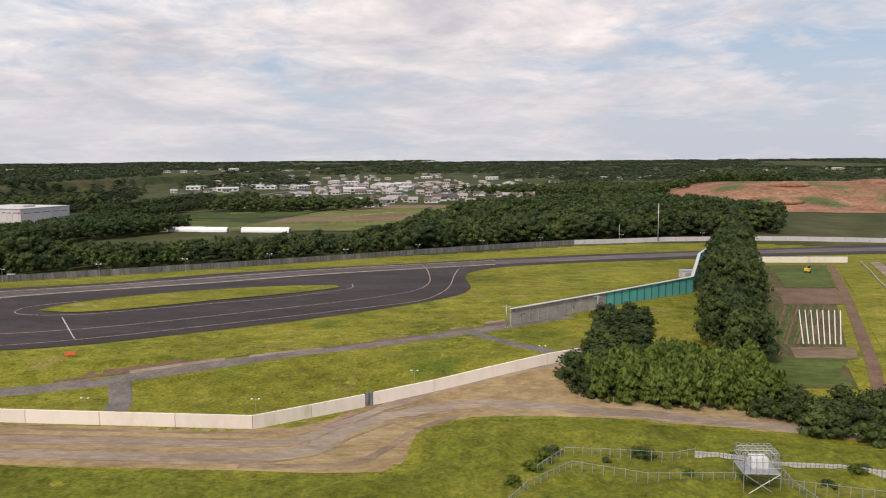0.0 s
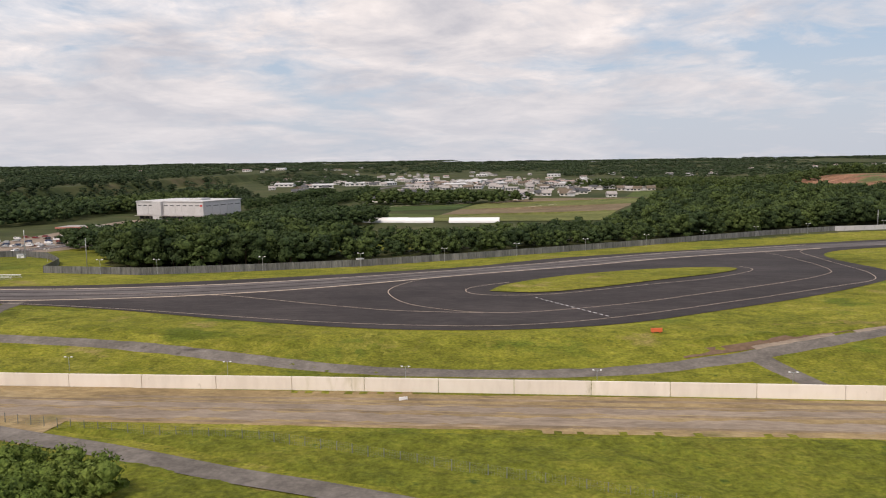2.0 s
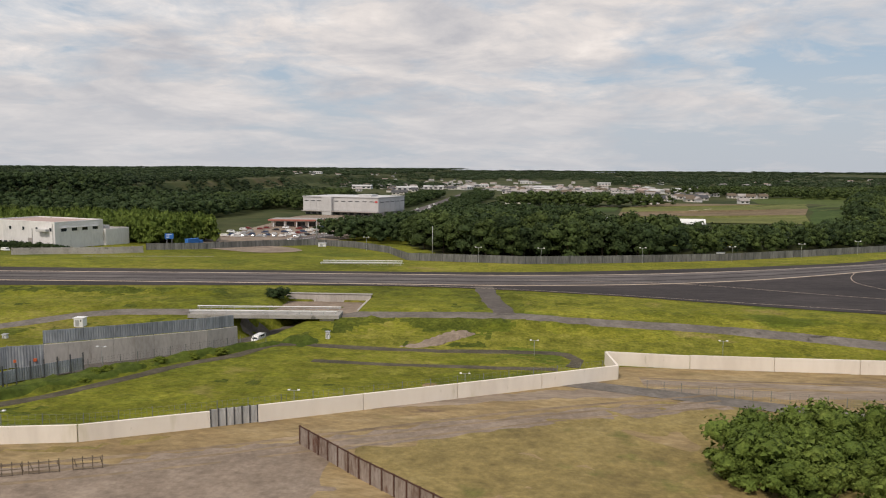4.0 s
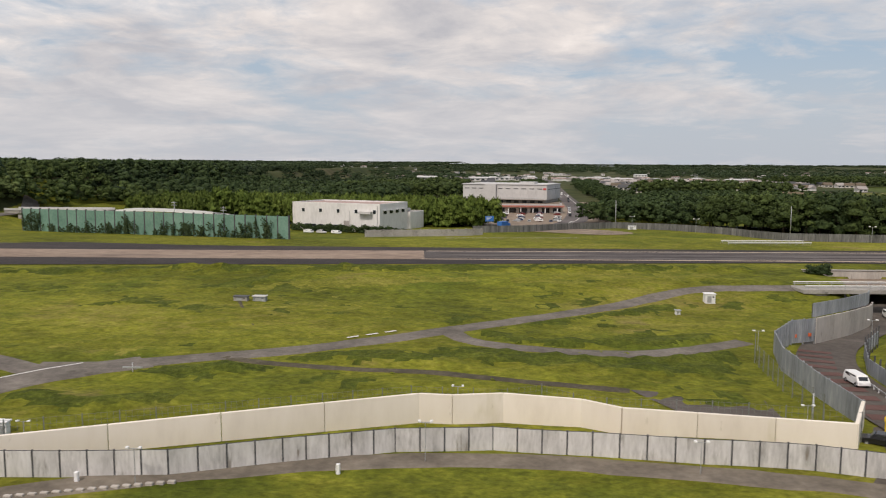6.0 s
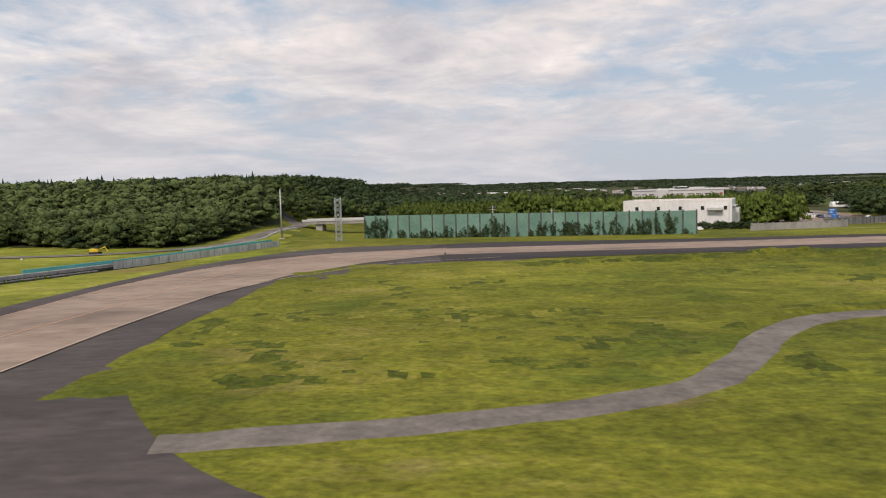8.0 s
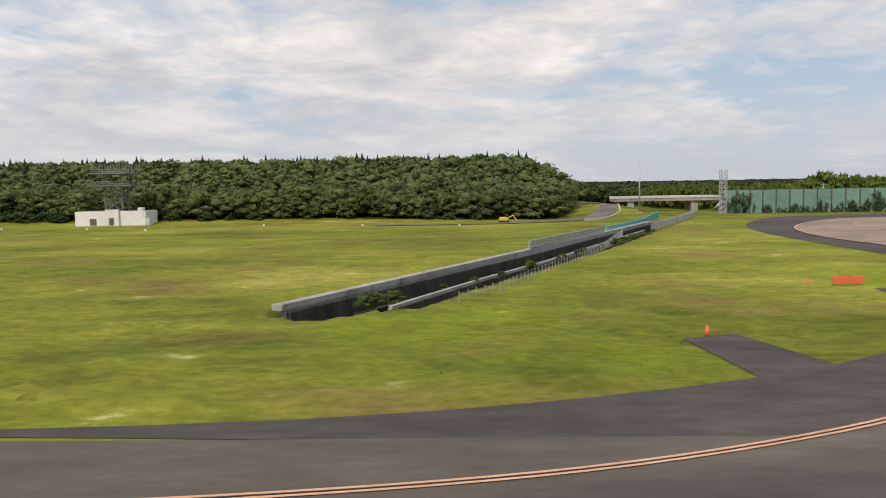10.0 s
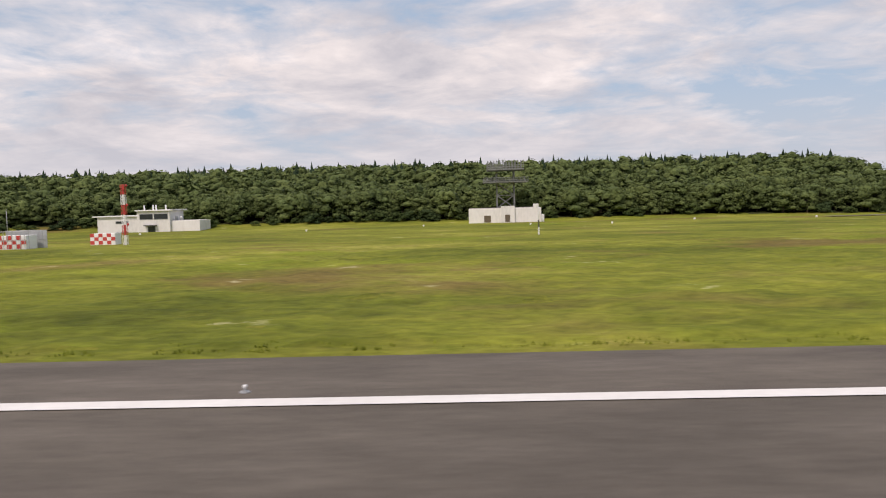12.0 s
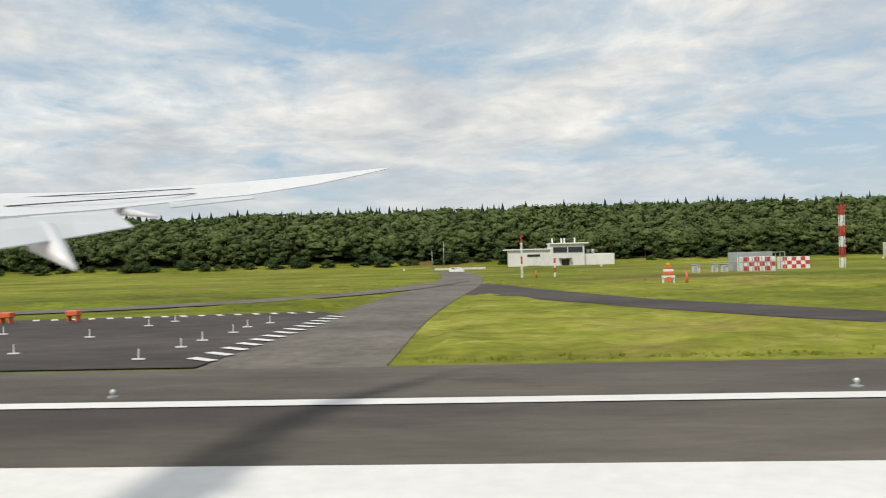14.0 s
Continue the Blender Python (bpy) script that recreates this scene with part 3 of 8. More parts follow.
# ---- pavements ----
sheet("runway", [(-760, -46), (-300, -46), (-300, 17.75), (-760, 17.75)], RUNWAY, 0.03, "worn brown-grey asphalt runway with streaks", "runway", gap=6, smooth_outline=False)
conn = [(-402, 17.72), (-392, 18.2), (-385, 19.2), (-378.35, 21.2), (-373.1, 23.6), (-370.4, 25.4), (-365.4, 29.4), (-360.5, 33.4), (-357.8, 37.4), (-355.2, 43.6), (-353.3, 49.5), (-351.6, 58.3), (-350.2, 80), (-348.6, 94), (-345, 108),
        (-338, 120), (-329, 127.5), (-312, 129), (-300, 128), (-300, 100.5), (-311, 98.5), (-318, 93), (-324, 83), (-327.5, 73), (-329.5, 60), (-329, 48), (-326, 38), (-318, 26), (-306, 17.5), (-306, 14), (-340, 14), (-372, 14), (-380, 16.4)]
sheet("taxiway_link", conn, DARKASPH, 0.02, "dark grey asphalt taxiway curving on to the runway", "taxiway", gap=3)
near_edge = [(-312, 99), (-290, 102), (-262, 105.5), (-230, 110), (-200, 114), (-175, 116.5), (-158, 116), (-137, 112), (-117, 105.5), (-99, 100.5), (-87, 99), (-74, 99.5), (-61, 103), (-46, 111.5), (-29, 122), (-15, 132.5),
             (-9, 139), (-6, 145), (-5, 153), (-6, 162), (-6.8, 170), (-4.5, 179), (4, 188), (19, 195.5), (35, 201), (63, 210), (95, 217), (140, 225)]
far_edge = [(140, 243), (95, 236), (63, 228), (31, 219), (0, 206), (-23, 194), (-63, 174), (-85, 158), (-110, 145), (-132, 137), (-150, 133), (-175, 131), (-205, 130), (-240, 129), (-275, 128), (-312, 128.5)]
sheet("taxiway", near_edge + far_edge, TAXIDARK, 0.05, "dark asphalt taxiway with a wide bend and loop", "taxiway", gap=3)
sheet("grass_island", [(-79.4, 126), (-76.5, 132), (-67, 140.6), (-54, 149), (-42, 154), (-33, 154.4), (-32, 151), (-38.5, 143.6), (-51, 135.4), (-61.5, 129), (-71, 125)], GRASS, 0.16, "grass island inside the taxiway loop", "grass", gap=2)
mid = [(-312, 114), (-275, 116), (-240, 119), (-205, 121.5), (-170, 123.5), (-150, 124.5), (-125, 129), (-100, 139), (-70, 158), (-40, 177), (0, 197), (40, 213), (90, 227), (140, 234)]
cut = [p for p in mid if p[0] >= -240]
ribbon("taxiway_lane", cut, 8.5, GREYTAX, 0.07, "paler worn grey wheel lane of the taxiway", "taxiway", 3, across=4)
for off, wide, mat_, what in ((-4.9, 0.35, LINEPALE, "faded pale edge stripe of the taxiway lane"), (4.9, 0.3, LINEPALE, "faded pale edge stripe of the taxiway lane"), (-1.6, 0.7, TAXIDARK, "dark tar band along the taxiway lane"), (1.9, 0.5, TAXIDARK, "dark tar band along the taxiway lane")):
    ribbon("taxiway_stripe", [(x, y + off) for x, y in mid if -240 <= x <= 0], wide, mat_, 0.082, what, "line", 3, across=1, ragged=0.4)
ribbon("taxiway_lane", [p for p in mid if p[0] <= -240], 10.5, BEIGE, 0.07, "worn beige concrete lane of the taxiway", "taxiway", 3, across=4)
WEST_EDGE = [tuple(p) for p in curve_through([(-396.2, 13.1), (-389, 13.6), (-382, 14.9), (-375.9, 17.2), (-371.4, 19.8), (-366.6, 23.0), (-361.4, 26.9), (-356.1, 33.0), (-353.2, 38), (-350.6, 44), (-348.6, 52), (-347.2, 62.6), (-347, 78), (-345.4, 89), (-342, 99), (-336, 108), (-328, 115.5)], 1.0)]
bend = [p for p in WEST_EDGE if p[1] > 39.6] + [(-312, 120.5), (-312, 108.5), (-322, 99), (-329, 86), (-332.5, 72), (-334, 56), (-334.4, 40)]
sheet("taxiway_lane", bend, BEIGE, 0.072, "worn beige taxiway concrete between the edge lines", "taxiway", gap=2.5, smooth_outline=False)
sheet("taxiway_hold_bay", [(-375.7, 21.5), (-376.4, 28.0), (-374.2, 28.9), (-372.7, 23.2)], DARKASPH, 0.026, "small dark asphalt stub beside the taxiway", "pavement", gap=1, smooth_outline=False)
sheet("asphalt_stub", [(-363, 38.2), (-356, 38.6), (-357.6, 40.6), (-362.6, 41)], DARKASPH, 0.026, "small asphalt stub under an orange board", "pavement", gap=1, smooth_outline=False)

throat = [p for p in WEST_EDGE if p[1] <= 39.6] + [(-334.4, 39.6), (-331, 30), (-322, 20), (-314, 13), (-350, 12.4), (-380, 12.4)]
sheet("taxiway_throat", throat, RUNWAY, 0.066, "paler brown-grey asphalt inside the taxiway edge lines", "taxiway", gap=2.5, smooth_outline=False)

# painted lines
for side in (-0.1, 0.1):
    ribbon("double_line", [(-396.2, 13.1 + side), (-389, 13.6 + side), (-382, 14.9 + side), (-375.9, 17.2 + side), (-371.4, 19.8 + side), (-366.6, 23.0 + side), (-361.4, 26.9 + side), (-356.1, 33.0 + side), (-353.2, 38 + side), (-350.6, 44 + side), (-348.6, 52 + side),
           (-347.2, 62.6 + side), (-347, 78 + side), (-345.4, 89 + side), (-342, 99 + side), (-336, 108 + side), (-328, 115.5 + side)], 0.1, LINEYEL, 0.09, "faded orange-yellow taxiway edge line", "line", 1, across=1)
ribbon("centre_line", [(-366, 9.5), (-357.8, 15.6), (-352, 22), (-348.4, 28), (-345, 35), (-343, 41), (-341.4, 50), (-339.4, 66), (-338.2, 84), (-336, 95), (-332, 103), (-324, 110), (-312, 114)], 0.12, LINEYEL, 0.09, "orange-yellow taxiway centre line", "line", 1, across=1)
ribbon("lead_line", [(-341, 40), (-341.4, 33), (-342.6, 27), (-346, 19), (-352, 10)], 0.16, LINEYEL, 0.09, "thin orange-yellow lead-in line", "line", 1, across=1)
ribbon("holding_line", [(-352.4, 39.6), (-334.4, 39.6)], 0.45, LINEYEL, 0.09, "solid orange-yellow runway holding line", "line", 1, across=1)
hold = tagged(new("holding_dashes"), "broken orange-yellow runway holding line", "line", kind="structure")
for i in range(15):
    ribbon("dash", [(-352 + i * 1.2, 40.3), (-351.4 + i * 1.2, 40.3)], 0.3, LINEYEL, 0.09, parent=hold, across=1)
ribbon("loop_line", [(-334.4, 41), (-334.2, 54), (-333, 69), (-330.2, 80), (-326, 88), (-318, 97.5), (-304, 103)], 0.15, LINEPALE, 0.09, "pale taxiway edge line", "line", 1, across=1)
ribbon("edge_line", [(-190, 118.4), (-160, 116.8), (-138, 113), (-122, 108.8), (-103, 103.8), (-88, 101.6), (-76, 101.8), (-62, 106.6), (-42, 118), (-22, 130), (-14, 135.4), (-11, 142), (-9.4, 153), (-9.2, 172), (-8, 184), (-1, 193)], 0.15, LINEPALE, 0.09, "faded yellowish taxiway edge line", "line", 1, across=1)
ribbon("loop_line", [(-76, 134.4), (-82, 130), (-83.4, 126.6), (-81, 123.4), (-74, 122.8), (-66, 125), (-52, 132), (-40.5, 138), (-32, 146), (-29, 151.6), (-30, 157)], 0.15, LINEPALE, 0.09, "pale line round the grass island", "line", 1, across=1)
ribbon("lead_line", [(-92, 138), (-95.6, 131), (-96.2, 125), (-92.4, 117), (-86, 112.2), (-79, 110), (-72, 110.8), (-59, 116), (-45, 124), (-28, 134.4), (-19.4, 142), (-15.6, 148.4), (-14, 160), (-15.6, 176), (-18, 189)], 0.15, LINEPALE, 0.09, "faded yellowish curved lead line", "line", 1, across=1)
ribbon("lead_line", [(-150, 124.4), (-126, 123.4), (-106, 116), (-93, 111.4), (-80, 109.8)], 0.15, LINEPALE, 0.092, "faded yellowish curved lead line", "line", 1, across=1)
bar = tagged(new("stop_line"), "dotted white stop line across the taxiway", "line", kind="structure")
for i in range(14):
    a = i / 14
    ribbon("dash", [(-72 + 10 * a, 121 - 14 * a), (-72 + 10 * (a + 0.04), 121 - 14 * (a + 0.04))], 0.2, LINEWHITE, 0.095, parent=bar, across=1)

ribbon("runway_edge_line", [(-760, 13), (-396.3, 13)], 0.5, LINEWHITE, 0.05, "solid white runway edge line", "line", 4, across=1)
for a, b, top in ((-490.4, -479.3, 8.5), (-562, -528.2, 9.1)):
    sheet("touchdown_bar", [(a, 4.6), (b, 4.6), (b, top), (a, top)], LINEWHITE, 0.052, "broad white touchdown bar with rubber marks", "line", gap=2, smooth_outline=False)

# service roads and tracks
ribbon("service_road", [(-118, 92), (-111, 90.4), (-96, 87.2), (-86, 86.2), (-76, 86), (-64, 87), (-52, 90), (-41, 94), (-29, 99), (-15, 106.5), (0, 116), (12, 124)], 2.2, ROADGREY, 0.06, "narrow grey service road below the bank", "road", ragged=0.26)
ribbon("service_road", [(-263, 52.6), (-259, 53.4), (-252, 57), (-246, 60.2), (-239, 65.4), (-232, 71.5), (-222, 80), (-213, 88), (-205, 93.5), (-194, 95), (-172, 96), (-153, 96.8), (-144, 95.4), (-127, 93.6), (-112, 90.8)], 2.1, ROADGREY, 0.06, "narrow grey airfield service road", "road", ragged=0.26)
ribbon("service_road", [(-320.6, 28.6), (-308, 31.4), (-298.6, 35.6), (-293.4, 41.7), (-289.8, 47.9), (-284.4, 54.1), (-278.3, 56.8), (-272.3, 56.8), (-267, 53.8), (-262.5, 51.6)], 2.1, ROADGREY, 0.058, "dark narrow airfield service road bending away", "road", ragged=0.26)
ribbon("service_road", [(-234, 70), (-232.4, 66.4), (-229.2, 64.4), (-224.7, 63.4), (-220.9, 63.0), (-216.4, 63.8), (-211.1, 66.7), (-207.2, 69.6)], 1.8, ROADGREY, 0.062, "narrow grey service road loop", "road", ragged=0.3)
ribbon("service_road", [(-256, 55), (-261, 50.4), (-264, 45.4), (-268, 39.6), (-272, 34), (-278, 27), (-290, 18)], 3.2, ROADGREY, 0.066, "grey service road branching off", "road", ragged=0.26)
ribbon("service_road", [(-153, 97), (-154.6, 105), (-156.4, 118)], 2.6, ROADDARK, 0.066, "short dark link road up to the taxiway", "road", ragged=0.26)
ribbon("service_road", [(-47, 90.6), (-44.5, 85.6), (-43.4, 82)], 2.4, ROADGREY, 0.068, "short asphalt stub to the boundary wall", "road", ragged=0.26)
ribbon("service_road", [(-4, 113), (2.5, 106.5), (8, 101.5)], 1.7, ROADGREY, 0.068, "thin asphalt path", "road", ragged=0.26)
ribbon("service_road", [(9, 101), (14, 106), (19, 113), (15.5, 118)], 2.2, ROADGREY, 0.07, "asphalt path beside the thicket", "road", ragged=0.26)
ribbon("patrol_road", [(-268, 22), (-262, 28), (-256, 32.4), (-252.2, 34.5), (-248.4, 36.2), (-244, 38.0), (-240.2, 39.2), (-236.2, 40.1), (-232.6, 40.7), (-226.8, 40.6), (-220.9, 39.2), (-215.5, 37.9), (-210.8, 37), (-206, 35)], 1.75, PATROLGREY, 0.066, "brown-grey patrol road outside the steel fence", "road", ragged=0.3)
sheet("paved_patch", [(-220.6, 52.7), (-211.8, 51.4), (-212, 47.5), (-218.2, 47.9)], ROADDARK, 0.055, "bare brown asphalt patch behind the wall", "pavement", gap=1, smooth_outline=False)
ribbon("wall_path", [(-191, 52.4), (-184.2, 54.6), (-178.4, 57.8), (-171.9, 61.4), (-158, 69), (-148, 74.6)], 1.1, PATHDARK, 0.06, "dark narrow path inside the wall", "road", ragged=0.4)
sheet("gate_yard", [(-261.5, 40.1), (-256.9, 37.2), (-257.2, 36), (-260.2, 34.6), (-262.8, 32), (-264.4, 29), (-265.8, 24), (-270.6, 24), (-268.3, 29), (-265.6, 34.8)], ROADGREY, 0.072, "grey asphalt yard inside the angle of the wall", "pavement", gap=1, smooth_outline=False)
ribbon("road_edge_line", [(-265.0, 33.4), (-266.4, 30.8)], 0.1, LINEWHITE, 0.085, "short worn white line in the yard", "line", across=1)
ribbon("yard_kerb", [(-261.2, 38.6), (-257.6, 36.6)], 0.14, LINEPALE, 0.10, "pale concrete kerb below the wall", "kerb", across=1)
for k in range(3):
    ribbon("road_dash", [(-242.6 + 1.5 * k, 65 + 1.35 * k), (-241.7 + 1.5 * k, 65.8 + 1.35 * k)], 0.3, LINEWHITE, 0.085, "worn white dash on the service road", "line", across=1)
ribbon("road_edge_line", [(-264.9, 46.8), (-263.6, 49.4), (-262, 51.8), (-260.2, 53.8)], 0.18, LINEWHITE, 0.085, "white edge line of the service road", "line", across=1)
ribbon("cable_trace", [(-257, 80.4), (-254, 73), (-251.4, 67.6), (-249, 63)], 0.12, PATHDARK, 0.05, "thin dark cable trace in the grass", "ground", ragged=0.5, across=1)
ribbon("field_path", [(-196, 58.6), (-192, 63.4), (-186, 74), (-182, 79), (-179, 84.6), (-171, 84.6), (-162.2, 84.4), (-152, 85.2), (-146.4, 84.8), (-145.4, 82.4), (-146.4, 79.2)], 1.1, PATHDARK, 0.06, "narrow dark path through the grass", "road", ragged=0.6)
sheet("bare_patch", [(-165.4, 85.6), (-162.6, 85.6), (-157.6, 89.6), (-156.6, 91), (-160, 90.9), (-163, 87.6)], GRAVEL, 0.12, "bare earthy patch in the grass", "ground", gap=0.8, ragged=0.5)
ribbon("field_path", [(-173.5, 78.1), (-168, 77.8), (-161, 77.8), (-154, 78), (-147.9, 78.2)], 0.9, PATHDARK, 0.06, "narrow dark path through the grass", "road", ragged=0.6)
ribbon("field_path", [(-252, 57.4), (-246, 55.8), (-239.6, 55.2), (-234.9, 55.2), (-228.4, 53.9), (-220.6, 52.5)], 0.8, PATHDARK, 0.06, "narrow dark path through the grass", "road", ragged=0.6)
road = ribbon("access_road", ROAD_AXIS[:-1] + [(-180, 100)], 4.6, ROADDARK, 0.0, "grey two-lane access road going down into an underpass", "road", across=4,
              surface=lambda x, y: road_height(near_line(x, y, ROAD_AXIS)[1]) + 0.05)
red = tagged(new("antiskid_strips"), "faded red anti-skid strips across the road", "road", kind="structure")
for i in range(11):
    y0 = 46.5 + i * 2.1
    x0 = float(np.interp(y0, [q[1] for q in ROAD_AXIS], [q[0] for q in ROAD_AXIS]))
    ribbon("strip", [(x0 - 2.1, y0 + (0.2 if y0 < 60 else 1.0)), (x0 + 0.4, y0)], 1.1, ROADRED, 0.075, parent=red, across=1, surface=lambda x, y: road_height(near_line(x, y, ROAD_AXIS)[1]))
ribbon("road_line", [(-203.2, 38), (-204, 46)], 0.13, LINEWHITE, 0.08, "white road centre line", "line", surface=lambda x, y: road_height(near_line(x, y, ROAD_AXIS)[1]), across=1)
sheet("road_mouth", [(-213, 22), (-196, 22), (-199.4, 40), (-201.4, 47.5), (-206.8, 47), (-208.5, 41.5), (-212, 36)], ROADDARK, 0.03, "wide grey road mouth by the wall", "road", gap=2)

ribbon("road_kerb", [(-200.9, 40), (-201.6, 46), (-202.0, 52.6)], 0.14, PALECONC, 0.10, "pale concrete kerb of the access road", "kerb", surface=lambda x, y: road_height(near_line(x, y, ROAD_AXIS)[1]), across=1)
ribbon("drain_verge", [(-56, 91.4), (-47, 94), (-38, 98), (-23, 104.6), (-8, 112.4), (2, 120)], 1.8, SOIL, 0.05, "brown earthy verge above the service road", "verge")
for a, b in (((-47, 93.2), (-36, 97.6)), ((-33, 98.6), (-24, 103)), ((-7, 115), (1.4, 121))):
    ribbon("drain_channel", [a, b], 0.8, TRACK, 0.075, "pale concrete drain channel", "drain", across=2, ragged=0.9, gap=0.6)
ribbon("bank_hollow", [(-200, 111.4), (-228, 106), (-262, 101), (-300, 95)], 1.6, LUSH, 0.05, "darker grass hollow below the taxiway", "grass", 4)
sheet("gravel_patch", [(-220, 170), (-206, 163), (-198, 168), (-206, 178), (-216, 177)], GRAVEL, 0.07, "grey gravel patch beside the fence", "ground", gap=3)
ribbon("kerb", [(-238, 148), (-222, 150.5), (-212, 152)], 0.7, CONCRETE, 0.12, "pale concrete kerb strip in the grass", "kerb", across=1)

# bare ground between the boundary wall and the flight path
sheet("sandy_ground", [(-160, 62), (-140, 68), (-120, 68.6), (-100, 68), (-86, 67.4), (-54, 66.6), (-35, 66), (-19, 65.6), (-10, 66.4), (-8.4, 70), (-8, 76), (-6, 80), (0, 81.8), (10, 82), (18, 80.6), (30, 78), (45, 73), (62, 66), (66, 70), (46, 80), (28, 88), (14, 98.5), (0, 93.6), (-14, 86), (-25.6, 77.6), (-59, 78.4), (-100, 79.4), (-134, 80.1), (-160, 72)],
      SAND, 0.05, "dry sandy strip with tyre tracks along the wall", "ground", gap=2, ragged=0.8)
TRACKS = [([(-165, 64), (-140, 71), (-120, 71.4), (-90, 70.6), (-60, 69.6), (-29, 69), (-19, 71), (-16.6, 75.4), (-12.6, 81), (-6, 85.4), (0, 86.2), (7, 85.2), (18, 83), (40, 77), (62, 69)], 2.3, TRACK),
          ([(-140, 74.4), (-100, 73.8), (-60, 73), (-30, 72.8), (-24, 73), (-20, 74.4), (-17, 78.6), (-13.6, 83.6), (-10, 87.2), (-3, 92), (11, 98)], 1.5, TRACK)]
RUTS = [([(-140, 75.8), (-100, 75.2), (-60, 74.4), (-24.4, 74), (-20.4, 75.4), (-17.4, 79.6), (-14.2, 84.2)], 0.35, RUT),
          ([(-140, 73.2), (-100, 72.6), (-60, 71.8), (-24, 71.9), (-19.4, 73.4), (-16.4, 77.8), (-12.8, 82.8), (-8.6, 86.6)], 0.35, RUT),
          ([(-120, 76.6), (-60, 76.2), (-30, 75.8), (-24, 76), (-19, 79)], 0.5, RUT),
          ([(-120, 69.4), (-60, 68.4), (-28, 67.8), (-18, 69.6), (-15, 74.6), (-11, 79.6), (-5, 83.8)], 0.3, RUT),
          ([(-24, 67.2), (-14, 68), (-11, 72), (-8.4, 77.4), (-4.6, 82)], 0.9, RUT)]
for k, (pts, wide, mat_) in enumerate(TRACKS + RUTS):
    ribbon("dirt_track", pts, wide, mat_, 0.075 + 0.005 * k, "pale gravel wheel track" if mat_ is TRACK else "dark wheel rut in the sand", "track", ragged=0.7, gap=0.8)
sheet("gravel_yard", [(-201.4, 52.8), (-193, 50), (-184.4, 52), (-173, 58.1), (-158, 66.4), (-142.2, 75.2), (-142.2, 80), (-133, 80), (-118, 79.8), (-120, 62), (-124, 40), (-150, 20), (-198, 20), (-200, 36)], SAND, 0.05, "dry sandy yard outside the wall", "ground", gap=3, smooth_outline=False)
sheet("dry_grass", [(-166.6, 52.6), (-154, 60.4), (-143, 68), (-134, 70), (-126, 62), (-126, 44), (-146, 30), (-156, 40.6)], DRYGRASS, 0.07, "dry ochre grass beyond the rusty fence", "grass", gap=2, ragged=1.4)
sheet("dry_grass", [(-199, 46.4), (-196, 49.6), (-192.8, 49.2), (-184.4, 51.4), (-178, 54.8), (-180, 51.6), (-187, 48.8), (-193, 47.4)], DRYGRASS, 0.072, "dry ochre grass along the foot of the wall", "grass", gap=1, ragged=0.6)
sheet("gravel_patch", [(-199.4, 41), (-195.4, 46.2), (-190, 45.6), (-184.8, 47.8), (-176.7, 51.4), (-167, 53.4), (-165, 46), (-172, 36), (-184, 30), (-198.6, 30)], GRAVEL, 0.08, "grey gravel patch in the yard", "ground", gap=1.5, ragged=2.6)
ribbon("dirt_track", [(-190, 44), (-178, 48), (-166, 54), (-150, 62), (-134, 68)], 2.8, GRAVEL, 0.085, "grey gravel track along the wall", "track", ragged=0.8, gap=0.8)
for shift in (-0.9, 0.8, 2.6):
    ribbon("dirt_track", [(-196, 41 + shift), (-178, 48 + shift), (-166, 54 + shift), (-150, 62 + shift), (-134, 68 + shift)], 0.35, RUT, 0.092, "dark wheel rut in the yard", "track", ragged=0.9, gap=0.7)
sheet("rough_grass", [(-7, 67), (-7, 78), (-4, 80.6), (5, 81.4), (17, 80), (30, 76.6), (46, 70), (66, 58), (66, 30), (-30, 30), (-26, 60), (-14, 65)], LUSH, 0.10, "rank dark green scrub grass", "grass", gap=3)

# ---- kit ----
def box_bm(bm, x0, x1, y0, y1, z0, z1, bevel=0.0):
    m = Matrix.Translation(((x0 + x1) / 2, (y0 + y1) / 2, (z0 + z1) / 2)) @ Matrix.Diagonal((abs(x1 - x0), abs(y1 - y0), abs(z1 - z0), 1))
    made = bmesh.ops.create_cube(bm, size=1, matrix=m)["verts"]
    if bevel:
        edges = list({e for v in made for e in v.link_edges})
        bmesh.ops.bevel(bm, geom=edges, offset=bevel, segments=1, affect="EDGES")
    return made


def rod_bm(bm, a, b, r, sides=6, r2=None):
    a, b = Vector(a), Vector(b)
    turn = (b - a).to_track_quat("Z", "Y").to_matrix().to_4x4()
    bmesh.ops.create_cone(bm, cap_ends=True, segments=sides, radius1=r, radius2=r if r2 is None else r2, depth=(b - a).length, matrix=Matrix.Translation((a + b) / 2) @ turn)


def part(name, bm, mat, parent=None, label="", smooth=False):
    me = bpy.data.meshes.new(name)
    bm.to_mesh(me)
    bm.free()
    me.materials.append(mat)
    if smooth:
        me.polygons.foreach_set("use_smooth", [True] * len(me.polygons))
    ob = new(name, me)
    ob.parent = parent
    if label:
        ob["label"] = label
    return ob


def box(name, mat, parent, x0, x1, y0, y1, z0, z1, bevel=0.0, label=""):
    bm = bmesh.new()
    box_bm(bm, x0, x1, y0, y1, z0, z1, bevel)
    return part(name, bm, mat, parent, label)


def rods(name, mat, parent, runs, r=0.05, sides=6, label=""):
    bm = bmesh.new()
    for run in runs:
        rod_bm(bm, run[0], run[1], run[2] if len(run) > 2 else r, sides)
    return part(name, bm, mat, parent, label)


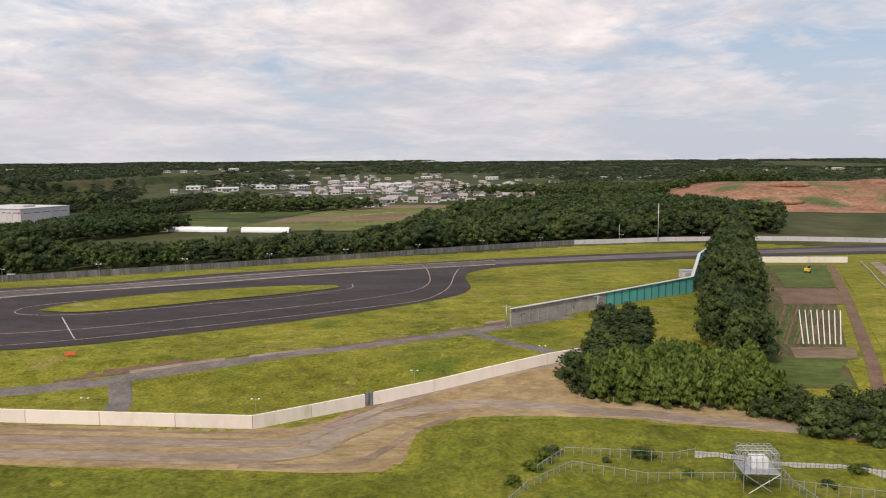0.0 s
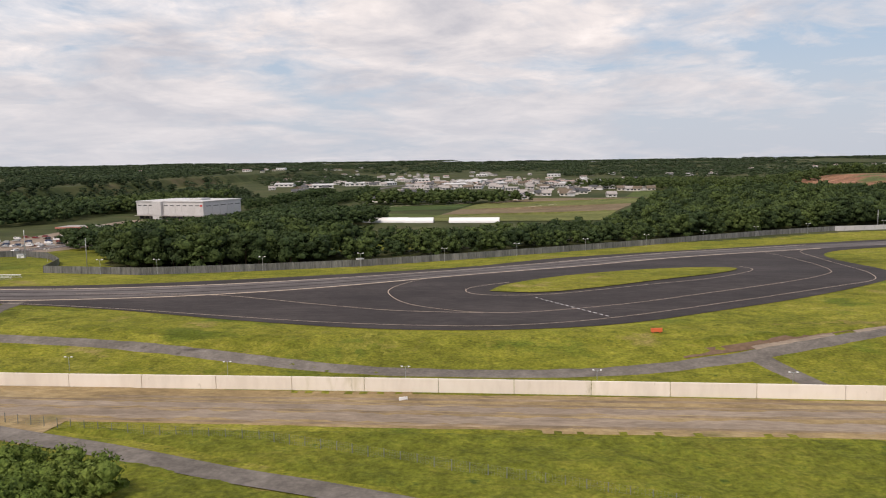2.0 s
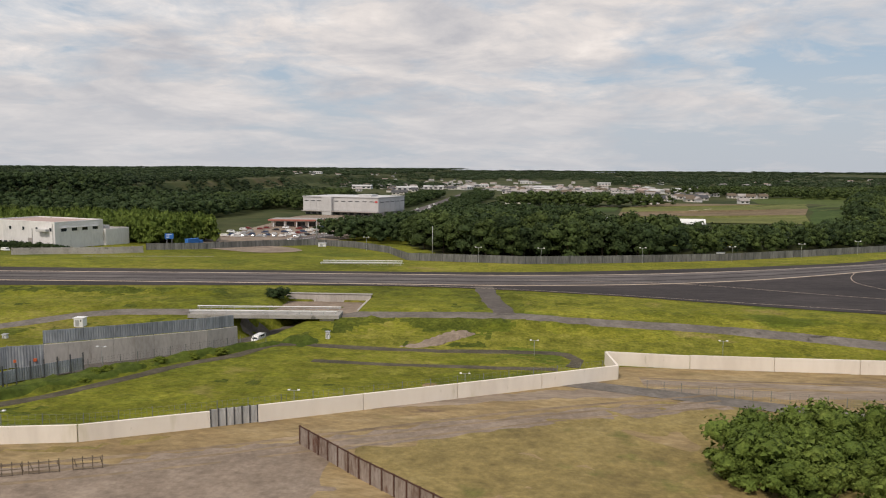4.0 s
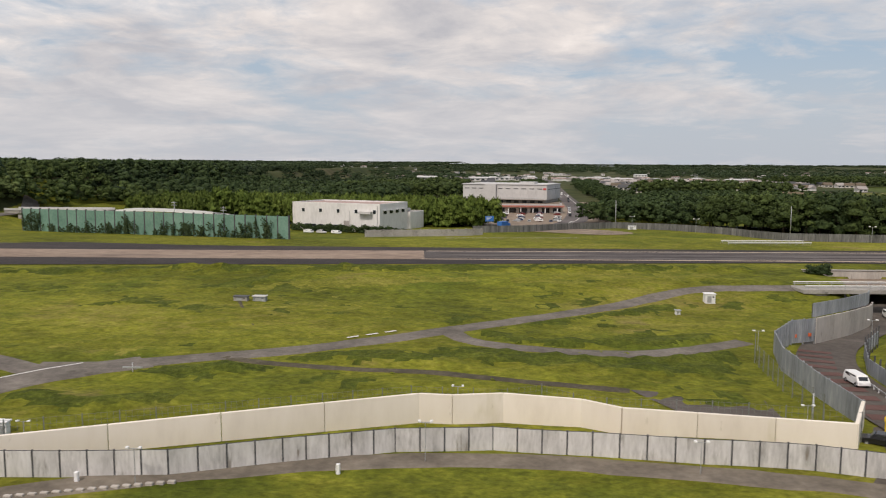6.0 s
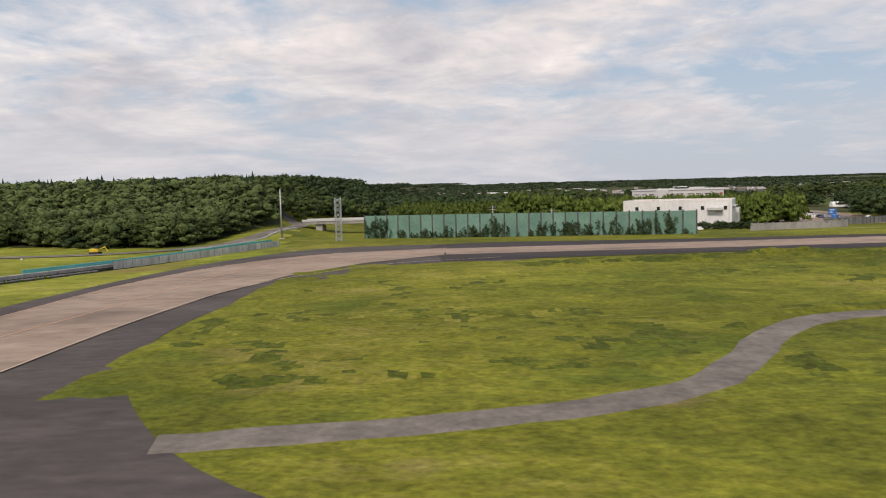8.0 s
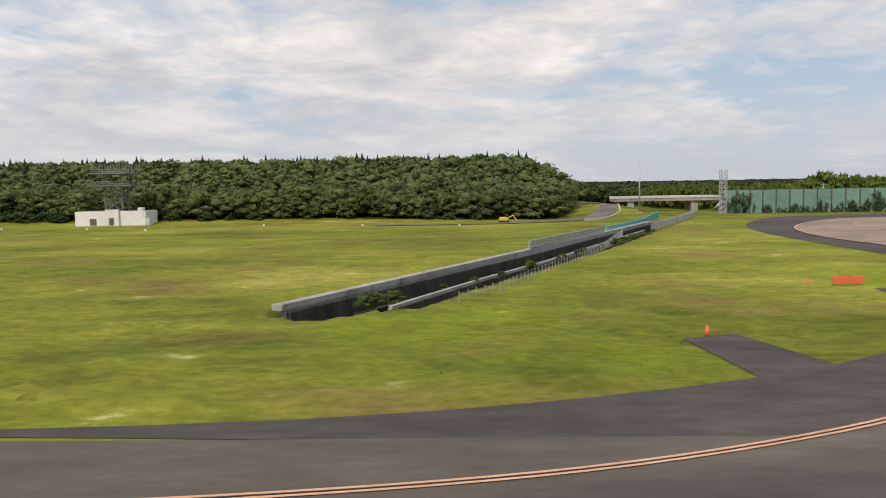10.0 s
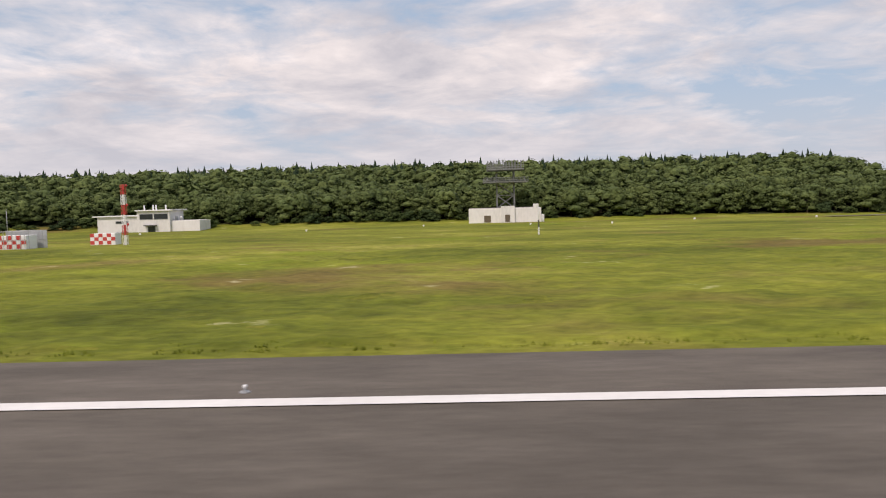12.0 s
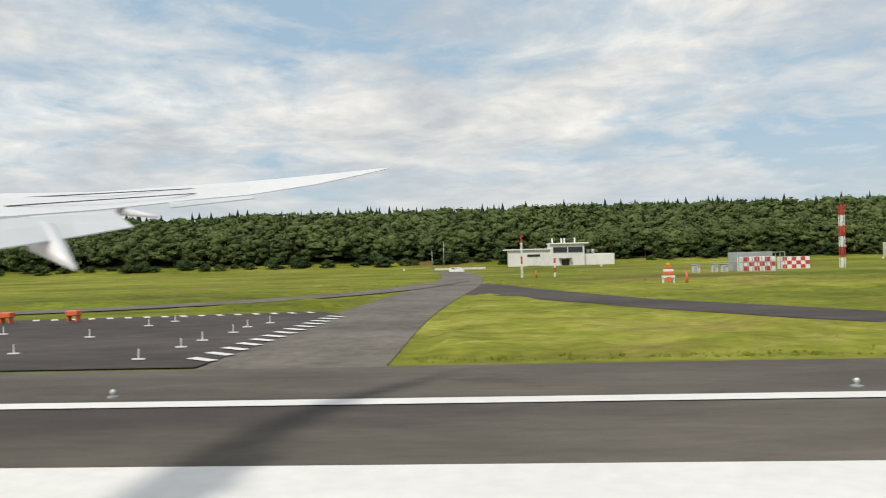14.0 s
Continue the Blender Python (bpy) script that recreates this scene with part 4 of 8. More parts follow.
def thing(name, label, category, m=None, group="", kind=""):
    ob = new(name)
    if m is not None:
        ob.matrix_basis = m
    return tagged(ob, label, category, group, kind)


def share(source, parent, m, name=None):
    ob = new(name or source.name.split(".")[0], source.data)
    ob.parent = parent
    ob.matrix_basis = m
    return ob


def gz(x, y):
    return float(base_height(x, y))


# ---- trees ----
def crown_mesh(name, seed, lobes, tall, wide, leaf, per_lobe, mat, low=0.28, seg=6, rise=0.0):
    """A crown of ragged lobes covered with many small leaf clumps; rise: how far the clumps point upwards."""
    rng = np.random.default_rng(seed)
    verts, faces = [], []
    for k in range(lobes):
        ang, u = k * 2.4 + rng.uniform(-0.5, 0.5), (k + 0.5) / lobes
        out = wide * (0.82 if u < 0.62 else 0.5) * rng.uniform(0.4, 1.0)
        c = np.array([math.cos(ang) * out, math.sin(ang) * out, tall * (low + 0.12 + (0.72 - low) * u ** 0.8)])
        r = wide * rng.uniform(0.30, 0.56) * np.array([rng.uniform(0.8, 1.25), rng.uniform(0.8, 1.25), rng.uniform(0.55, 1.0)])
        for j in range(per_lobe):
            d = rng.normal(size=3)
            d[2] = abs(d[2]) * 0.9 - 0.3
            d /= np.linalg.norm(d)
            p = c + d * r * rng.uniform(0.8, 1.22)
            nrm = d + rng.normal(size=3) * 0.55
            nrm /= np.linalg.norm(nrm)
            a = np.cross(nrm, rng.normal(size=3))
            a = a / np.linalg.norm(a) + np.array([0, 0, rise])
            b = np.cross(nrm, a)
            b /= np.linalg.norm(b)
            s = leaf * rng.uniform(0.5, 1.4)
            i = len(verts)
            verts += [p + a * s * 1.2, p + (b * 0.8 - a * 0.5) * s + nrm * s * 0.2, p - (b * 0.75 + a * 0.6) * s]
            faces += [(i, i + 1, i + 2)]
        # ragged body of the lobe
        i, rings = len(verts), ((0.66, 0.5), (0.86, 0.05), (0.7, -0.5))
        verts.append(c + r * np.array([0, 0, 0.82]))
        for q, (wide_, up_) in enumerate(rings):
            for e in range(seg):
                g = 6.2832 * (e + 0.5 * q) / seg
                verts.append(c + r * np.array([math.cos(g) * wide_, math.sin(g) * wide_, up_]) * rng.uniform(0.62, 1.15))
        for e in range(seg):
            f = (e + 1) % seg
            faces.append((i, i + 1 + e, i + 1 + f))
            for q in range(2):
                a0, b0 = i + 1 + q * seg, i + 1 + (q + 1) * seg
                faces += [(a0 + e, b0 + e, a0 + f), (a0 + f, b0 + e, b0 + f)]
    me = bpy.data.meshes.new(name)
    me.from_pydata([tuple(map(float, v)) for v in verts], [], faces)
    me.polygons.foreach_set("use_smooth", [True] * len(me.polygons))
    me.materials.append(mat)
    return me


def conifer_mesh(seed, mat):
    """A pointed crown of ragged tiers of boughs."""
    rng = np.random.default_rng(seed)
    verts, faces = [], []
    for k in range(8):
        u = k / 8
        rad, z0 = 0.25 * (1 - u) ** 0.9 + 0.02, 0.1 + 0.8 * u
        i, seg = len(verts), 8
        verts.append(np.array([0, 0, min(1.04, z0 + 0.24)]))
        for e in range(seg):
            g = 6.2832 * e / seg + rng.uniform(-0.3, 0.3)
            w = rad * rng.uniform(0.55, 1.15)
            verts.append(np.array([math.cos(g) * w, math.sin(g) * w, z0 - rng.uniform(0, 0.06)]))
        faces += [(i, i + 1 + e, i + 1 + (e + 1) % seg) for e in range(seg)]
    me = bpy.data.meshes.new("crown")
    me.from_pydata([tuple(map(float, v)) for v in verts], [], faces)
    me.materials.append(mat)
    return me


def trunk_mesh(seed, tall, r):
    rng = random.Random(seed)
    bm = bmesh.new()
    rod_bm(bm, (0, 0, -0.4), (0, 0, tall * 0.55), r, 7, r * 0.55)
    for k in range(5):
        a = k * 1.3 + rng.uniform(0, 0.8)
        z = tall * rng.uniform(0.3, 0.5)
        rod_bm(bm, (0, 0, z), (math.cos(a) * tall * 0.22, math.sin(a) * tall * 0.22, z + tall * 0.2), r * 0.4, 5, r * 0.15)
    me = bpy.data.meshes.new("trunk")
    bm.to_mesh(me)
    bm.free()
    me.materials.append(BARK)
    return me


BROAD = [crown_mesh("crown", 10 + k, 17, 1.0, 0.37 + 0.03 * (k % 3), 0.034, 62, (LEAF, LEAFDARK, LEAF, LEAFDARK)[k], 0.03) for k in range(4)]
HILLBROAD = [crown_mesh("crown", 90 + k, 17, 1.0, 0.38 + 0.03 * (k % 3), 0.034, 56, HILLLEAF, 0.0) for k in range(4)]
CONE = [conifer_mesh(30 + k, CONIFER) for k in range(3)]
BAMB = [crown_mesh("crown", 40 + k, 12, 1.0, 0.26, 0.046, 30, BAMBOO, -0.05, 5, 1.3) for k in range(2)]
MID = [crown_mesh("crown", 70 + k, 11, 1.0, 0.38 + 0.03 * (k % 3), 0.046, 26, (LEAF, LEAFDARK, LEAF, LEAFDARK)[k], 0.03, 5) for k in range(4)]
FAR = [crown_mesh("crown", 80 + k, 4, 1.0, 0.44, 0.085, 8, LEAF, 0.05, 5) for k in range(3)]
LOWPOLY = [crown_mesh("crown", 50 + k, 7, 1.0, 0.42, 0.062, 14, LEAF, 0.05, 5) for k in range(3)]
TRUNK = [trunk_mesh(k, 1.0, 0.03) for k in range(2)]


def tree(x, y, tall, crown, label, group, spin, z=None, wide=1.0):
    ob = thing("tree", label, "tree", Matrix.Translation((x, y, gz(x, y) - 0.1 if z is None else z)) @ Matrix.Rotation(spin, 4, "Z") @ Matrix.Diagonal((tall * wide, tall * wide, tall, 1)), group)
    for name, me in (("trunk", random.choice(TRUNK)), ("crown", crown)):
        child = new(name, me)
        child.parent = ob
    return ob


def woods(name, spots, meshes, mat, label):
    """Many trees as one mesh; spots: x, y, z, height, widening."""
    rng = np.random.default_rng(len(spots))
    base = []
    for me in meshes:
        v = np.empty(len(me.vertices) * 3)
        me.vertices.foreach_get("co", v)
        base.append((v.reshape(-1, 3), [tuple(p.vertices) for p in me.polygons]))
    verts, faces, at = [], [], 0
    for x, y, z, tall, wide in spots:
        v, f = base[rng.integers(len(base))]
        a = rng.uniform(0, 6.28)
        c, s = math.cos(a), math.sin(a)
        w = v * [tall * wide, tall * wide, tall]
        verts.append(np.column_stack([w[:, 0] * c - w[:, 1] * s + x, w[:, 0] * s + w[:, 1] * c + y, w[:, 2] + z]))
        faces += [tuple(i + at for i in q) for q in f]
        at += len(v)
    me = bpy.data.meshes.new(name)
    me.from_pydata(np.concatenate(verts).tolist(), [], faces)
    me.polygons.foreach_set("use_smooth", [True] * len(me.polygons))
    me.materials.append(mat)
    return tagged(new(name, me), label, "woods", kind="stuff")


def inside(x, y, poly):
    hit = False
    for (ax, ay), (bx, by) in zip(poly, poly[1:] + poly[:1]):
        if (ay > y) != (by > y) and x < (bx - ax) * (y - ay) / (by - ay) + ax:
            hit = not hit
    return hit


def scatter(poly, gap, seed):
    rng = random.Random(seed)
    xs, ys = [p[0] for p in poly], [p[1] for p in poly]
    out, y, row = [], min(ys), 0
    while y < max(ys):
        x = min(xs) + (row % 2) * gap / 2
        while x < max(xs):
            q = (x + rng.uniform(-0.35, 0.35) * gap, y + rng.uniform(-0.35, 0.35) * gap)
            if inside(*q, poly):
                out.append(q)
            x += gap
        y += gap * 0.87
        row += 1
    return out


rnd = random.Random(5)
FOREST_EAST = [(-164, 160), (-150, 152), (-118, 163), (-100, 172), (-65, 194), (-21, 226), (23, 252), (70, 262), (96, 266), (110, 300), (90, 350), (40, 372), (0, 345), (-22, 305), (-42, 252), (-64, 222), (-86, 206), (-104, 194), (-120, 190), (-144, 196), (-172, 198), (-178, 190)]
FOREST_HILL = [(-366, 150), (-400, 158), (-430, 161), (-470, 162), (-520, 164), (-560, 166), (-640, 166), (-720, 168), (-720, 224), (-520, 222), (-400, 218), (-360, 212), (-357, 196), (-359.4, 172)]
GROVES = [(FOREST_EAST, 5.0, 9.4, "dark green broadleaf tree at the edge of the wood", "trees of the wood behind the fence", 90, 26),
          (FOREST_HILL, 4.2, 6.3, "dark green broadleaf tree on the wooded hill", "trees of the hill wood", 110, 12)]
for poly, gap, tall, label, group, single, depth in GROVES:
    spots = scatter(poly, gap, len(label))
    spots.sort(key=lambda q: q[1] - (0.55 * q[0] if poly is FOREST_EAST and q[0] > -120 else 0))
    rest = []
    for k, (x, y) in enumerate(spots):
        size = tall * rnd.uniform(0.74, 1.12) * (0.95 if poly is FOREST_EAST and x < -112 else 0.66 if poly is FOREST_EAST and x < -30 else (0.86 if poly is FOREST_EAST else 1))
        if k < single:
            tree(x, y, size, (BROAD if poly is FOREST_EAST else HILLBROAD)[rnd.randrange(4)], label, group, rnd.uniform(0, 6.28), wide=rnd.uniform(0.9, 1.15) * (1 if poly is FOREST_EAST else 1.3))
        else:
            rest.append((x, y, gz(x, y) - 0.1, size, rnd.uniform(0.9, 1.2) * (1 if poly is FOREST_EAST else 1.3)))
    half = len(rest) // 2
    front = [q for q in rest if poly is FOREST_EAST or q[1] < 178]
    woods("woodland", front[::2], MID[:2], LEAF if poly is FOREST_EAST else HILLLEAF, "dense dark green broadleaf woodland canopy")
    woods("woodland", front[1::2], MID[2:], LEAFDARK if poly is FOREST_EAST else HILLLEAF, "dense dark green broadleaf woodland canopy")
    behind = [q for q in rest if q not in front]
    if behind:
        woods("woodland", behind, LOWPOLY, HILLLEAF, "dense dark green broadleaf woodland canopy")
woods("conifers", [(x, y, gz(x, y), rnd.uniform(5.6, 7.5), rnd.uniform(1.0, 1.45)) for x, y in scatter([(-364, 200), (-384, 204), (-700, 206), (-700, 222), (-364, 216)], 3.4, 77) if rnd.random() < 0.42],
      CONE, CONIFER, "pointed dark conifers above the wood")

# leaf litter under the woods, the trees' shade put into its dark colour
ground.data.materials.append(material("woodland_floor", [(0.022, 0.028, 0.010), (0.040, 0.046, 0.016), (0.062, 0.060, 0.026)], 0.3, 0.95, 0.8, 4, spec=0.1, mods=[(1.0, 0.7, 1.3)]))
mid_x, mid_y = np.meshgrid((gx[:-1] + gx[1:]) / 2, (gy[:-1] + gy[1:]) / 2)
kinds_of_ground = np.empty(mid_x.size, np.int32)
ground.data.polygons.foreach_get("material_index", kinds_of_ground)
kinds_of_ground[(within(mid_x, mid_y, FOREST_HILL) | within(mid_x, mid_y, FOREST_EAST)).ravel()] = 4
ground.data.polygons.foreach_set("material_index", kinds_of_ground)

# far country: woods, fields, houses
FIELDS = [((-135, 250), (20, 330), (60, 420), (-120, 420)), ((-60, 420), (140, 420), (170, 620), (-90, 600))]
far_spots = []
rf = random.Random(9)
for k in range(12500):
    d = 250 * (4600 / 250) ** rf.random()
    a = rf.uniform(-0.62, 0.62)
    x, y = -250 + math.tan(a) * d + rf.uniform(-120, 120), d
    n = noise.noise((x / (90 + d * 0.12), y / (70 + d * 0.10), 3.0))
    town = -0.40 * y < x + 42 < 0.12 * y and 430 < y < 1500
    if any(inside(x, y, list(f)) for f in FIELDS) or (town and n < 0.26) or (n < -0.30) or (d > 800 and n < -0.34) or (x > 90 and y < 700 and x < 300) or (-285 < x < -130 and y < 400) or (-200 < x < 70 and y < 500) or (y < 900 and abs(x - float(np.interp(y, [290, 400, 640, 900], [-196, -190, -176, -160]))) < 13):
        continue
    size = 5.0 * max(1.0, (d / 700) ** 0.5) * rf.uniform(0.75, 1.15)
    far_spots.append((x, y, gz(x, y) - 0.5, size * (0.8 if d > 1200 else 1), 1.5 * max(1.0, (d / 480) ** 0.75)))
near_far, far_far = [q for q in far_spots if q[1] < 620], [q for q in far_spots if q[1] >= 620]
woods("bamboo_grove", [(x, y, gz(x, y), rnd.uniform(4.5, 6.5), rnd.uniform(0.9, 1.3)) for x, y in scatter([(16, 366), (60, 372), (86, 370), (96, 392), (30, 396)], 3.4, 51)], BAMB, BAMBOO, "yellow-green bamboo grove below the earth heap")
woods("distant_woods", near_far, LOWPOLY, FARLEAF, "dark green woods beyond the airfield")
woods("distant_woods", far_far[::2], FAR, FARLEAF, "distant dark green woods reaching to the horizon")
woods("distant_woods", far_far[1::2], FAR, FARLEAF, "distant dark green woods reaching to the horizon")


# ---- fences and walls ----
def unit_panel(kind, mat):
    """A panel 1 long, 1 high, from its lower left corner along +x."""
    bm = bmesh.new()
    if kind == "slab":
        box_bm(bm, 0.004, 0.996, -0.11, 0.11, -0.15, 1, 0.006)
    elif kind == "sheet":
        rim = []
        for i in range(7):
            for x, y in ((i / 6 - 0.05, 0.02), (i / 6, -0.02), (i / 6 + 0.05, -0.02), (i / 6 + 0.1, 0.02)):
                if 0 <= x <= 1:
                    rim.append((x, y))
        loop = [(0, rim[0][1])] + rim + [(1, rim[-1][1])]
        front = [[bm.verts.new((x, y, z)) for x, y in loop] for z in (0, 1)]
        back = [[bm.verts.new((x, 0.06, z)) for x, y in loop] for z in (0, 1)]
        for i in range(len(loop) - 1):
            bm.faces.new((front[0][i], front[0][i + 1], front[1][i + 1], front[1][i]))
            bm.faces.new((back[0][i + 1], back[0][i], back[1][i], back[1][i + 1]))
            bm.faces.new((front[1][i], front[1][i + 1], back[1][i + 1], back[1][i]))
    elif kind == "flat_sheet":
        box_bm(bm, 0.0, 1.0, 0.01, 0.04, -0.05, 1)
        for i in range(1, 3):
            box_bm(bm, i / 3 - 0.012, i / 3 + 0.012, -0.005, 0.012, 0, 0.995)
    elif kind == "louvre":
        side = [(-0.03, 0.0)]
        for i in range(6):
            side += [(-0.03, i / 6 + 0.012), (-0.06, i / 6 + 0.022), (-0.06, (i + 1) / 6 - 0.022), (-0.03, (i + 1) / 6 - 0.012)]
        side += [(-0.03, 1.0), (0.05, 1.0), (0.05, 0.0)]
        ends = [[bm.verts.new((x, y, z)) for y, z in side] for x in (0, 1)]
        for i in range(len(side)):
            j = (i + 1) % len(side)
            bm.faces.new((ends[0][i], ends[0][j], ends[1][j], ends[1][i]))
        bm.faces.new(ends[0][::-1])
        bm.faces.new(ends[1])
        bmesh.ops.recalc_face_normals(bm, faces=bm.faces)
    elif kind == "pickets":
        box_bm(bm, 0.08, 0.92, -0.02, 0.02, 0.06, 0.97, 0.008)
    elif kind == "coping":
        box_bm(bm, 0.004, 0.996, -0.3, 0.3, 0, 1, 0.01)
    elif kind == "mesh":
        bmesh.ops.create_grid(bm, x_segments=6, y_segments=5, size=0.5, matrix=Matrix.Translation((0.5, 0, 0.5)) @ Matrix.Rotation(radians(90), 4, "X"))
        bmesh.ops.wireframe(bm, faces=bm.faces[:], thickness=0.007, use_replace=True, use_boundary=True, use_even_offset=True)
    me = bpy.data.meshes.new("panel")
    bm.to_mesh(me)
    bm.free()
    me.materials.append(mat)
    return me


def unit_post(mat, r=0.05, cap=0.0):
    bm = bmesh.new()
    box_bm(bm, -r, r, -r, r, -0.3, 1)
    if cap:
        box_bm(bm, -r * 1.5, r * 1.5, -r * 1.5, r * 1.5, 1, 1 + cap)
    me = bpy.data.meshes.new("post")
    bm.to_mesh(me)
    bm.free()
    me.materials.append(mat)
    return me


def run(name, label, category, points, tall, length, panel=None, post=None, piece="panel", tops=None, base=None, post_tall=None, kind="", rail=None, rail_mesh=None):
    """Panels and posts along a line of corners. tops, base: heights at the corners, where they differ."""
    root = thing(name, label, category, kind=kind)
    for k, ((ax, ay), (bx, by)) in enumerate(zip(points, points[1:])):
        far, turn = math.hypot(bx - ax, by - ay), math.atan2(by - ay, bx - ax)
        n = max(1, round(far / length))
        for i in range(n + (k == len(points) - 2)):
            u = i / n
            x, y = ax + (bx - ax) * u, ay + (by - ay) * u
            x2, y2 = ax + (bx - ax) * min(1, u + 1 / n), ay + (by - ay) * min(1, u + 1 / n)
            z = base[k] + (base[k + 1] - base[k]) * u if base else gz(x, y) - 0.02
            rise = (base[k + 1] - base[k]) / n if base else gz(x2, y2) - gz(x, y)
            h = tops[k] + (tops[k + 1] - tops[k]) * u if tops else tall
            if tops and base and tops[k] != tops[k + 1]:
                rise += (tops[k + 1] - tops[k]) / n
                drop = max(0.0, (tops[k + 1] - tops[k]) / n)
                z, h = z - drop, h + drop
            if panel and i < n:
                ob = new(piece, panel)
                ob.parent = root
                slope = Matrix.Diagonal((far / n, 1, h, 1))
                slope[2][0] = rise
                ob.matrix_parent_inverse = Matrix.Translation((x, y, z)) @ Matrix.Rotation(turn, 4, "Z") @ slope
            if post:
                ob = new("post", post)
                ob.parent = root
                ob.matrix_basis = Matrix.Translation((x, y, z)) @ Matrix.Rotation(turn, 4, "Z") @ Matrix.Diagonal((1, 1, post_tall or h * 1.04, 1))
            if rail and i < n:
                for at in rail:
                    ob = new("rail", rail_mesh or RAIL)
                    ob.parent = root
                    slope = Matrix.Diagonal((far / n, 1, 1, 1))
                    slope[2][0] = rise
                    ob.matrix_parent_inverse = Matrix.Translation((x, y, z + at)) @ Matrix.Rotation(turn, 4, "Z") @ slope
    return root


def unit_rail(mat, r=0.035):
    bm = bmesh.new()
    box_bm(bm, 0, 1, -r, r, -r, r)
    me = bpy.data.meshes.new("rail")
    bm.to_mesh(me)
    bm.free()
    me.materials.append(mat)
    return me


RAIL = unit_rail(GALV)
SHEETMID = unit_panel("sheet", FENCEMID)
SHEETPALE = unit_panel("flat_sheet", material("pale_stained_steel_sheet", [(0.38, 0.37, 0.355), (0.54, 0.525, 0.51), (0.62, 0.61, 0.60)], 0.9, 0.6, 0.12, 8, per=0.12, spots=[(1.1, 0.6, (0.25, 0.235, 0.21)), (2.2, 0.68, (0.20, 0.15, 0.11))], stretch=(1, 1, 0.22), mods=[(1.6, 0.82, 1.15)]))
SLAB, SHEETGREY, SHEETBLUE = unit_panel("slab", WALLCREAM), unit_panel("sheet", FENCEGREY), unit_panel("sheet", FENCEBLUE)
LOUVRE, TEALPANEL, NETPANEL, CONCSLAB = unit_panel("louvre", CONCRETE), unit_panel("slab", TEAL), unit_panel("slab", NETGREEN), unit_panel("slab", CONCRETE)
WIRE = unit_panel("mesh", WIREGREY)
PALESLAB = unit_panel("slab", PALECONC)
RUSTY = unit_panel("flat_sheet", material("rusty_steel_sheet", [(0.12, 0.075, 0.055), (0.24, 0.195, 0.165), (0.33, 0.285, 0.255)], 0.8, 0.75, 0.2, 8, per=0.15, stretch=(1, 1, 0.3), spots=[(0.9, 0.60, (0.10, 0.038, 0.022)), (2.4, 0.66, (0.075, 0.03, 0.02))]))
P_DARK, P_GALV, P_CONC, P_TEAL = unit_post(POSTDARK), unit_post(WIREGREY, 0.026), unit_post(CONCRETE, 0.12, 0.03), unit_post(TEALDARK, 0.15, 0.04)

RUSTDARK = material("dark_rusted_steel", [(0.06, 0.028, 0.02), (0.11, 0.055, 0.038)], 2, 0.8, 0.2)
run("boundary_wall", "cream concrete slab boundary wall with weather stains", "wall", [(-134, 80.2), (-100, 79.6), (-60, 78.4), (-25.8, 77.2), (-15.1, 85.0)], 1.5, 8.4, SLAB, kind="structure")
run("boundary_wall", "cream concrete slab boundary wall with weather stains", "wall", [(-14.3, 85.6), (13.4, 100.2)], 1.5, 7.8, SLAB, kind="structure")
run("boundary_wall", "cream concrete slab boundary wall with weather stains", "wall", [(-202, 53), (-193, 50), (-184.4, 52), (-176.2, 56.4)], 1.35, 7, SLAB, kind="structure")
run("boundary_wall", "cream concrete slab boundary wall with weather stains", "wall", [(-173, 58.1), (-142.2, 75.2), (-142.6, 81), (-134, 80.2)], 1.45, 9.0, SLAB, kind="structure")
WEST_WALL = [(-207.4, 47.2), (-209.8, 42.9), (-222.5, 44.85), (-224.7, 46.3), (-229.5, 47.2), (-232.7, 46.6), (-234.8, 46.6), (-245.8, 42), (-256.8, 37.35), (-261.56, 40.25), (-265.7, 34.9), (-268.4, 29), (-271, 23)]
run("boundary_wall", "cream concrete slab boundary wall beside the patrol road", "wall", WEST_WALL, 1.5, 5.0, SLAB, kind="structure",
    base=[-2.0, -1.98, -2.3, -2.35, -2.35, -2.3, -2.25, -2.05, -1.8, -1.7, -1.65, -1.6, -1.55], tops=[1.55, 1.52, 1.86, 1.93, 1.95, 1.9, 1.9, 1.72, 1.47, 1.5, 1.25, 1.15, 1.1])
run("steel_gate", "weathered grey steel sheet gate in the wall", "gate", [(-176.2, 56.4), (-173, 58.1)], 1.45, 0.6, SHEETGREY, P_DARK)
run("steel_gate", "narrow grey steel gate in the wall", "gate", [(-15.1, 85.0), (-14.3, 85.6)], 1.6, 0.5, SHEETBLUE, P_DARK)
run("steel_fence", "weathered grey steel sheet fence with dark posts", "fence", [(-204.2, 33.6), (-205.7, 35.5), (-207.6, 37.2), (-210.1, 38.6), (-213.5, 39.4), (-219, 40.1), (-224.7, 41.5), (-230.2, 42.4), (-235.7, 41.5), (-241.5, 39.2), (-246.8, 36.9), (-252, 36.1), (-256, 35.7), (-259.2, 34.5), (-262, 32.9), (-263.6, 31.4), (-265, 29.2), (-266, 26)], 1.38, 1.32, SHEETPALE, unit_post(POSTDARK, 0.045), rail=(0.66, 1.37), rail_mesh=unit_rail(POSTDARK, 0.03))
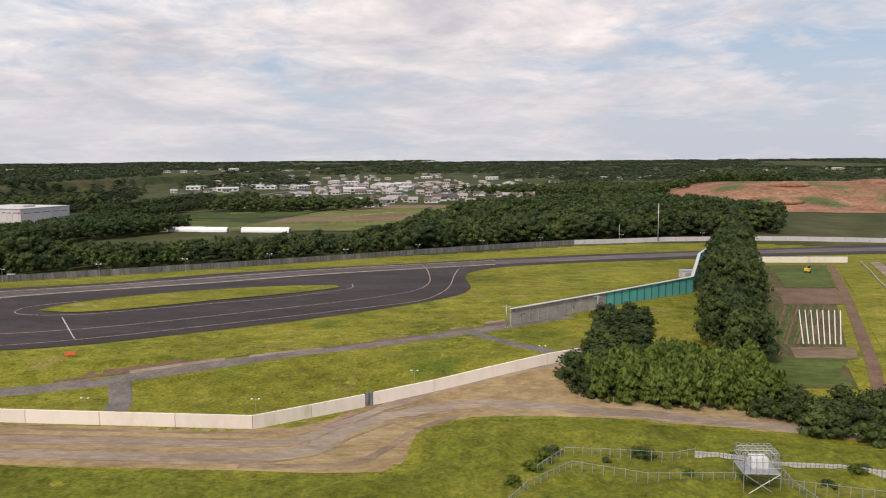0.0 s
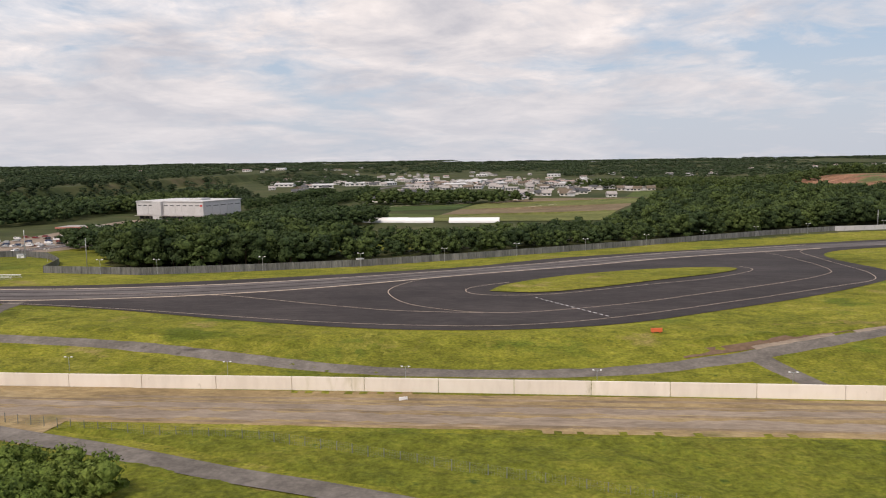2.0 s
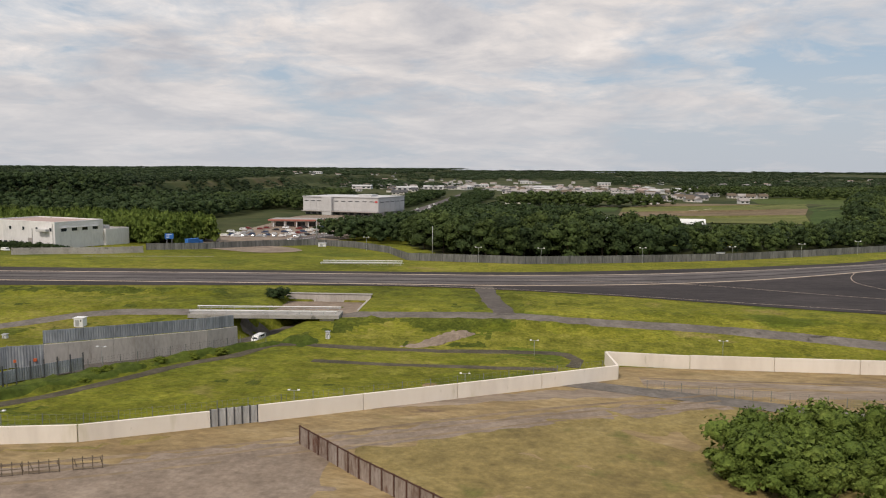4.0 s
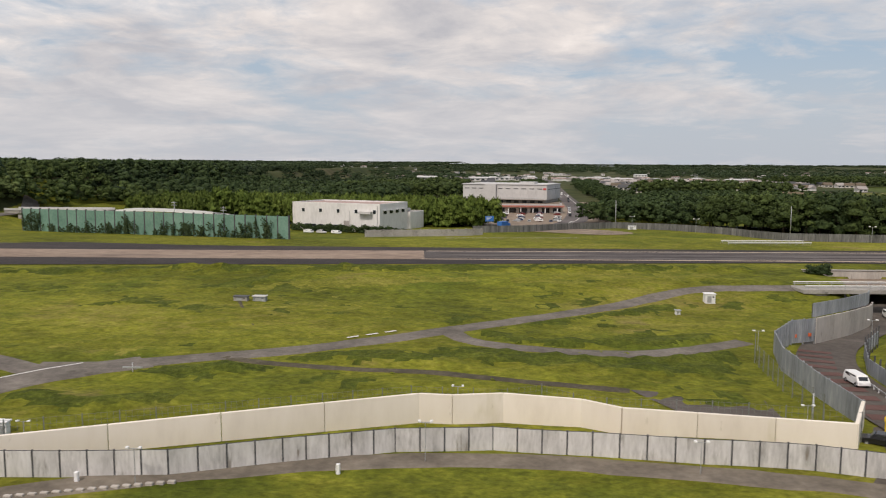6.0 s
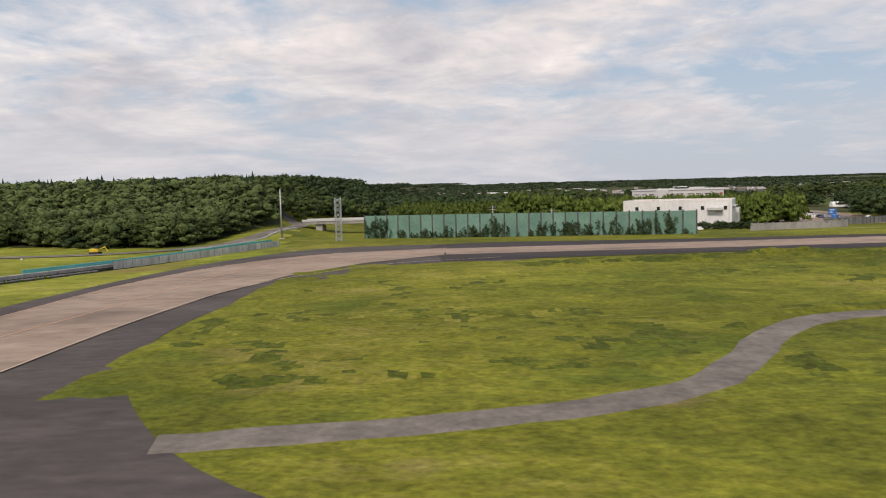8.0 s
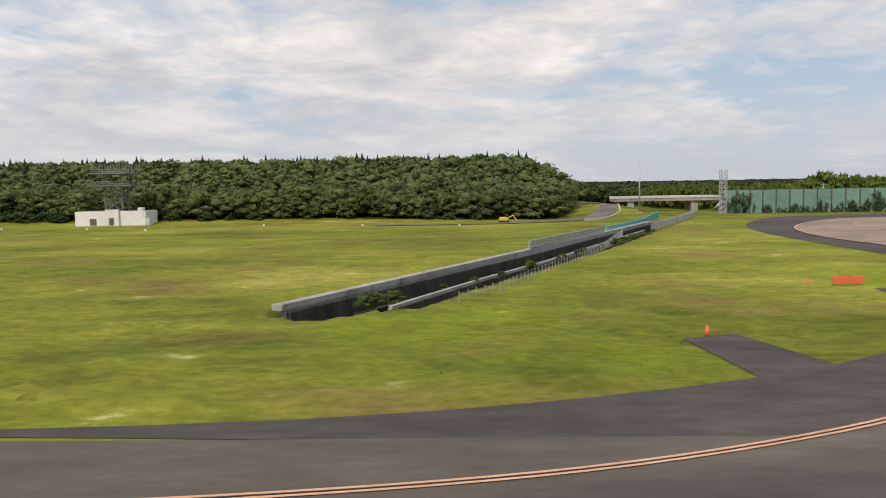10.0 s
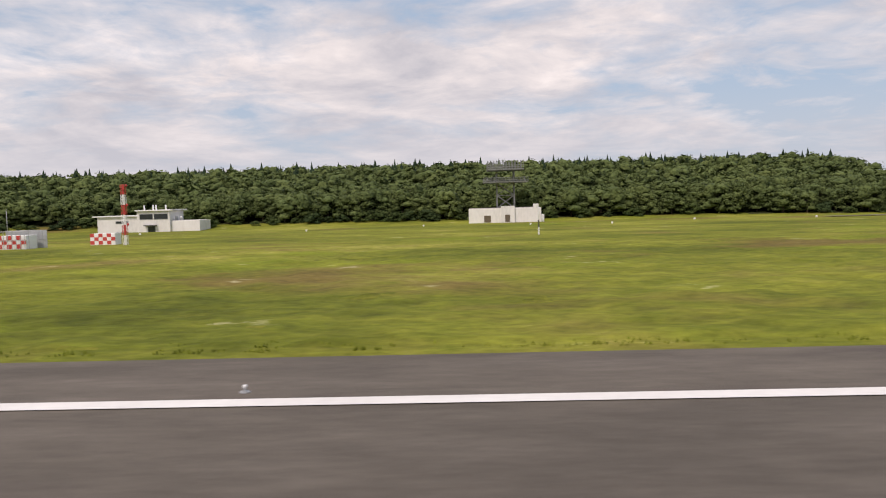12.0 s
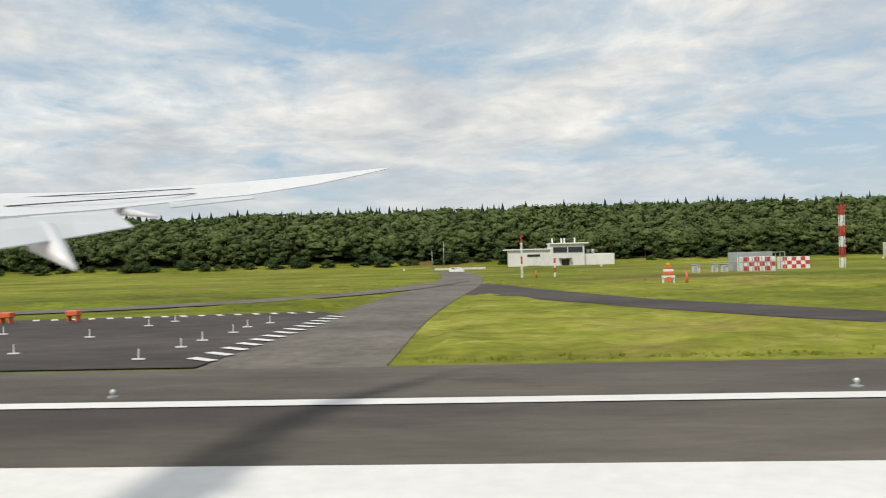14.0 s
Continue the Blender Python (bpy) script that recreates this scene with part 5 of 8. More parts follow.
run("steel_fence", "blue-grey steel sheet fence along the access road", "fence", [(-207.4, 47.2), (-207.6, 53), (-207.4, 60), (-205.8, 66), (-202.4, 71), (-199.6, 72.6)], 1.6, 1.3, SHEETBLUE, unit_post(FENCEBLUE, 0.04), base=[-2.05, -2.1, -2.15, -2.3, -2.4, -2.5], tops=[1.6, 1.8, 2.0, 2.1, 2.2, 2.2])
run("retaining_wall", "pale concrete retaining wall panels beside the sunken road", "wall", [(-199.6, 72.6), (-193.4, 79.2), (-188, 86), (-185.8, 90)], 2.6, 2.4, PALESLAB, unit_post(POSTDARK, 0.04), base=[-2.5, -3.0, -3.6, -3.9], tops=[2.2, 2.2, 2.2, 2.2], kind="structure")
run("steel_fence", "blue-grey steel sheet fence on top of the retaining wall", "fence", [(-199.8, 72.9), (-193.6, 79.5), (-188.2, 86.3), (-186.2, 90)], 1.2, 1.6, SHEETBLUE, base=[-0.3, -0.8, -1.4, -1.7], tops=[1.35, 1.35, 1.4, 1.4])
run("steel_fence", "dark steel fence along the sunken road", "fence", [(-201.6, 53.4), (-200.8, 60), (-198.2, 66), (-194.6, 71)], 1.2, 1.2, SHEETBLUE, P_DARK, post_tall=1.7)
run("wire_fence", "galvanised wire mesh fence beside the sunken road", "fence", [(-200.2, 54), (-199.4, 59), (-196.8, 65), (-192.6, 71), (-187, 77.6), (-180.5, 84.5)], 1.3, 1.6, WIRE, P_GALV)
run("wire_fence", "galvanised wire mesh fence behind the wall", "fence", [(-201.4, 54.2), (-193, 51.4), (-184.6, 53.2), (-174, 58.8), (-143.6, 75.6)], 1.75, 2.6, WIRE, P_GALV)
run("wire_fence", "galvanised wire mesh fence behind the wall", "fence", [(-209, 44), (-223.2, 46.2), (-227, 48.5), (-231.4, 48.3), (-235.4, 48), (-256.6, 38.8), (-261.8, 41.8), (-266.8, 35.4), (-269.6, 29), (-272, 23)], 1.8, 2.0, WIRE, P_GALV)
run("wire_fence", "galvanised wire mesh fence with posts above the patrol road", "fence", [(-209.4, 48), (-209.6, 54), (-208.8, 62), (-207.4, 66)], 1.6, 1.4, WIRE, P_GALV)
run("wire_fence", "tall wire mesh fence along the track below the flight path", "fence", [(-140, 71.6), (-126.5, 68.4), (-113, 65.6), (-98.7, 64.2), (-91.2, 61.8), (-81.2, 58.2), (-72.5, 55.4), (-62, 51.6)], 1.0, 1.6, WIRE, P_GALV)
run("rusty_fence", "rust-streaked grey steel sheet fence in the yard", "fence", [(-168.4, 53.6), (-163, 48), (-155, 40.5), (-146, 32)], 1.5, 1.25, RUSTY, unit_post(RUSTDARK, 0.05), rail=(1.5,), rail_mesh=unit_rail(RUSTDARK, 0.035))
run("taxiway_fence", "weathered grey steel panel fence along the taxiway", "fence", [(-172, 150.4), (-149, 146), (-134, 150), (-107, 160.4), (-85, 172), (-64, 186), (-42, 203), (-21, 219.6), (2, 234), (25, 245)], 1.5, 2.3, SHEETMID, P_DARK)
run("taxiway_fence", "pale grey steel panel fence along the taxiway", "fence", [(25, 245), (55, 252), (82, 252), (120, 246), (150, 243)], 1.5, 3.4, unit_panel("sheet", WHGREY), P_GALV)
run("taxiway_fence", "weathered grey steel panel fence beside the access road", "fence", [(-233, 166), (-222, 168.6), (-210, 178), (-199, 184), (-188, 178), (-178, 166), (-172, 150.4)], 1.5, 1.9, SHEETMID, P_DARK)
run("low_wall", "stained low concrete wall with ribs", "wall", [(-254, 150), (-249, 152.4), (-236, 156.5), (-231, 160)], 1.4, 2.0, CONCSLAB, P_CONC)
run("slatted_fence", "pale concrete post fence beside the service road", "fence", [(-281, 20), (-277.4, 28), (-275.4, 33), (-274.2, 36.2), (-270.55, 39.7)], 0.62, 1.1, unit_panel("louvre", PALECONC), unit_post(PLAINWHITE, 0.06))
run("noise_screen", "pale ribbed concrete noise screen with posts", "screen", [(2.3, 117), (18.6, 131)], 3.2, 1.9, LOUVRE, P_CONC, base=[-1.1, -1.1], tops=[3.15, 3.3], post_tall=3.1)
run("noise_screen", "teal painted steel noise screen panels", "screen", [(18.8, 131.2), (37, 146), (44.5, 170), (52, 186)], 3.4, 2.0, TEALPANEL, P_TEAL, base=[-1.1, -1.0, -0.6, -0.5], tops=[3.3, 3.7, 4.8, 4.9], post_tall=3.2)
run("screen_cap", "pale steel cap on the noise screen", "trim", [(2.3, 117), (18.6, 131), (37, 146), (44.5, 170), (52, 186)], 0.1, 4.0, unit_panel("coping", WHGREY), base=[2.05, 2.21, 2.71, 4.21, 4.41], tops=[0.1] * 5, kind="structure")
run("green_screen", "translucent green mesh wind screen overgrown with creepers", "screen", [(-330.4, 161), (-299, 151.2), (-267, 141.2)], 4.6, 2.45, NETPANEL, unit_post(POSTDARK, 0.14), base=[-0.6, -0.5, -0.5])
run("field_wall", "low cream concrete wall at the field's end", "wall", [(66, 197), (88, 197)], 1.5, 5.5, SLAB)

# low guard rails on the road
for pts in ([(-203.0, 51.9), (-202.9, 54.2), (-202.6, 56.8)], [(-202.4, 43.5), (-202.9, 46), (-203.3, 49.2)], [(-202.3, 46.9), (-202.7, 49)]):
    run("guard_rail", "white steel guard rail on short posts", "rail", pts, 0.35, 1.0, None, unit_post(PLAINWHITE, 0.04), base=[-2.05] * len(pts), rail=(0.3,), post_tall=0.36)


# ---- plants: single trees, thicket, hedges ----
def bush_mesh(seed, mat):
    return crown_mesh("crown", seed, 9, 1.0, 0.62, 0.055, 90, mat, -0.1)


SMALL = [crown_mesh("crown", 67, 5, 1.0, 0.62, 0.10, 22, LEAFDARK, -0.1, 5)]
BUSHES = [bush_mesh(61, LEAF), bush_mesh(62, BAMBOO), bush_mesh(63, LEAFDARK), bush_mesh(64, WEED), bush_mesh(65, material("bank_weed_leaves", [(0.062, 0.085, 0.013), (0.10, 0.128, 0.018), (0.145, 0.165, 0.026)], 0.3, 0.9, per=0.3, fine=7, spec=0.1))]


def bush(x, y, tall, which, label, group="", wide=1.0, z=None):
    ob = tagged(new("bush", BUSHES[which]), label, "bush", group)
    ob.matrix_basis = Matrix.Translation((x, y, (gz(x, y) if z is None else z) - 0.05)) @ Matrix.Rotation(rnd.uniform(0, 6.28), 4, "Z") @ Matrix.Diagonal((tall * wide, tall * wide, tall, 1))
    return ob


ROW = [(32, 97), (33.5, 101), (31, 105), (35, 108), (33, 112.5), (37.5, 116), (35, 121), (40, 125), (38, 130), (43, 134), (41, 140), (46, 145), (44, 151), (49, 156), (48, 163), (53, 169), (52, 177), (57, 184), (57, 192), (62, 200), (64, 210), (69, 220)]
for x, y in ROW:
    for shift in (0, 2.2):
        tree(x + shift - 1.2, y + rnd.uniform(-1, 1), (7.2 if y < 125 else 9.6) * rnd.uniform(0.85, 1.1), BROAD[rnd.randrange(4)], "tall dark green broadleaf tree in a windbreak row", "windbreak trees", rnd.uniform(0, 6), wide=0.85)
for x, y in scatter([(11.5, 93), (16, 92.5), (19, 99), (22, 112), (22.5, 121), (19, 122), (15, 112), (12, 100)], 2.8, 3):
    tree(x, y, rnd.uniform(3.0, 4.2), BROAD[rnd.randrange(4)], "rounded green broadleaf tree in the thicket", "thicket trees", rnd.uniform(0, 6), wide=1.25)
woods("bamboo_thicket", [(x, y, gz(x, y) - 0.1, rnd.uniform(3.2, 4.7), rnd.uniform(0.8, 1.05)) for x, y in scatter([(11, 86.6), (29, 84.4), (33.5, 87.4), (32, 95.5), (22, 97), (11, 93)], 1.55, 4)], BAMB, BAMBOO, "bright green bamboo thicket beside the sandy track")
for x, y in scatter([(8.4, 90.5), (12, 87.5), (15, 88), (14, 94), (10, 95)], 2.4, 14) + scatter([(29, 84), (33, 77), (40, 73.5), (52, 74), (60, 84), (46, 88), (34, 87)], 3.0, 15):
    bush(x, y, rnd.uniform(2.0, 3.4), rnd.choice((0, 0, 2)), "dense dark green roadside bush", "roadside bushes", 1.1)
woods("bamboo_grove", [(x, y, gz(x, y), rnd.uniform(6.0, 8.0), rnd.uniform(0.9, 1.2)) for x, y in scatter([(-300, 190), (-282, 186), (-250, 180), (-232, 182), (-226, 192), (-236, 206), (-262, 216), (-300, 214)], 2.9, 21)], BAMB, BAMBOO, "feathery yellow-green bamboo grove")
woods("bamboo_grove", [(x, y, gz(x, y), rnd.uniform(5.5, 7.5), rnd.uniform(0.9, 1.2)) for x, y in scatter([(-330, 204), (-306, 196), (-300, 214), (-262, 222), (-262, 244), (-330, 248)], 4.0, 22)], BAMB, BAMBOO, "feathery yellow-green bamboo grove")
woods("woodland", [(x, y, gz(x, y), rnd.uniform(5.6, 7.4), 1.2) for x, y in scatter([(-204, 210), (-196, 202), (-186, 190), (-170, 200), (-150, 240), (-120, 300), (-160, 320), (-188, 240)], 5.2, 23)], MID[:2], LEAFDARK, "dark broadleaf woodland beside the road")
woods("woodland", [(x, y, gz(x, y), rnd.uniform(5, 7), 1.2) for x, y in scatter([(-366, 202), (-400, 219), (-520, 223), (-520, 266), (-300, 266), (-306, 250), (-336, 252), (-352, 236), (-354, 206)], 5.4, 26)], LOWPOLY, LEAF, "broadleaf woodland behind the hill")
woods("woodland", [(x, y, gz(x, y), rnd.uniform(6, 8), 1.25) for x, y in scatter([(-480, 262), (-280, 262), (-262, 300), (-268, 380), (-300, 420), (-560, 400)], 6.5, 24)], LOWPOLY, LEAFDARK, "dark broadleaf woodland")
woods("woodland", [(x, y, gz(x, y), rnd.uniform(4.5, 6.5), 1.2) for x, y in scatter([(-181, 300), (-172, 300), (-164, 420), (-158, 520), (-170, 520), (-178, 420)], 5, 41) + scatter([(-206, 372), (-200, 372), (-190, 520), (-206, 520)], 5, 42)], MID[:2], LEAFDARK, "dark roadside trees")
woods("woodland", [(x, y, gz(x, y), rnd.uniform(6, 8.5), 1.25) for x, y in scatter([(-160, 400), (-118, 392), (-70, 404), (-60, 420), (-140, 436)], 6.5, 27) + scatter([(-300, 370), (-248, 356), (-236, 380), (-244, 470), (-300, 480)], 6.5, 28) + scatter([(-30, 560), (90, 500), (200, 540), (260, 700), (60, 680)], 9, 29)], LOWPOLY, LEAF, "dark broadleaf woodland behind the warehouse")
streak = []
VINE = [crown_mesh("crown", 68 + k, 3, 1.0, 0.6, 0.13, 20, LEAFDARK, -0.1, 5) for k in range(2)]
for k in range(150):
    u = rnd.random()
    top = min(4.4, (0.5 + 4.6 * float(vnoise(u * 30, 0, 1.0, 2)) ** 1.2) * rnd.uniform(0.5, 1.1))
    z, slip = 0.0, 0.0
    while z < top:
        size = rnd.uniform(0.45, 1.0) * (1.15 - 0.5 * z / 4.4)
        slip += rnd.uniform(-0.3, 0.3)
        if rnd.random() < 0.82:
            streak.append((-330.2 + 63.2 * u + slip, 160.5 - 19.8 * u - 0.31 * slip, -0.7 + z, size, rnd.uniform(0.5, 1.0)))
        z += size * 0.72
woods("creepers", streak, VINE, material("dusty_creeper_leaves", [(0.040, 0.062, 0.030), (0.062, 0.092, 0.044), (0.095, 0.128, 0.062)], 0.4, 0.85, per=0.3, fine=7, spec=0.1), "climbing creepers in upright streaks on the mesh screen")
for x, y, s in [(-185.2, 105, 1.5), (-186.2, 105.6, 1.2), (-184.4, 106, 1.2)]:
    bush(x, y, s, 2, "dark green bush beside the bridge", "bridge bushes", 1.2)
for x, y in scatter([(-196, 62), (-192, 66.4), (-186, 75.6), (-180, 82.6), (-178, 84), (-190, 76)], 2.4, 31):
    bush(x, y, rnd.uniform(0.4, 0.8), 4, "low green weeds on the road bank", "bank weeds", 1.6)
for x, y, s_ in [(-265.0, 38.0, 0.75), (-264.4, 38.9, 0.8), (-265.7, 37.0, 0.7), (-263.8, 39.6, 0.6)]:
    bush(x, y, s_, 0, "green bush grown through the fence by the wall", "wall bushes", 1.0)
tussocks = []
for k in range(700):
    x, y = rnd.uniform(-300, 20), rnd.uniform(46, 100)
    if noise.noise((x / 9, y / 5, 0.5)) > 0.12 and y > (80 if -135 < x < -20 else 50) and near_line(x, y, ROAD_AXIS)[0] > 5 and not (-262 < x < -235 and y < 50) and not (-203 < x < -110 and y < 84) and not (-30 < x and y < 98):
        tussocks.append((x, y, gz(x, y) - 0.08, rnd.uniform(0.10, 0.24), rnd.uniform(1.6, 3.4)))
woods("tussocks", tussocks, SMALL, TUSSOCK, "taller clumps of yellow-green grass and weeds")
woods("scrub", [(x, y, gz(x, y) - 0.1, rnd.uniform(1.8, 3.6), rnd.uniform(0.8, 1.2)) for x, y in scatter([(-135, 60), (-122, 57), (-112, 56), (-104, 51), (-110, 44), (-140, 48)], 2.2, 33)], BUSHES[:2], BAMBOO, "thick yellow-green scrub near the flight path")


# ---- bridge and underpass ----
def bridge(x, y, length, label, deep, z=-0.75):
    root = thing("road_bridge", label, "bridge", Matrix.Translation((x, y, z)) @ Matrix.Rotation(radians(3), 4, "Z"), kind="")
    h = length / 2
    box("deck", CONCRETE, root, -h, h, -1.5, 1.5, -0.42, 0.0, 0.04)
    for yy in (-1.6, 1.6):
        box("parapet", CONCRETE, root, -h, h, yy - 0.1, yy + 0.1, -0.45, 0.06, 0.03)
        rods("top_rail", PLAINWHITE, root, [((-h + 0.2, yy, 0.52), (h - 0.2, yy, 0.52))], 0.06, 6)
        rods("lower_rail", GALV, root, [((-h + 0.2, yy, 0.32), (h - 0.2, yy, 0.32))], 0.035, 5)
        for k in range(13):
            px = -h + 0.4 + k * (2 * h - 0.8) / 12
            rods("rail_post", GALV, root, [((px, yy, 0.1), (px, yy, 0.5))], 0.04, 4)
    if deep:
        for xx in (-h + 2.2, h - 1.6):
            box("abutment", PALECONC, root, xx - 0.9, xx + 0.9, -1.4, 1.4, -3.4, -0.42, 0.04)
    return root


bridge(-183.4, 94.2, 19, "concrete road bridge with pale hand rails over the sunken road", True)
bridge(-179.6, 141.2, 15.5, "concrete bridge parapet with pale rails beyond the taxiway", False, -0.25)
tunnel = thing("underpass", "stained concrete underpass roof and end wall below the taxiway", "underpass", kind="structure")
box("roof_slab", GRAVEL, tunnel, -184.4, -172.6, 99, 107.4, -1.95, -1.5, 0.04)
box("end_wall", PALECONC, tunnel, -186.6, -172.2, 107.4, 107.8, -2.2, -0.42, 0.04)
box("side_wall", PALECONC, tunnel, -172.6, -172.3, 98.4, 107.4, -4.2, -0.95, 0.03)
box("coping", CONCRETE, tunnel, -186.8, -172.0, 107.3, 107.9, -0.42, -0.3, 0.03)
sheet("underpass_floor", [(-189.2, 95), (-173, 95), (-173, 107), (-189.2, 107)], ROADGREY, 0.0, "asphalt floor of the underpass", "road", smooth_outline=False, surface=lambda x, y: np.full(np.shape(x), -3.78))


# ---- lamps, poles, signs ----
def perimeter_lamp():
    root = thing("perimeter_lamp", "small white twin floodlight on a grey post", "lamp", group="perimeter lamps")
    rods("post", GALV, root, [((0, 0, -0.1), (0, 0, 1.72))], 0.028)
    rods("arm", GALV, root, [((-0.4, 0, 1.7), (0.4, 0, 1.7))], 0.02)
    for s in (-1, 1):
        bm = bmesh.new()
        box_bm(bm, s * 0.4 - 0.1, s * 0.4 + 0.1, -0.14, 0.08, 1.7, 1.8, 0.02)
        part("lamp_head", bm, PLAINWHITE, root)
    return root


lamp0 = perimeter_lamp()
lamp_at = [(-150, 84), (-129, 86), (-109, 84.6), (-88, 83), (-67, 82), (-46.6, 81.6), (-27, 82), (-10, 91), (6, 98.6), (-191, 53), (-171, 61.6), (-157, 69), (-207, 66.5), (-194, 73.4)]
for k, (x, y) in enumerate(lamp_at):
    m = Matrix.Translation((x, y, gz(x, y)))
    if k == 0:
        lamp0.matrix_basis = m
    else:
        copy_thing(lamp0, m)
for x, y, top in ((-211.4, 45.6, -0.3), (-232.4, 48.15, -0.26), (-256.0, 39.6, -0.2), (-247.98, 35.7, -0.05), (-233.9, 40.2, 0.06), (-219.6, 38.6, -0.15), (-261.5, 31.2, -0.1)):
    copy_thing(lamp0, Matrix.Translation((x, y, gz(x, y))) @ Matrix.Diagonal((0.8, 0.8, (top - gz(x, y)) / 1.75, 1)))
for k, (x, y) in enumerate([(-158, 148), (-146, 147.6), (-126, 152.5), (-107, 159), (-90, 168), (-74, 178), (-57, 190), (-40, 203), (-22, 217), (-4, 229), (14, 238), (40, 247), (66, 250), (-196, 182), (-184, 172)]):
    copy_thing(lamp0, Matrix.Translation((x, y - 0.8, gz(x, y))) @ Matrix.Diagonal((1.35, 1.35, 1.75, 1)))


def pole(x, y, tall, r, label, cross=0):
    root = thing("pole", label, "pole", Matrix.Translation((x, y, gz(x, y))))
    bm = bmesh.new()
    rod_bm(bm, (0, 0, -0.2), (0, 0, tall), r, 8, r * 0.55)
    part("shaft", bm, GALV, root, smooth=True)
    box("foot", CONCRETE, root, -r * 3, r * 3, -r * 3, r * 3, -0.1, 0.12, 0.02)
    for k in range(cross):
        box("crossarm", GALV, root, -0.7, 0.7, -0.05, 0.05, tall - 0.4 - k * 0.6, tall - 0.3 - k * 0.6)
    return root


pole(52.5, 251, 12.5, 0.22, "tall pale steel mast beside the taxiway fence")
pole(40, 250, 6, 0.12, "grey steel pole by the fence")
pole(-347.9, 160, 10.4, 0.2, "tall grey concrete mast beside the canal")
pole(-168, 160, 6.5, 0.1, "slim grey pole by the fence")
pole(-199, 186, 6.6, 0.12, "grey lamp pole by the fence")
pole(-290, 172, 5, 0.1, "grey utility pole with cross arms", 2)
pole(-303, 176, 6, 0.12, "grey utility pole with cross arms", 2)
pole(-255.2, 51.1, 1.0, 0.06, "short grey post with white fittings", 1)
pole(-210.4, 47.2, 1.9, 0.07, "slim dark pole leaning by the fence")
for x, y in ((1.6, 116.2), (16.5, 124)):
    pole(x, y, 3.6, 0.09, "grey lamp post beside the noise screen", 1)


def cabinet(name, label, x, y, w, d, h, mat, z=None, roof=None):
    root = thing(name, label, "cabinet", Matrix.Translation((x, y, gz(x, y) if z is None else z)))
    box("body", mat, root, -w / 2, w / 2, -d / 2, d / 2, -0.1, h, 0.03)
    box("roof", roof or GALV, root, -w / 2 - 0.08, w / 2 + 0.08, -d / 2 - 0.08, d / 2 + 0.08, h, h + 0.08, 0.02)
    box("door", GALV, root, -w * 0.3, w * 0.1, -d / 2 - 0.03, -d / 2, 0.05, h * 0.8)
    box("vent", POSTDARK, root, w * 0.2, w * 0.36, -d / 2 - 0.02, -d / 2, h * 0.62, h * 0.8)
    return root


cabinet("equipment_hut", "small white equipment hut on the grass", -204.8, 88.6, 1.15, 1.0, 1.0, PLAINWHITE, roof=PLAINWHITE)
cabinet("equipment_box", "small white equipment box on the grass", -210, 82, 0.5, 0.45, 0.42, PLAINWHITE)
cabinet("equipment_box", "pale blue equipment box on the grass", -255, 81.2, 1.4, 0.8, 0.5, FENCEBLUE, roof=WHGREY)
cabinet("equipment_box", "grey equipment box on the grass", -257, 81.0, 1.5, 0.8, 0.45, CONCRETE, roof=POSTDARK)
cabinet("equipment_box", "white marker cabinet on the grass", -174, 87.6, 0.45, 0.4, 0.8, PLAINWHITE)
cabinet("fence_box", "white equipment box on the taxiway fence", -108, 162.8, 1.6, 0.6, 1.2, PLAINWHITE, z=-0.6)
cabinet("fence_box", "white equipment box by the fence", -196.2, 180, 1.8, 0.8, 0.9, PLAINWHITE)
for dx in (0, 0.95):
    cabinet("equipment_box", "white equipment box on a plinth behind the wall", -257.9 + dx * 0.6, 40.2 - 0.25 * dx, 0.45, 0.4, 0.8, PLAINWHITE, roof=PLAINWHITE)
cabinet("grey_shed", "small grey shed beside the teal screen", 42, 168, 4, 2.4, 1.6, WHGREY)
cabinet("red_box", "weathered red-topped box on posts behind the wall", -269, 32.3, 0.62, 0.5, 0.75, CONCRETE, roof=RED)


def board(name, label, x, y, w, h, mat, spin=0.0, lift_by=0.15, legs=2, tilt=0.0, back=None):
    root = thing(name, label, "sign", Matrix.Translation((x, y, gz(x, y))) @ Matrix.Rotation(radians(spin), 4, "Z"))
    bm = bmesh.new()
    box_bm(bm, -w / 2, w / 2, -0.07, 0.07, lift_by, lift_by + h, 0.015)
    part("panel", bm, mat, root)
    for k in range(legs):
        xx = (k - (legs - 1) / 2) * w * 0.6
        box("leg", back or mat, root, xx - 0.05, xx + 0.05, -0.04, 0.04, -0.1, lift_by)
    return root


board("taxiway_sign", "orange taxiway sign board on short legs", -57.6, 98, 1.5, 0.5, ORANGE, 8)
for k, (x, y) in enumerate(((-207.2, 51.6), (-206.8, 57.2), (-206, 62.6), (-202, 71.4), (-200.4, 72.2))):
    board("warning_plate", "orange warning plate fixed on the steel fence", x + 0.14, y - 0.05, 0.30, 0.30, ORANGE, 90 - 15 * k, 0.22, 0)
blue = board("road_sign", "blue road direction sign on two posts", -229.4, 170, 1.9, 1.2, BLUE, 12, 2.2, 2, back=GALV)
for k in range(3):
    box("text_bar", PLAINWHITE, blue, -0.7, 0.5 - 0.25 * k, -0.085, -0.075, 3.12 - 0.32 * k, 3.22 - 0.32 * k)
board("fallen_board", "white board lying tilted on the sandy ground", -87.4, 76.2, 0.9, 0.35, PLAINWHITE, 20, 0.02, 1)
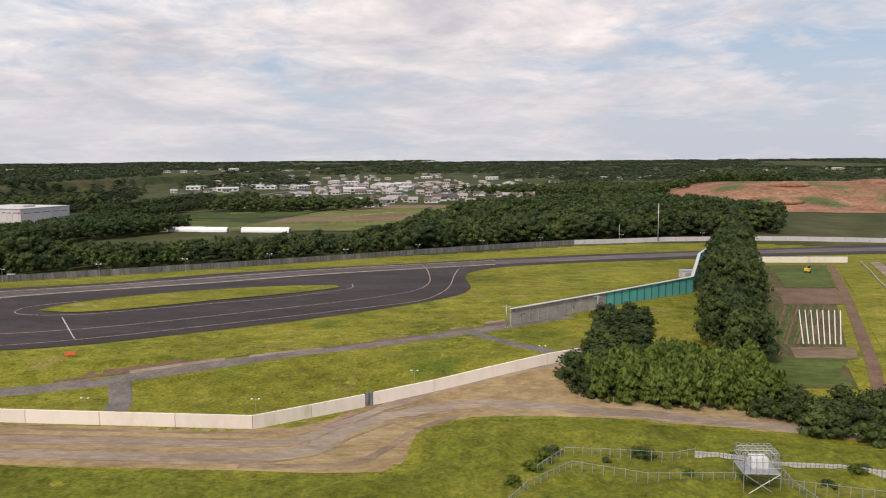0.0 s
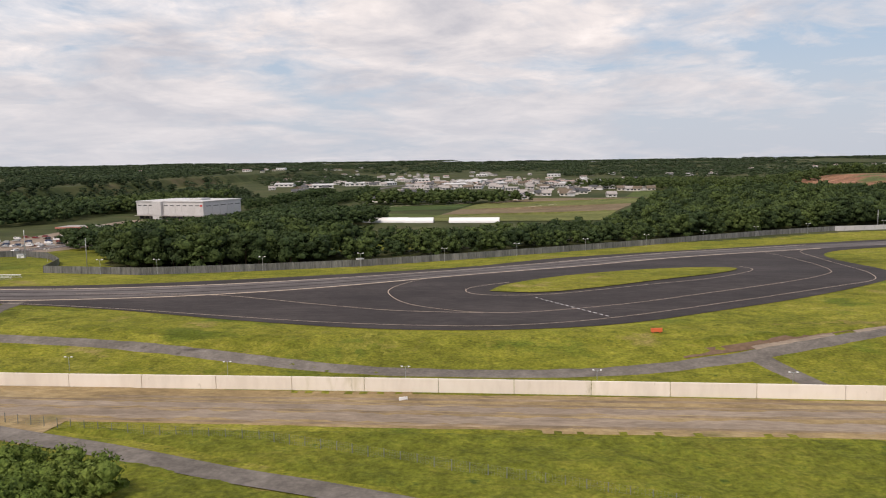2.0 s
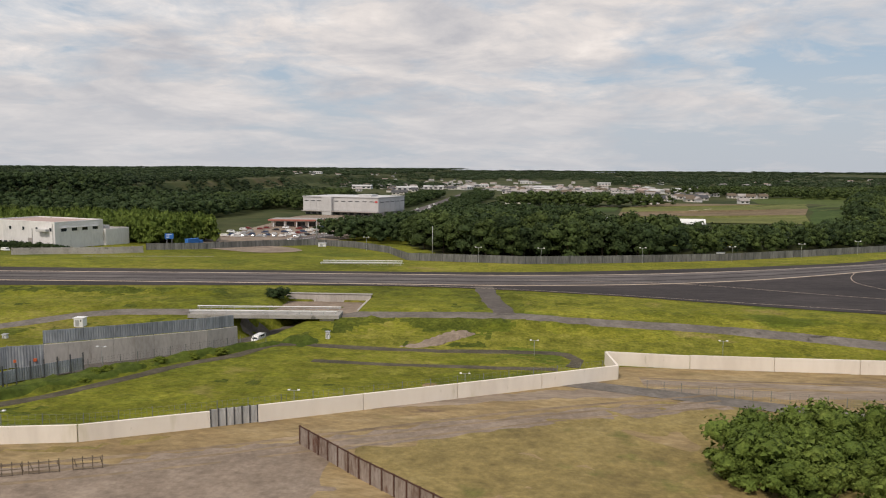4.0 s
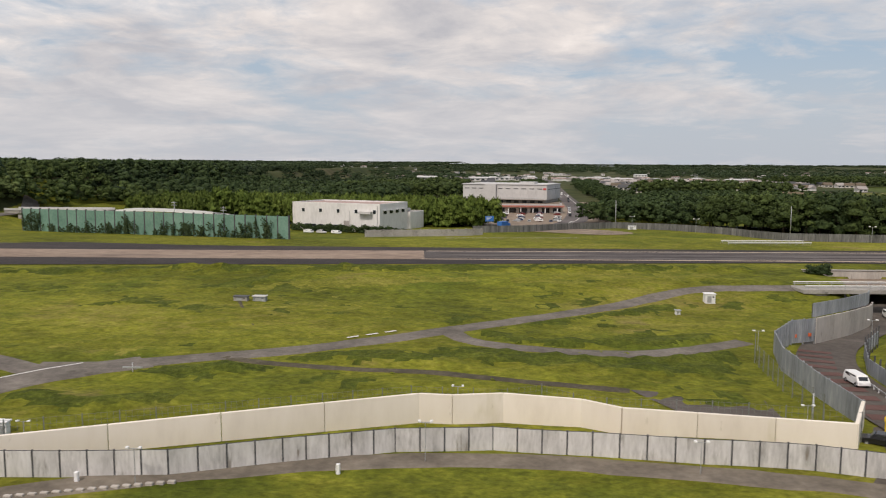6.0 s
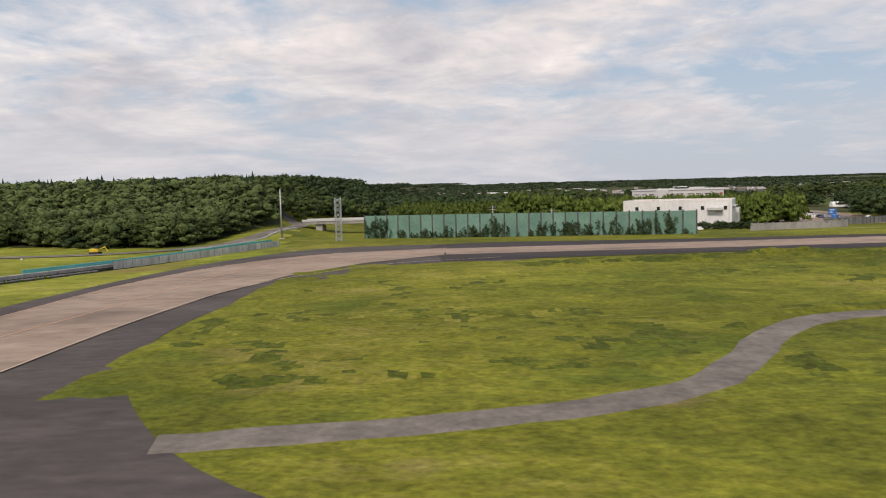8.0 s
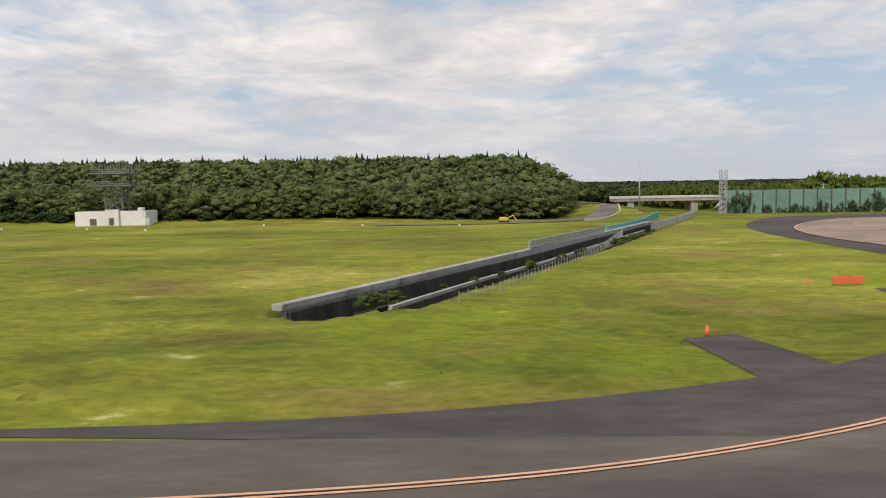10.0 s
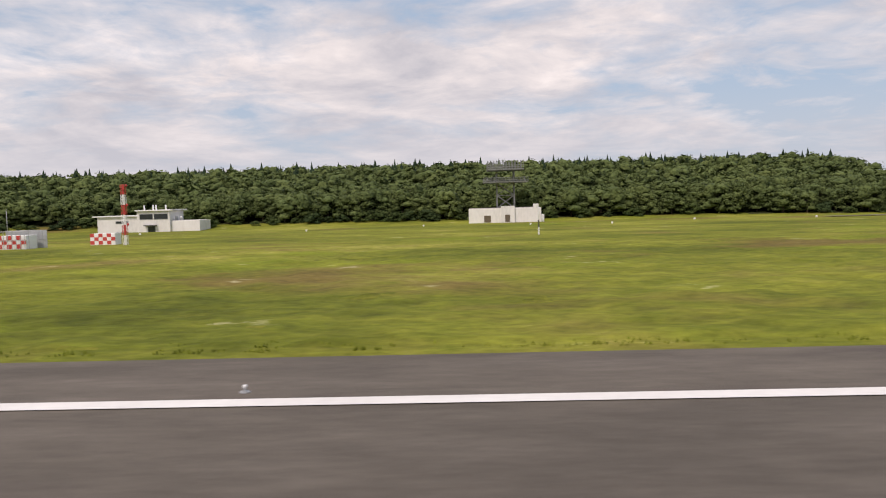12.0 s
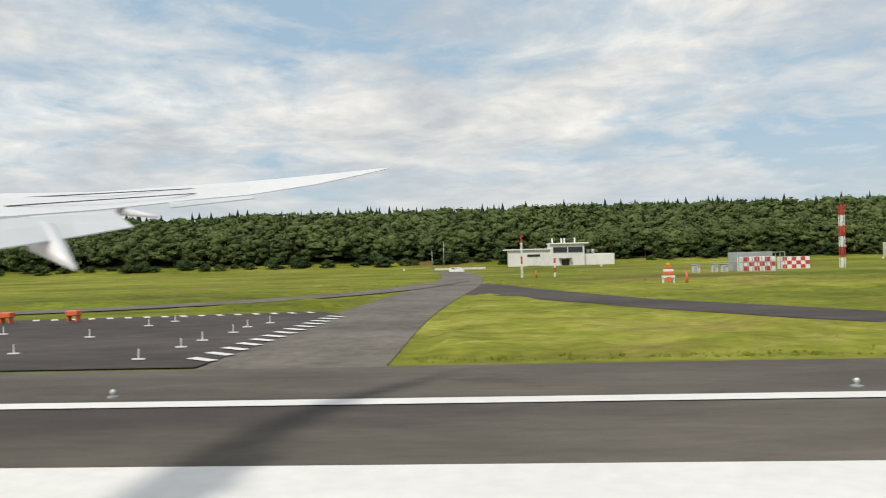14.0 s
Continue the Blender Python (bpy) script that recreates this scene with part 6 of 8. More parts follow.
for x, y, m_ in ((-206.7, 45.8, YELLOW), (-206.9, 41.9, BROWNDOOR)):
    pl = thing("traffic_mirror", ("weathered yellow marker figure on a short pole" if m_ is YELLOW else "rusty round sign on a short pole"), "sign", Matrix.Translation((x, y, gz(x, y))))
    rods("post", m_ if m_ is YELLOW else GALV, pl, [((0, 0, 0), (0, 0, 0.9))], 0.05)
    bm = bmesh.new()
    bmesh.ops.create_uvsphere(bm, u_segments=12, v_segments=8, radius=0.17, matrix=Matrix.Translation((0, 0, 0.85 if m_ is YELLOW else 0.45)) @ Matrix.Diagonal((0.7, 0.4, 1.3, 1) if m_ is YELLOW else (1.5, 0.3, 1.5, 1)))
    part("mirror", bm, m_, pl, smooth=True)
for x, y in ((-199, 43.6), (-203.8, 38.6), (-238.3, 38.1), (-250.9, 35.6), (-198, 39.6)):
    pt = thing("marker_post", "short white concrete marker post", "post", Matrix.Translation((x, y, gz(x, y))))
    bm = bmesh.new()
    box_bm(bm, -0.1, 0.1, -0.1, 0.1, -0.1, 0.55, 0.03)
    part("shaft", bm, PLAINWHITE, pt)
barrier = thing("block_row", "row of small white concrete blocks edging the road", "kerb")
bm = bmesh.new()
box_bm(bm, -0.19, 0.19, -0.1, 0.1, -0.05, 0.16, 0.03)
block0 = part("block", bm, PALECONC, barrier)
for k in range(18):
    x, y = -254.6 + k * 0.49, 33.0 + k * 0.176
    m = Matrix.Translation((x, y, gz(x, y)))
    if k:
        share(block0, barrier, m)
    else:
        block0.matrix_basis = m
for k, (x, y) in enumerate(((-185.4, 45.4), (-183.4, 46.2), (-181, 47.2))):
    rack = thing("steel_rack", "rusty steel barrier rack standing in the yard", "rack", Matrix.Translation((x, y, gz(x, y))) @ Matrix.Rotation(radians(20), 4, "Z"), "barrier racks")
    rods("frame", BROWNDOOR, rack, [((-0.9, 0, z), (0.9, 0, z)) for z in (0.15, 0.5, 0.85)] + [((x2, 0, 0), (x2, 0, 1.0)) for x2 in (-0.9, -0.3, 0.3, 0.9)], 0.03, 4)
    rods("stay", BROWNDOOR, rack, [((-0.8, 0, 0.8), (-0.8, 0.7, 0)), ((0.8, 0, 0.8), (0.8, 0.7, 0))], 0.03, 4)


ribbon("perimeter_track", [(-150, 74), (-136, 69.4), (-123.6, 65.2), (-110.6, 61.1), (-99, 56.8), (-87, 53), (-60, 43)], 2.7, ROADGREY, 0.09, "dark narrow track below the wire fence", "road")


# ---- vehicles ----
def vehicle(name, label, x, y, z, spin, paint, L=2.25, W=0.9, H=0.78, van=False, small=False):
    root = thing(name, label, "car", Matrix.Translation((x, y, z)) @ Matrix.Rotation(radians(spin), 4, "Z"))
    bm = bmesh.new()
    h = L / 2
    shape = [(-h, 0.16), (-h, 0.5), (-h * 0.9, H if van else 0.52), (-h * 0.55, H), (h * (0.6 if van else 0.2), H), (h * (0.85 if van else 0.5), 0.5), (h * 0.95, 0.42), (h, 0.3), (h, 0.16)]
    rings = [[bm.verts.new((px, s * W / 2 * (0.86 if pz > 0.55 else 1), pz)) for px, pz in shape] for s in (-1, 1)]
    bm.faces.new(rings[0])
    bm.faces.new(rings[1][::-1])
    for i in range(len(shape)):
        j = (i + 1) % len(shape)
        bm.faces.new((rings[0][j], rings[0][i], rings[1][i], rings[1][j]))
    bmesh.ops.recalc_face_normals(bm, faces=bm.faces)
    bmesh.ops.bevel(bm, geom=list(bm.edges), offset=0.03, segments=1, affect="EDGES")
    part("body", bm, paint, root)
    for s in (-1, 1):
        box("side_window", GLASS, root, -h * 0.75, h * (0.5 if van else 0.22), s * W * 0.45 - 0.012, s * W * 0.45 + 0.012, 0.53, H * 0.92)
    bm = bmesh.new()
    box_bm(bm, -0.02, 0.02, -W * 0.36, W * 0.36, -0.16, 0.13)
    ws = part("windscreen", bm, GLASS, root)
    ws.matrix_basis = pose(h * (0.76 if van else 0.38), 0, 0.64, 0, -38, 0)
    bm = bmesh.new()
    box_bm(bm, -0.02, 0.02, -W * 0.34, W * 0.34, -0.1, 0.12)
    rw = part("rear_window", bm, GLASS, root)
    rw.matrix_basis = pose(-h * 0.88, 0, 0.62, 0, 14 if van else 30, 0)
    if not small:
        for sx in (-0.62, 0.62):
            for sy in (-1, 1):
                bm = bmesh.new()
                rod_bm(bm, (sx * h, sy * W * 0.40, 0.17), (sx * h, sy * W * 0.51, 0.17), 0.17, 12)
                w_ = part("wheel", bm, RUBBER, root)
                bm = bmesh.new()
                rod_bm(bm, (sx * h, sy * W * 0.505, 0.17), (sx * h, sy * W * 0.52, 0.17), 0.09, 10)
                part("rim", bm, GALV, w_)
        for sy in (-1, 1):
            box("headlight", PLAINWHITE, root, h - 0.02, h + 0.012, sy * W * 0.36 - 0.09, sy * W * 0.36 + 0.09, 0.32, 0.42)
            box("tail_light", RED, root, -h - 0.012, -h + 0.02, sy * W * 0.4 - 0.06, sy * W * 0.4 + 0.06, 0.36, 0.52)
    return root


def rz(x, y):
    return float(road_height(near_line(x, y, ROAD_AXIS)[1])) + 0.05


vehicle("white_wagon", "white estate car driving on the access road", -203.4, 56.4, rz(-203.4, 56.4), -88, PLAINWHITE, H=0.86, van=True)
vehicle("white_van", "white van coming out of the underpass", -183.4, 90.8, rz(-183.4, 90.8), -100, PLAINWHITE, H=0.95, van=True)
vehicle("black_car", "black saloon car parked beside the wall", -207.9, 43.9, -2.1, 150, BLACK)


# ---- buildings ----
def windows_on(parent, spots, wall, w, h, axis="y"):
    """Framed panes let on to a wall plane; spots: position along it and height of the sill."""
    for a, z in spots:
        frame_ = box("window", PLAINWHITE, parent, a - w / 2 - 0.06, a + w / 2 + 0.06, wall - 0.05, wall + 0.02, z - 0.06, z + h + 0.06)
        box("pane", GLASS, frame_, a - w / 2, a + w / 2, wall - 0.07, wall - 0.04, z, z + h)


def white_works():
    a = Vector((-274.1, 172.3, 0))
    b = Vector((-253.0, 163.9, 0))
    L, turn = (b - a).length, math.atan2(b.y - a.y, b.x - a.x)
    root = thing("works_building", "white two-storey works building with a flat pinkish roof", "building", Matrix.Translation((a.x, a.y, -0.9)) @ Matrix.Rotation(turn, 4, "Z"))
    box("wall", WHITE, root, 0, L, 0, 13, -0.3, 5.9, 0.05)
    box("roof", ROOFPINK, root, 0.25, L - 0.25, 0.25, 12.75, 5.9, 5.98)
    for y0, y1, x0, x1 in ((0, 0.25, 0, L), (12.75, 13, 0, L), (0.25, 12.75, 0, 0.25), (0.25, 12.75, L - 0.25, L)):
        box("parapet", WHITE, root, x0, x1, y0, y1, 5.9, 6.25, 0.03)
    windows_on(root, [(3 + 4.6 * k, 4.1) for k in range(5)], 0, 0.7, 0.8)
    windows_on(root, [(2 + 1.9 * k, 0.9) for k in range(7)], 0, 1.2, 0.55)
    box("canopy", WHGREY, root, L * 0.78, L * 0.92, -1.0, 0, 4.0, 4.6, 0.05)
    box("door", ROOFGREY, root, L * 0.60, L * 0.66, -0.06, 0, -0.2, 2.4)
    box("annexe", WHITE, root, L - 6, L + 0.7, 13, 20, -0.3, 3.9, 0.05)
    box("annexe_roof", ROOFGREY, root, L - 5.8, L + 0.5, 13.2, 19.8, 3.9, 3.98)
    for k in range(3):
        box("roof_unit", WHGREY, root, L - 3.9 + 1.4 * k, L - 3.0 + 1.4 * k, 13.6, 15, 3.98, 4.7, 0.05)
    for k in range(4):
        box("side_window", GLASS, root, L, L + 0.05, 1.6 + 2.8 * k, 3.0 + 2.8 * k, 4.0, 4.7)
        box("awning", WHGREY, root, L, L + 0.6, 1.4 + 2.8 * k, 3.2 + 2.8 * k, 4.75, 4.85)
    for px, top in ((L - 0.6, 5.8), (L * 0.67, 4.6)):
        rods("down_pipe", WHGREY, root, [((px, -0.1, 0), (px, -0.1, top))], 0.07)
    return root


white_works()


def warehouse():
    a, b = Vector((-239.4, 329, 0)), Vector((-204.6, 318, 0))
    L, turn = (b - a).length, math.atan2(b.y - a.y, b.x - a.x)
    root = thing("warehouse", "large pale grey clad warehouse with loading bays", "warehouse", Matrix.Translation((a.x, a.y, -2.6)) @ Matrix.Rotation(turn, 4, "Z"))
    box("wall", WHGREY, root, 0, L, 0, 26, 2.0, 8.2, 0.05)
    box("base", CONCRETE, root, 0.6, L - 0.6, 0.8, 25.5, -0.3, 2.0)
    box("roof", WHGREY, root, -0.3, L + 0.3, -0.3, 26.3, 8.2, 8.5, 0.04)
    box("stair_tower", WHGREY, root, L * 0.28, L * 0.41, -1.6, 0, -0.3, 8.35, 0.05)
    box("plant_room", WHGREY, root, L * 0.62, L * 0.8, 8, 14, 8.5, 9.3, 0.05)
    for k in range(9):
        x0 = L * (0.02 + 0.085 * k) if k < 3 else L * (0.42 + 0.093 * (k - 3))
        box("cladding_panel", WHGREY, root, x0, x0 + L * 0.078, -0.12, 0, 2.6, 7.0)
        box("vent_strip", POSTDARK, root, x0 + 0.2, x0 + L * 0.06, -0.16, -0.12, 6.4, 6.75)
        box("dock_door", POSTDARK, root, x0 + 0.3, x0 + L * 0.062, 0.7, 0.8, 0.1, 1.7)
    box("canopy", ROOFGREY, root, 0, L, -1.6, 0, 2.0, 2.3, 0.03)
    for k in range(5):
        box("side_panel", WHGREY, root, L, L + 0.1, 1.2 + 5 * k, 5.6 + 5 * k, 2.4, 7.4)
        box("side_vent", POSTDARK, root, L + 0.1, L + 0.14, 1.6 + 5 * k, 5.0 + 5 * k, 6.2, 6.5)
    box("logo_mark", RED, root, L * 0.955, L * 0.99, -0.16, -0.05, 6.2, 6.9)
    return root


warehouse()
sheet("car_park", [(-236, 190), (-226, 184), (-212, 182), (-200, 192), (-192, 240), (-188, 300), (-187, 330), (-206, 330), (-206, 318), (-236, 318), (-236, 262), (-234, 212)], GRAVEL, 0.06, "pale worn concrete car park and road", "car park", gap=5)
ribbon("road", [(-220, 180), (-211, 195), (-203, 230), (-196, 290), (-190, 400), (-176, 640), (-160, 900)], 7, GREYTAX, 0.1, "grey road running away from the airfield", "road", 5, across=3)
ribbon("road_line", [(-216, 186), (-208, 205), (-200.6, 240), (-194, 300), (-188, 410)], 0.2, LINEWHITE, 0.13, "white road line", "line", 5, across=1)
shop = thing("service_building", "low service building with a long red fascia", "building", Matrix.Translation((-231.5, 256, -2.2)))
box("wall", WARMWHITE, shop, 0, 27, 0, 6, 0, 2.2, 0.04)
box("canopy", material("faded_red_fascia", [(0.36, 0.13, 0.10), (0.46, 0.19, 0.15)], 0.6, 0.6), shop, -0.6, 27.4, -2.2, 6.2, 2.2, 2.75, 0.05)
box("roof", ROOFGREY, shop, 0, 27, -1.8, 6, 2.75, 2.85)
for k in range(7):
    box("column", PLAINWHITE, shop, 1 + 4 * k, 1.3 + 4 * k, -1.8, -1.5, 0, 2.2)
    box("shop_window", GLASS, shop, 1.6 + 3.7 * k, 4.2 + 3.7 * k, -0.05, 0, 0.3, 1.8)
CARBLUE, CARRED = material("dark_blue_car_paint", [(0.03, 0.045, 0.09), (0.04, 0.06, 0.11)], 1, 0.35), material("dark_red_car_paint", [(0.14, 0.025, 0.025), (0.18, 0.035, 0.03)], 1, 0.35)
paints = [PLAINWHITE, WHGREY, BLACK, WHITE, GALV, CARRED, CARBLUE]
car0 = [vehicle("parked_car", "parked car on the pale car park", -230 + 3 * k, 214, -2.0, 90, paints[k], small=True, van=k in (0, 3)) for k in range(7)]
rc = random.Random(12)
for row in range(6):
    for k in range(9):
        if rc.random() < 0.72:
            x, y = -238 + row * 5.6 + rc.uniform(-0.3, 0.3) + k * 0.4, 205 + k * 4.6 + row * 2
            copy_thing(car0[rc.choice((0, 0, 1, 3, 2, 4, 5, 6))], Matrix.Translation((x, y, gz(x, y) + 0.1)) @ Matrix.Rotation(radians(rc.choice((0, 180)) + rc.uniform(-4, 4)), 4, "Z"))
for k in range(16):
    u = k / 16
    x, y = -210 + 24 * u + rc.choice((-1.6, 1.6)), 196 + 230 * u
    copy_thing(car0[rc.choice((0, 1, 3, 2, 4))], Matrix.Translation((x, y, gz(x, y) + 0.12)) @ Matrix.Rotation(radians(84 + rc.choice((0, 180))), 4, "Z"))
for k, (x, y) in enumerate(((-268, 166.6), (-265, 165.4), (-261.6, 164.2))):
    copy_thing(car0[(0, 1, 0)[k]], Matrix.Translation((x, y - 5, gz(x, y - 5))) @ Matrix.Rotation(radians(-30), 4, "Z"))
lorry = thing("blue_lorry", "blue box lorry parked by the fence", "lorry", Matrix.Translation((-226, 176, gz(-226, 176))) @ Matrix.Rotation(radians(60), 4, "Z"))
box("cargo_box", BLUE, lorry, -2.2, 1.0, -0.6, 0.6, 0.4, 1.9, 0.04)
box("cab", BLUE, lorry, 1.1, 2.1, -0.58, 0.58, 0.3, 1.4, 0.08)
box("cab_window", GLASS, lorry, 2.08, 2.13, -0.5, 0.5, 0.8, 1.25)
for sx in (-1.6, 1.5):
    for sy in (-0.55, 0.55):
        bm = bmesh.new()
        rod_bm(bm, (sx, sy - 0.1, 0.25), (sx, sy + 0.1, 0.25), 0.25, 12)
        part("wheel", bm, RUBBER, lorry)
for k in range(26):
    u = k / 25
    bush(-273 + 26 * u + rc.uniform(-0.4, 0.4), 168.5 - 9.5 * u + rc.uniform(-0.3, 0.3), rc.uniform(1.2, 1.7), 2, "clipped dark hedge bush beside the works", "hedge bushes", 1.2)

# fields, greenhouses and the town behind the wood
fields = [([(-170, 300), (-110, 296), (-104, 330), (-160, 352)], 0), ([(-110, 296), (-40, 290), (-30, 322), (-104, 330)], 1), ([(-104, 330), (-30, 322), (-18, 350), (-98, 362)], 2), ([(-40, 290), (20, 300), (36, 352), (-18, 350)], 3),
          ([(-98, 362), (-18, 350), (0, 392), (-90, 404)], 1), ([(-18, 350), (36, 352), (60, 400), (0, 392)], 0), ([(-90, 404), (0, 392), (20, 440), (-60, 446)], 2), ([(0, 392), (60, 400), (90, 452), (20, 440)], 1),
          ([(-8, 446), (90, 452), (120, 540), (10, 520)], 0), ([(-160, 352), (-100, 364), (-92, 404), (-150, 396)], 3)]
for quad, k in fields:
    sheet("field", quad, CROPS[k], 0.10 + 0.01 * k, ("low green crop field", "pale green crop field", "brown tilled field", "dark green crop field")[k], "field", gap=14, smooth_outline=False)
for k in range(14):
    x, y = -150 + k * 11 + rc.uniform(-3, 3), 310 + rc.uniform(0, 90)
    ribbon("crop_strip", [(x, y), (x + rc.uniform(12, 26), y + rc.uniform(8, 16))], rc.uniform(1, 2.2), (CROPS[1], LINEPALE, CROPS[3])[k % 3], 0.16, "narrow strip of crops", "field", 6, across=1)


def greenhouse(x, y, L, spin):
    root = thing("greenhouse", "long white plastic tunnel greenhouse", "greenhouse", Matrix.Translation((x, y, gz(x, y) + 0.1)) @ Matrix.Rotation(radians(spin), 4, "Z"), "greenhouses")
    bm = bmesh.new()
    rows_ = [[bm.verts.new((xx, math.cos(a) * 1.7, math.sin(a) * 1.9)) for a in np.linspace(0, math.pi, 9)] for xx in (-L / 2, 0, L / 2)]
    for r0, r1 in zip(rows_, rows_[1:]):
        for i in range(8):
            bm.faces.new((r0[i], r0[i + 1], r1[i + 1], r1[i]))
    bm.faces.new(rows_[0][::-1])
    bm.faces.new(rows_[-1])
    part("cover", bm, PLAINWHITE, root, smooth=False)
    box("end_door", POSTDARK, root, L / 2, L / 2 + 0.05, -0.8, 0.8, 0, 1.3)
    return root


for x, y, L in ((-168, 294, 9), (-150, 296, 9), (-141, 293, 8), (-127, 294, 9), (-118, 293, 9), (-109, 291, 11), (-88, 289, 19)):
    greenhouse(x, y, L, -3)


def house(k):
    w, d, h = (5.4, 4.0, 1.7) if k < 3 else ((9, 5.5, 2.2) if k < 5 else (18, 9, 2.7))
    root = thing("house" if k < 3 else "shed_building", ("small house with a dark tiled roof", "small house with a grey roof", "small house with a pale roof", "low white works shed", "low grey works shed", "long white roofed hall")[k], "house" if k < 3 else "building", group="town buildings")
    wall = (WARMWHITE, WHITE, WARMWHITE, WHITE, WHGREY, WHITE)[k]
    roof = (POSTDARK, ROOFGREY, BROWNDOOR, ROOFPINK, ROOFGREY, WHGREY)[k]
    box("wall", wall, root, -w / 2, w / 2, -d / 2, d / 2, -0.5, h)
    bm = bmesh.new()
    rise = d * (0.42 if k < 3 else 0.12)
    a = [bm.verts.new((sx * (w / 2 + 0.4), y_, z_)) for sx in (-1, 1) for y_, z_ in ((-d / 2 - 0.4, h - 0.1), (0, h + rise), (d / 2 + 0.4, h - 0.1))]
    for f in ((0, 3, 4, 1), (1, 4, 5, 2), (0, 1, 2), (3, 5, 4), (0, 2, 5, 3)):
        bm.faces.new([a[i] for i in f])
    part("roof", bm, roof, root)
    n = 2 if k < 3 else 4
    for i in range(n):
        x0 = -w / 2 + (i + 0.5) * w / n
        box("window", GLASS, root, x0 - w / n * 0.28, x0 + w / n * 0.28, -d / 2 - 0.06, -d / 2, h * 0.3, h * 0.75)
    return root


kinds = [house(k) for k in range(6)]
for k, ob in enumerate(kinds):
    ob.matrix_basis = Matrix.Translation((-120 + 30 * k, 700 + 20 * k, gz(-120 + 30 * k, 700 + 20 * k)))
rt = random.Random(31)
for n in range(520):
    y = rt.choice((rt.uniform(430, 600), rt.uniform(480, 800), rt.uniform(560, 950), rt.uniform(800, 1500)))
    x = -42 + rt.choice((rt.uniform(-500, 180), rt.uniform(-420, 60))) / 1358 * y
    if any(inside(x, y, q) for q, _ in fields) or (-222 < x < -150 and y < 660) or noise.noise((x / 70, y / 70, 6.0)) < -0.2:
        continue
    k = rt.choice((0, 1, 2, 0, 1, 2, 0, 1, 2, 4)) if y < 620 else rt.choice((0, 1, 2, 0, 1, 3, 4, 1, 5, 3))
    copy_thing(kinds[k], Matrix.Translation((x, y, gz(x, y))) @ Matrix.Rotation(radians(rt.uniform(-25, 25) + rt.choice((0, 90, 0))), 4, "Z"))
for n in range(34):
    y = rt.uniform(1000, 1700)
    x = rt.uniform(-0.62, 0.62) * y - 150
    copy_thing(kinds[rt.choice((3, 4, 5))], Matrix.Translation((x, y, gz(x, y) + 1.5)) @ Matrix.Rotation(radians(rt.uniform(-20, 20)), 4, "Z"))
sheet("earth_heap", [(96, 420), (124, 386), (210, 372), (300, 392), (380, 430), (380, 560), (250, 590), (130, 560), (94, 490)], REDEARTH, 0.25, "bare red-brown earth heap", "earth", gap=8)
for x, y, s in ((150, 420, 9), (200, 400, 12), (170, 460, 8), (260, 430, 10), (230, 480, 12)):
    bm = bmesh.new()
    bmesh.ops.create_icosphere(bm, subdivisions=3, radius=1, matrix=Matrix.Diagonal((s * 1.6, s, 2.6, 1)))
    for v in bm.verts:
        v.co += Vector((1, 1, 0.5)) * 0.9 * noise.noise(v.co * 0.35)
    ob = part("earth_mound", bm, REDEARTH, smooth=True)
    ob.matrix_basis = Matrix.Translation((x, y, gz(x, y)))
    tagged(ob, "rounded mound of red-brown earth", "earth")

# vegetable plot east of the windbreak
sheet("vegetable_plot", [(30, 91), (42.6, 91), (47, 104), (80, 190), (63.8, 190), (43, 125), (36.8, 110)], PLOT, 0.07, "olive-brown vegetable plot in rows", "field", gap=3, smooth_outline=False)
sheet("crop_bed", [(31, 91.4), (42, 91.4), (45, 99.4), (34, 99.4)], CROPS[0], 0.095, "low green crop bed", "field", gap=2, smooth_outline=False)
sheet("crop_bed", [(57, 153.6), (66.6, 153.6), (79, 187.6), (65.6, 187.6)], CROPS[0], 0.095, "low green crop bed", "field", gap=3, smooth_outline=False)
for k in range(12):
    ribbon("crop_row", [(37.2 + 0.55 * k, 107), (48 + 0.72 * k, 133)], 0.16, (CROPS[3], CROPS[0], SOIL)[k % 3], 0.11, "narrow row of low crops", "field", 3, across=1, ragged=0.5)
sheet("tilled_plot", [(49.5, 134), (59.6, 134), (66, 152), (54, 152)], SOIL, 0.10, "dark brown tilled plot", "field", gap=3, smooth_outline=False)
sheet("tilled_plot", [(38.5, 99.5), (46.4, 99.5), (48.6, 105.4), (40, 105.4)], CROPS[2], 0.10, "bare tan strip of the plot", "field", gap=3, smooth_outline=False)
for k in range(8):
    ribbon("mulch_row", [(42.4 + 0.72 * k, 107), (50.2 + 0.95 * k, 129)], 0.15, WARMWHITE, 0.13, "white plastic mulch row", "field", 4, across=1)
ribbon("earth_path", [(44.5, 90), (62, 138), (81, 190)], 1.6, SOIL, 0.09, "reddish-brown earth path along the plot", "path")
sheet("grass_verge", [(46, 90), (82.5, 190), (92, 194), (66, 125), (54, 96)], GRASS, 0.085, "bright green grass verge", "grass", gap=3, smooth_outline=False)
run("ditch_wall", "grey concrete edged drainage ditch", "ditch", [(55, 99), (67, 128), (91, 197)], 0.5, 4.2, CONCSLAB)
ribbon("farm_road", [(60, 100), (70, 126), (95, 198)], 2.6, GRAVEL, 0.09, "grey farm road", "road")

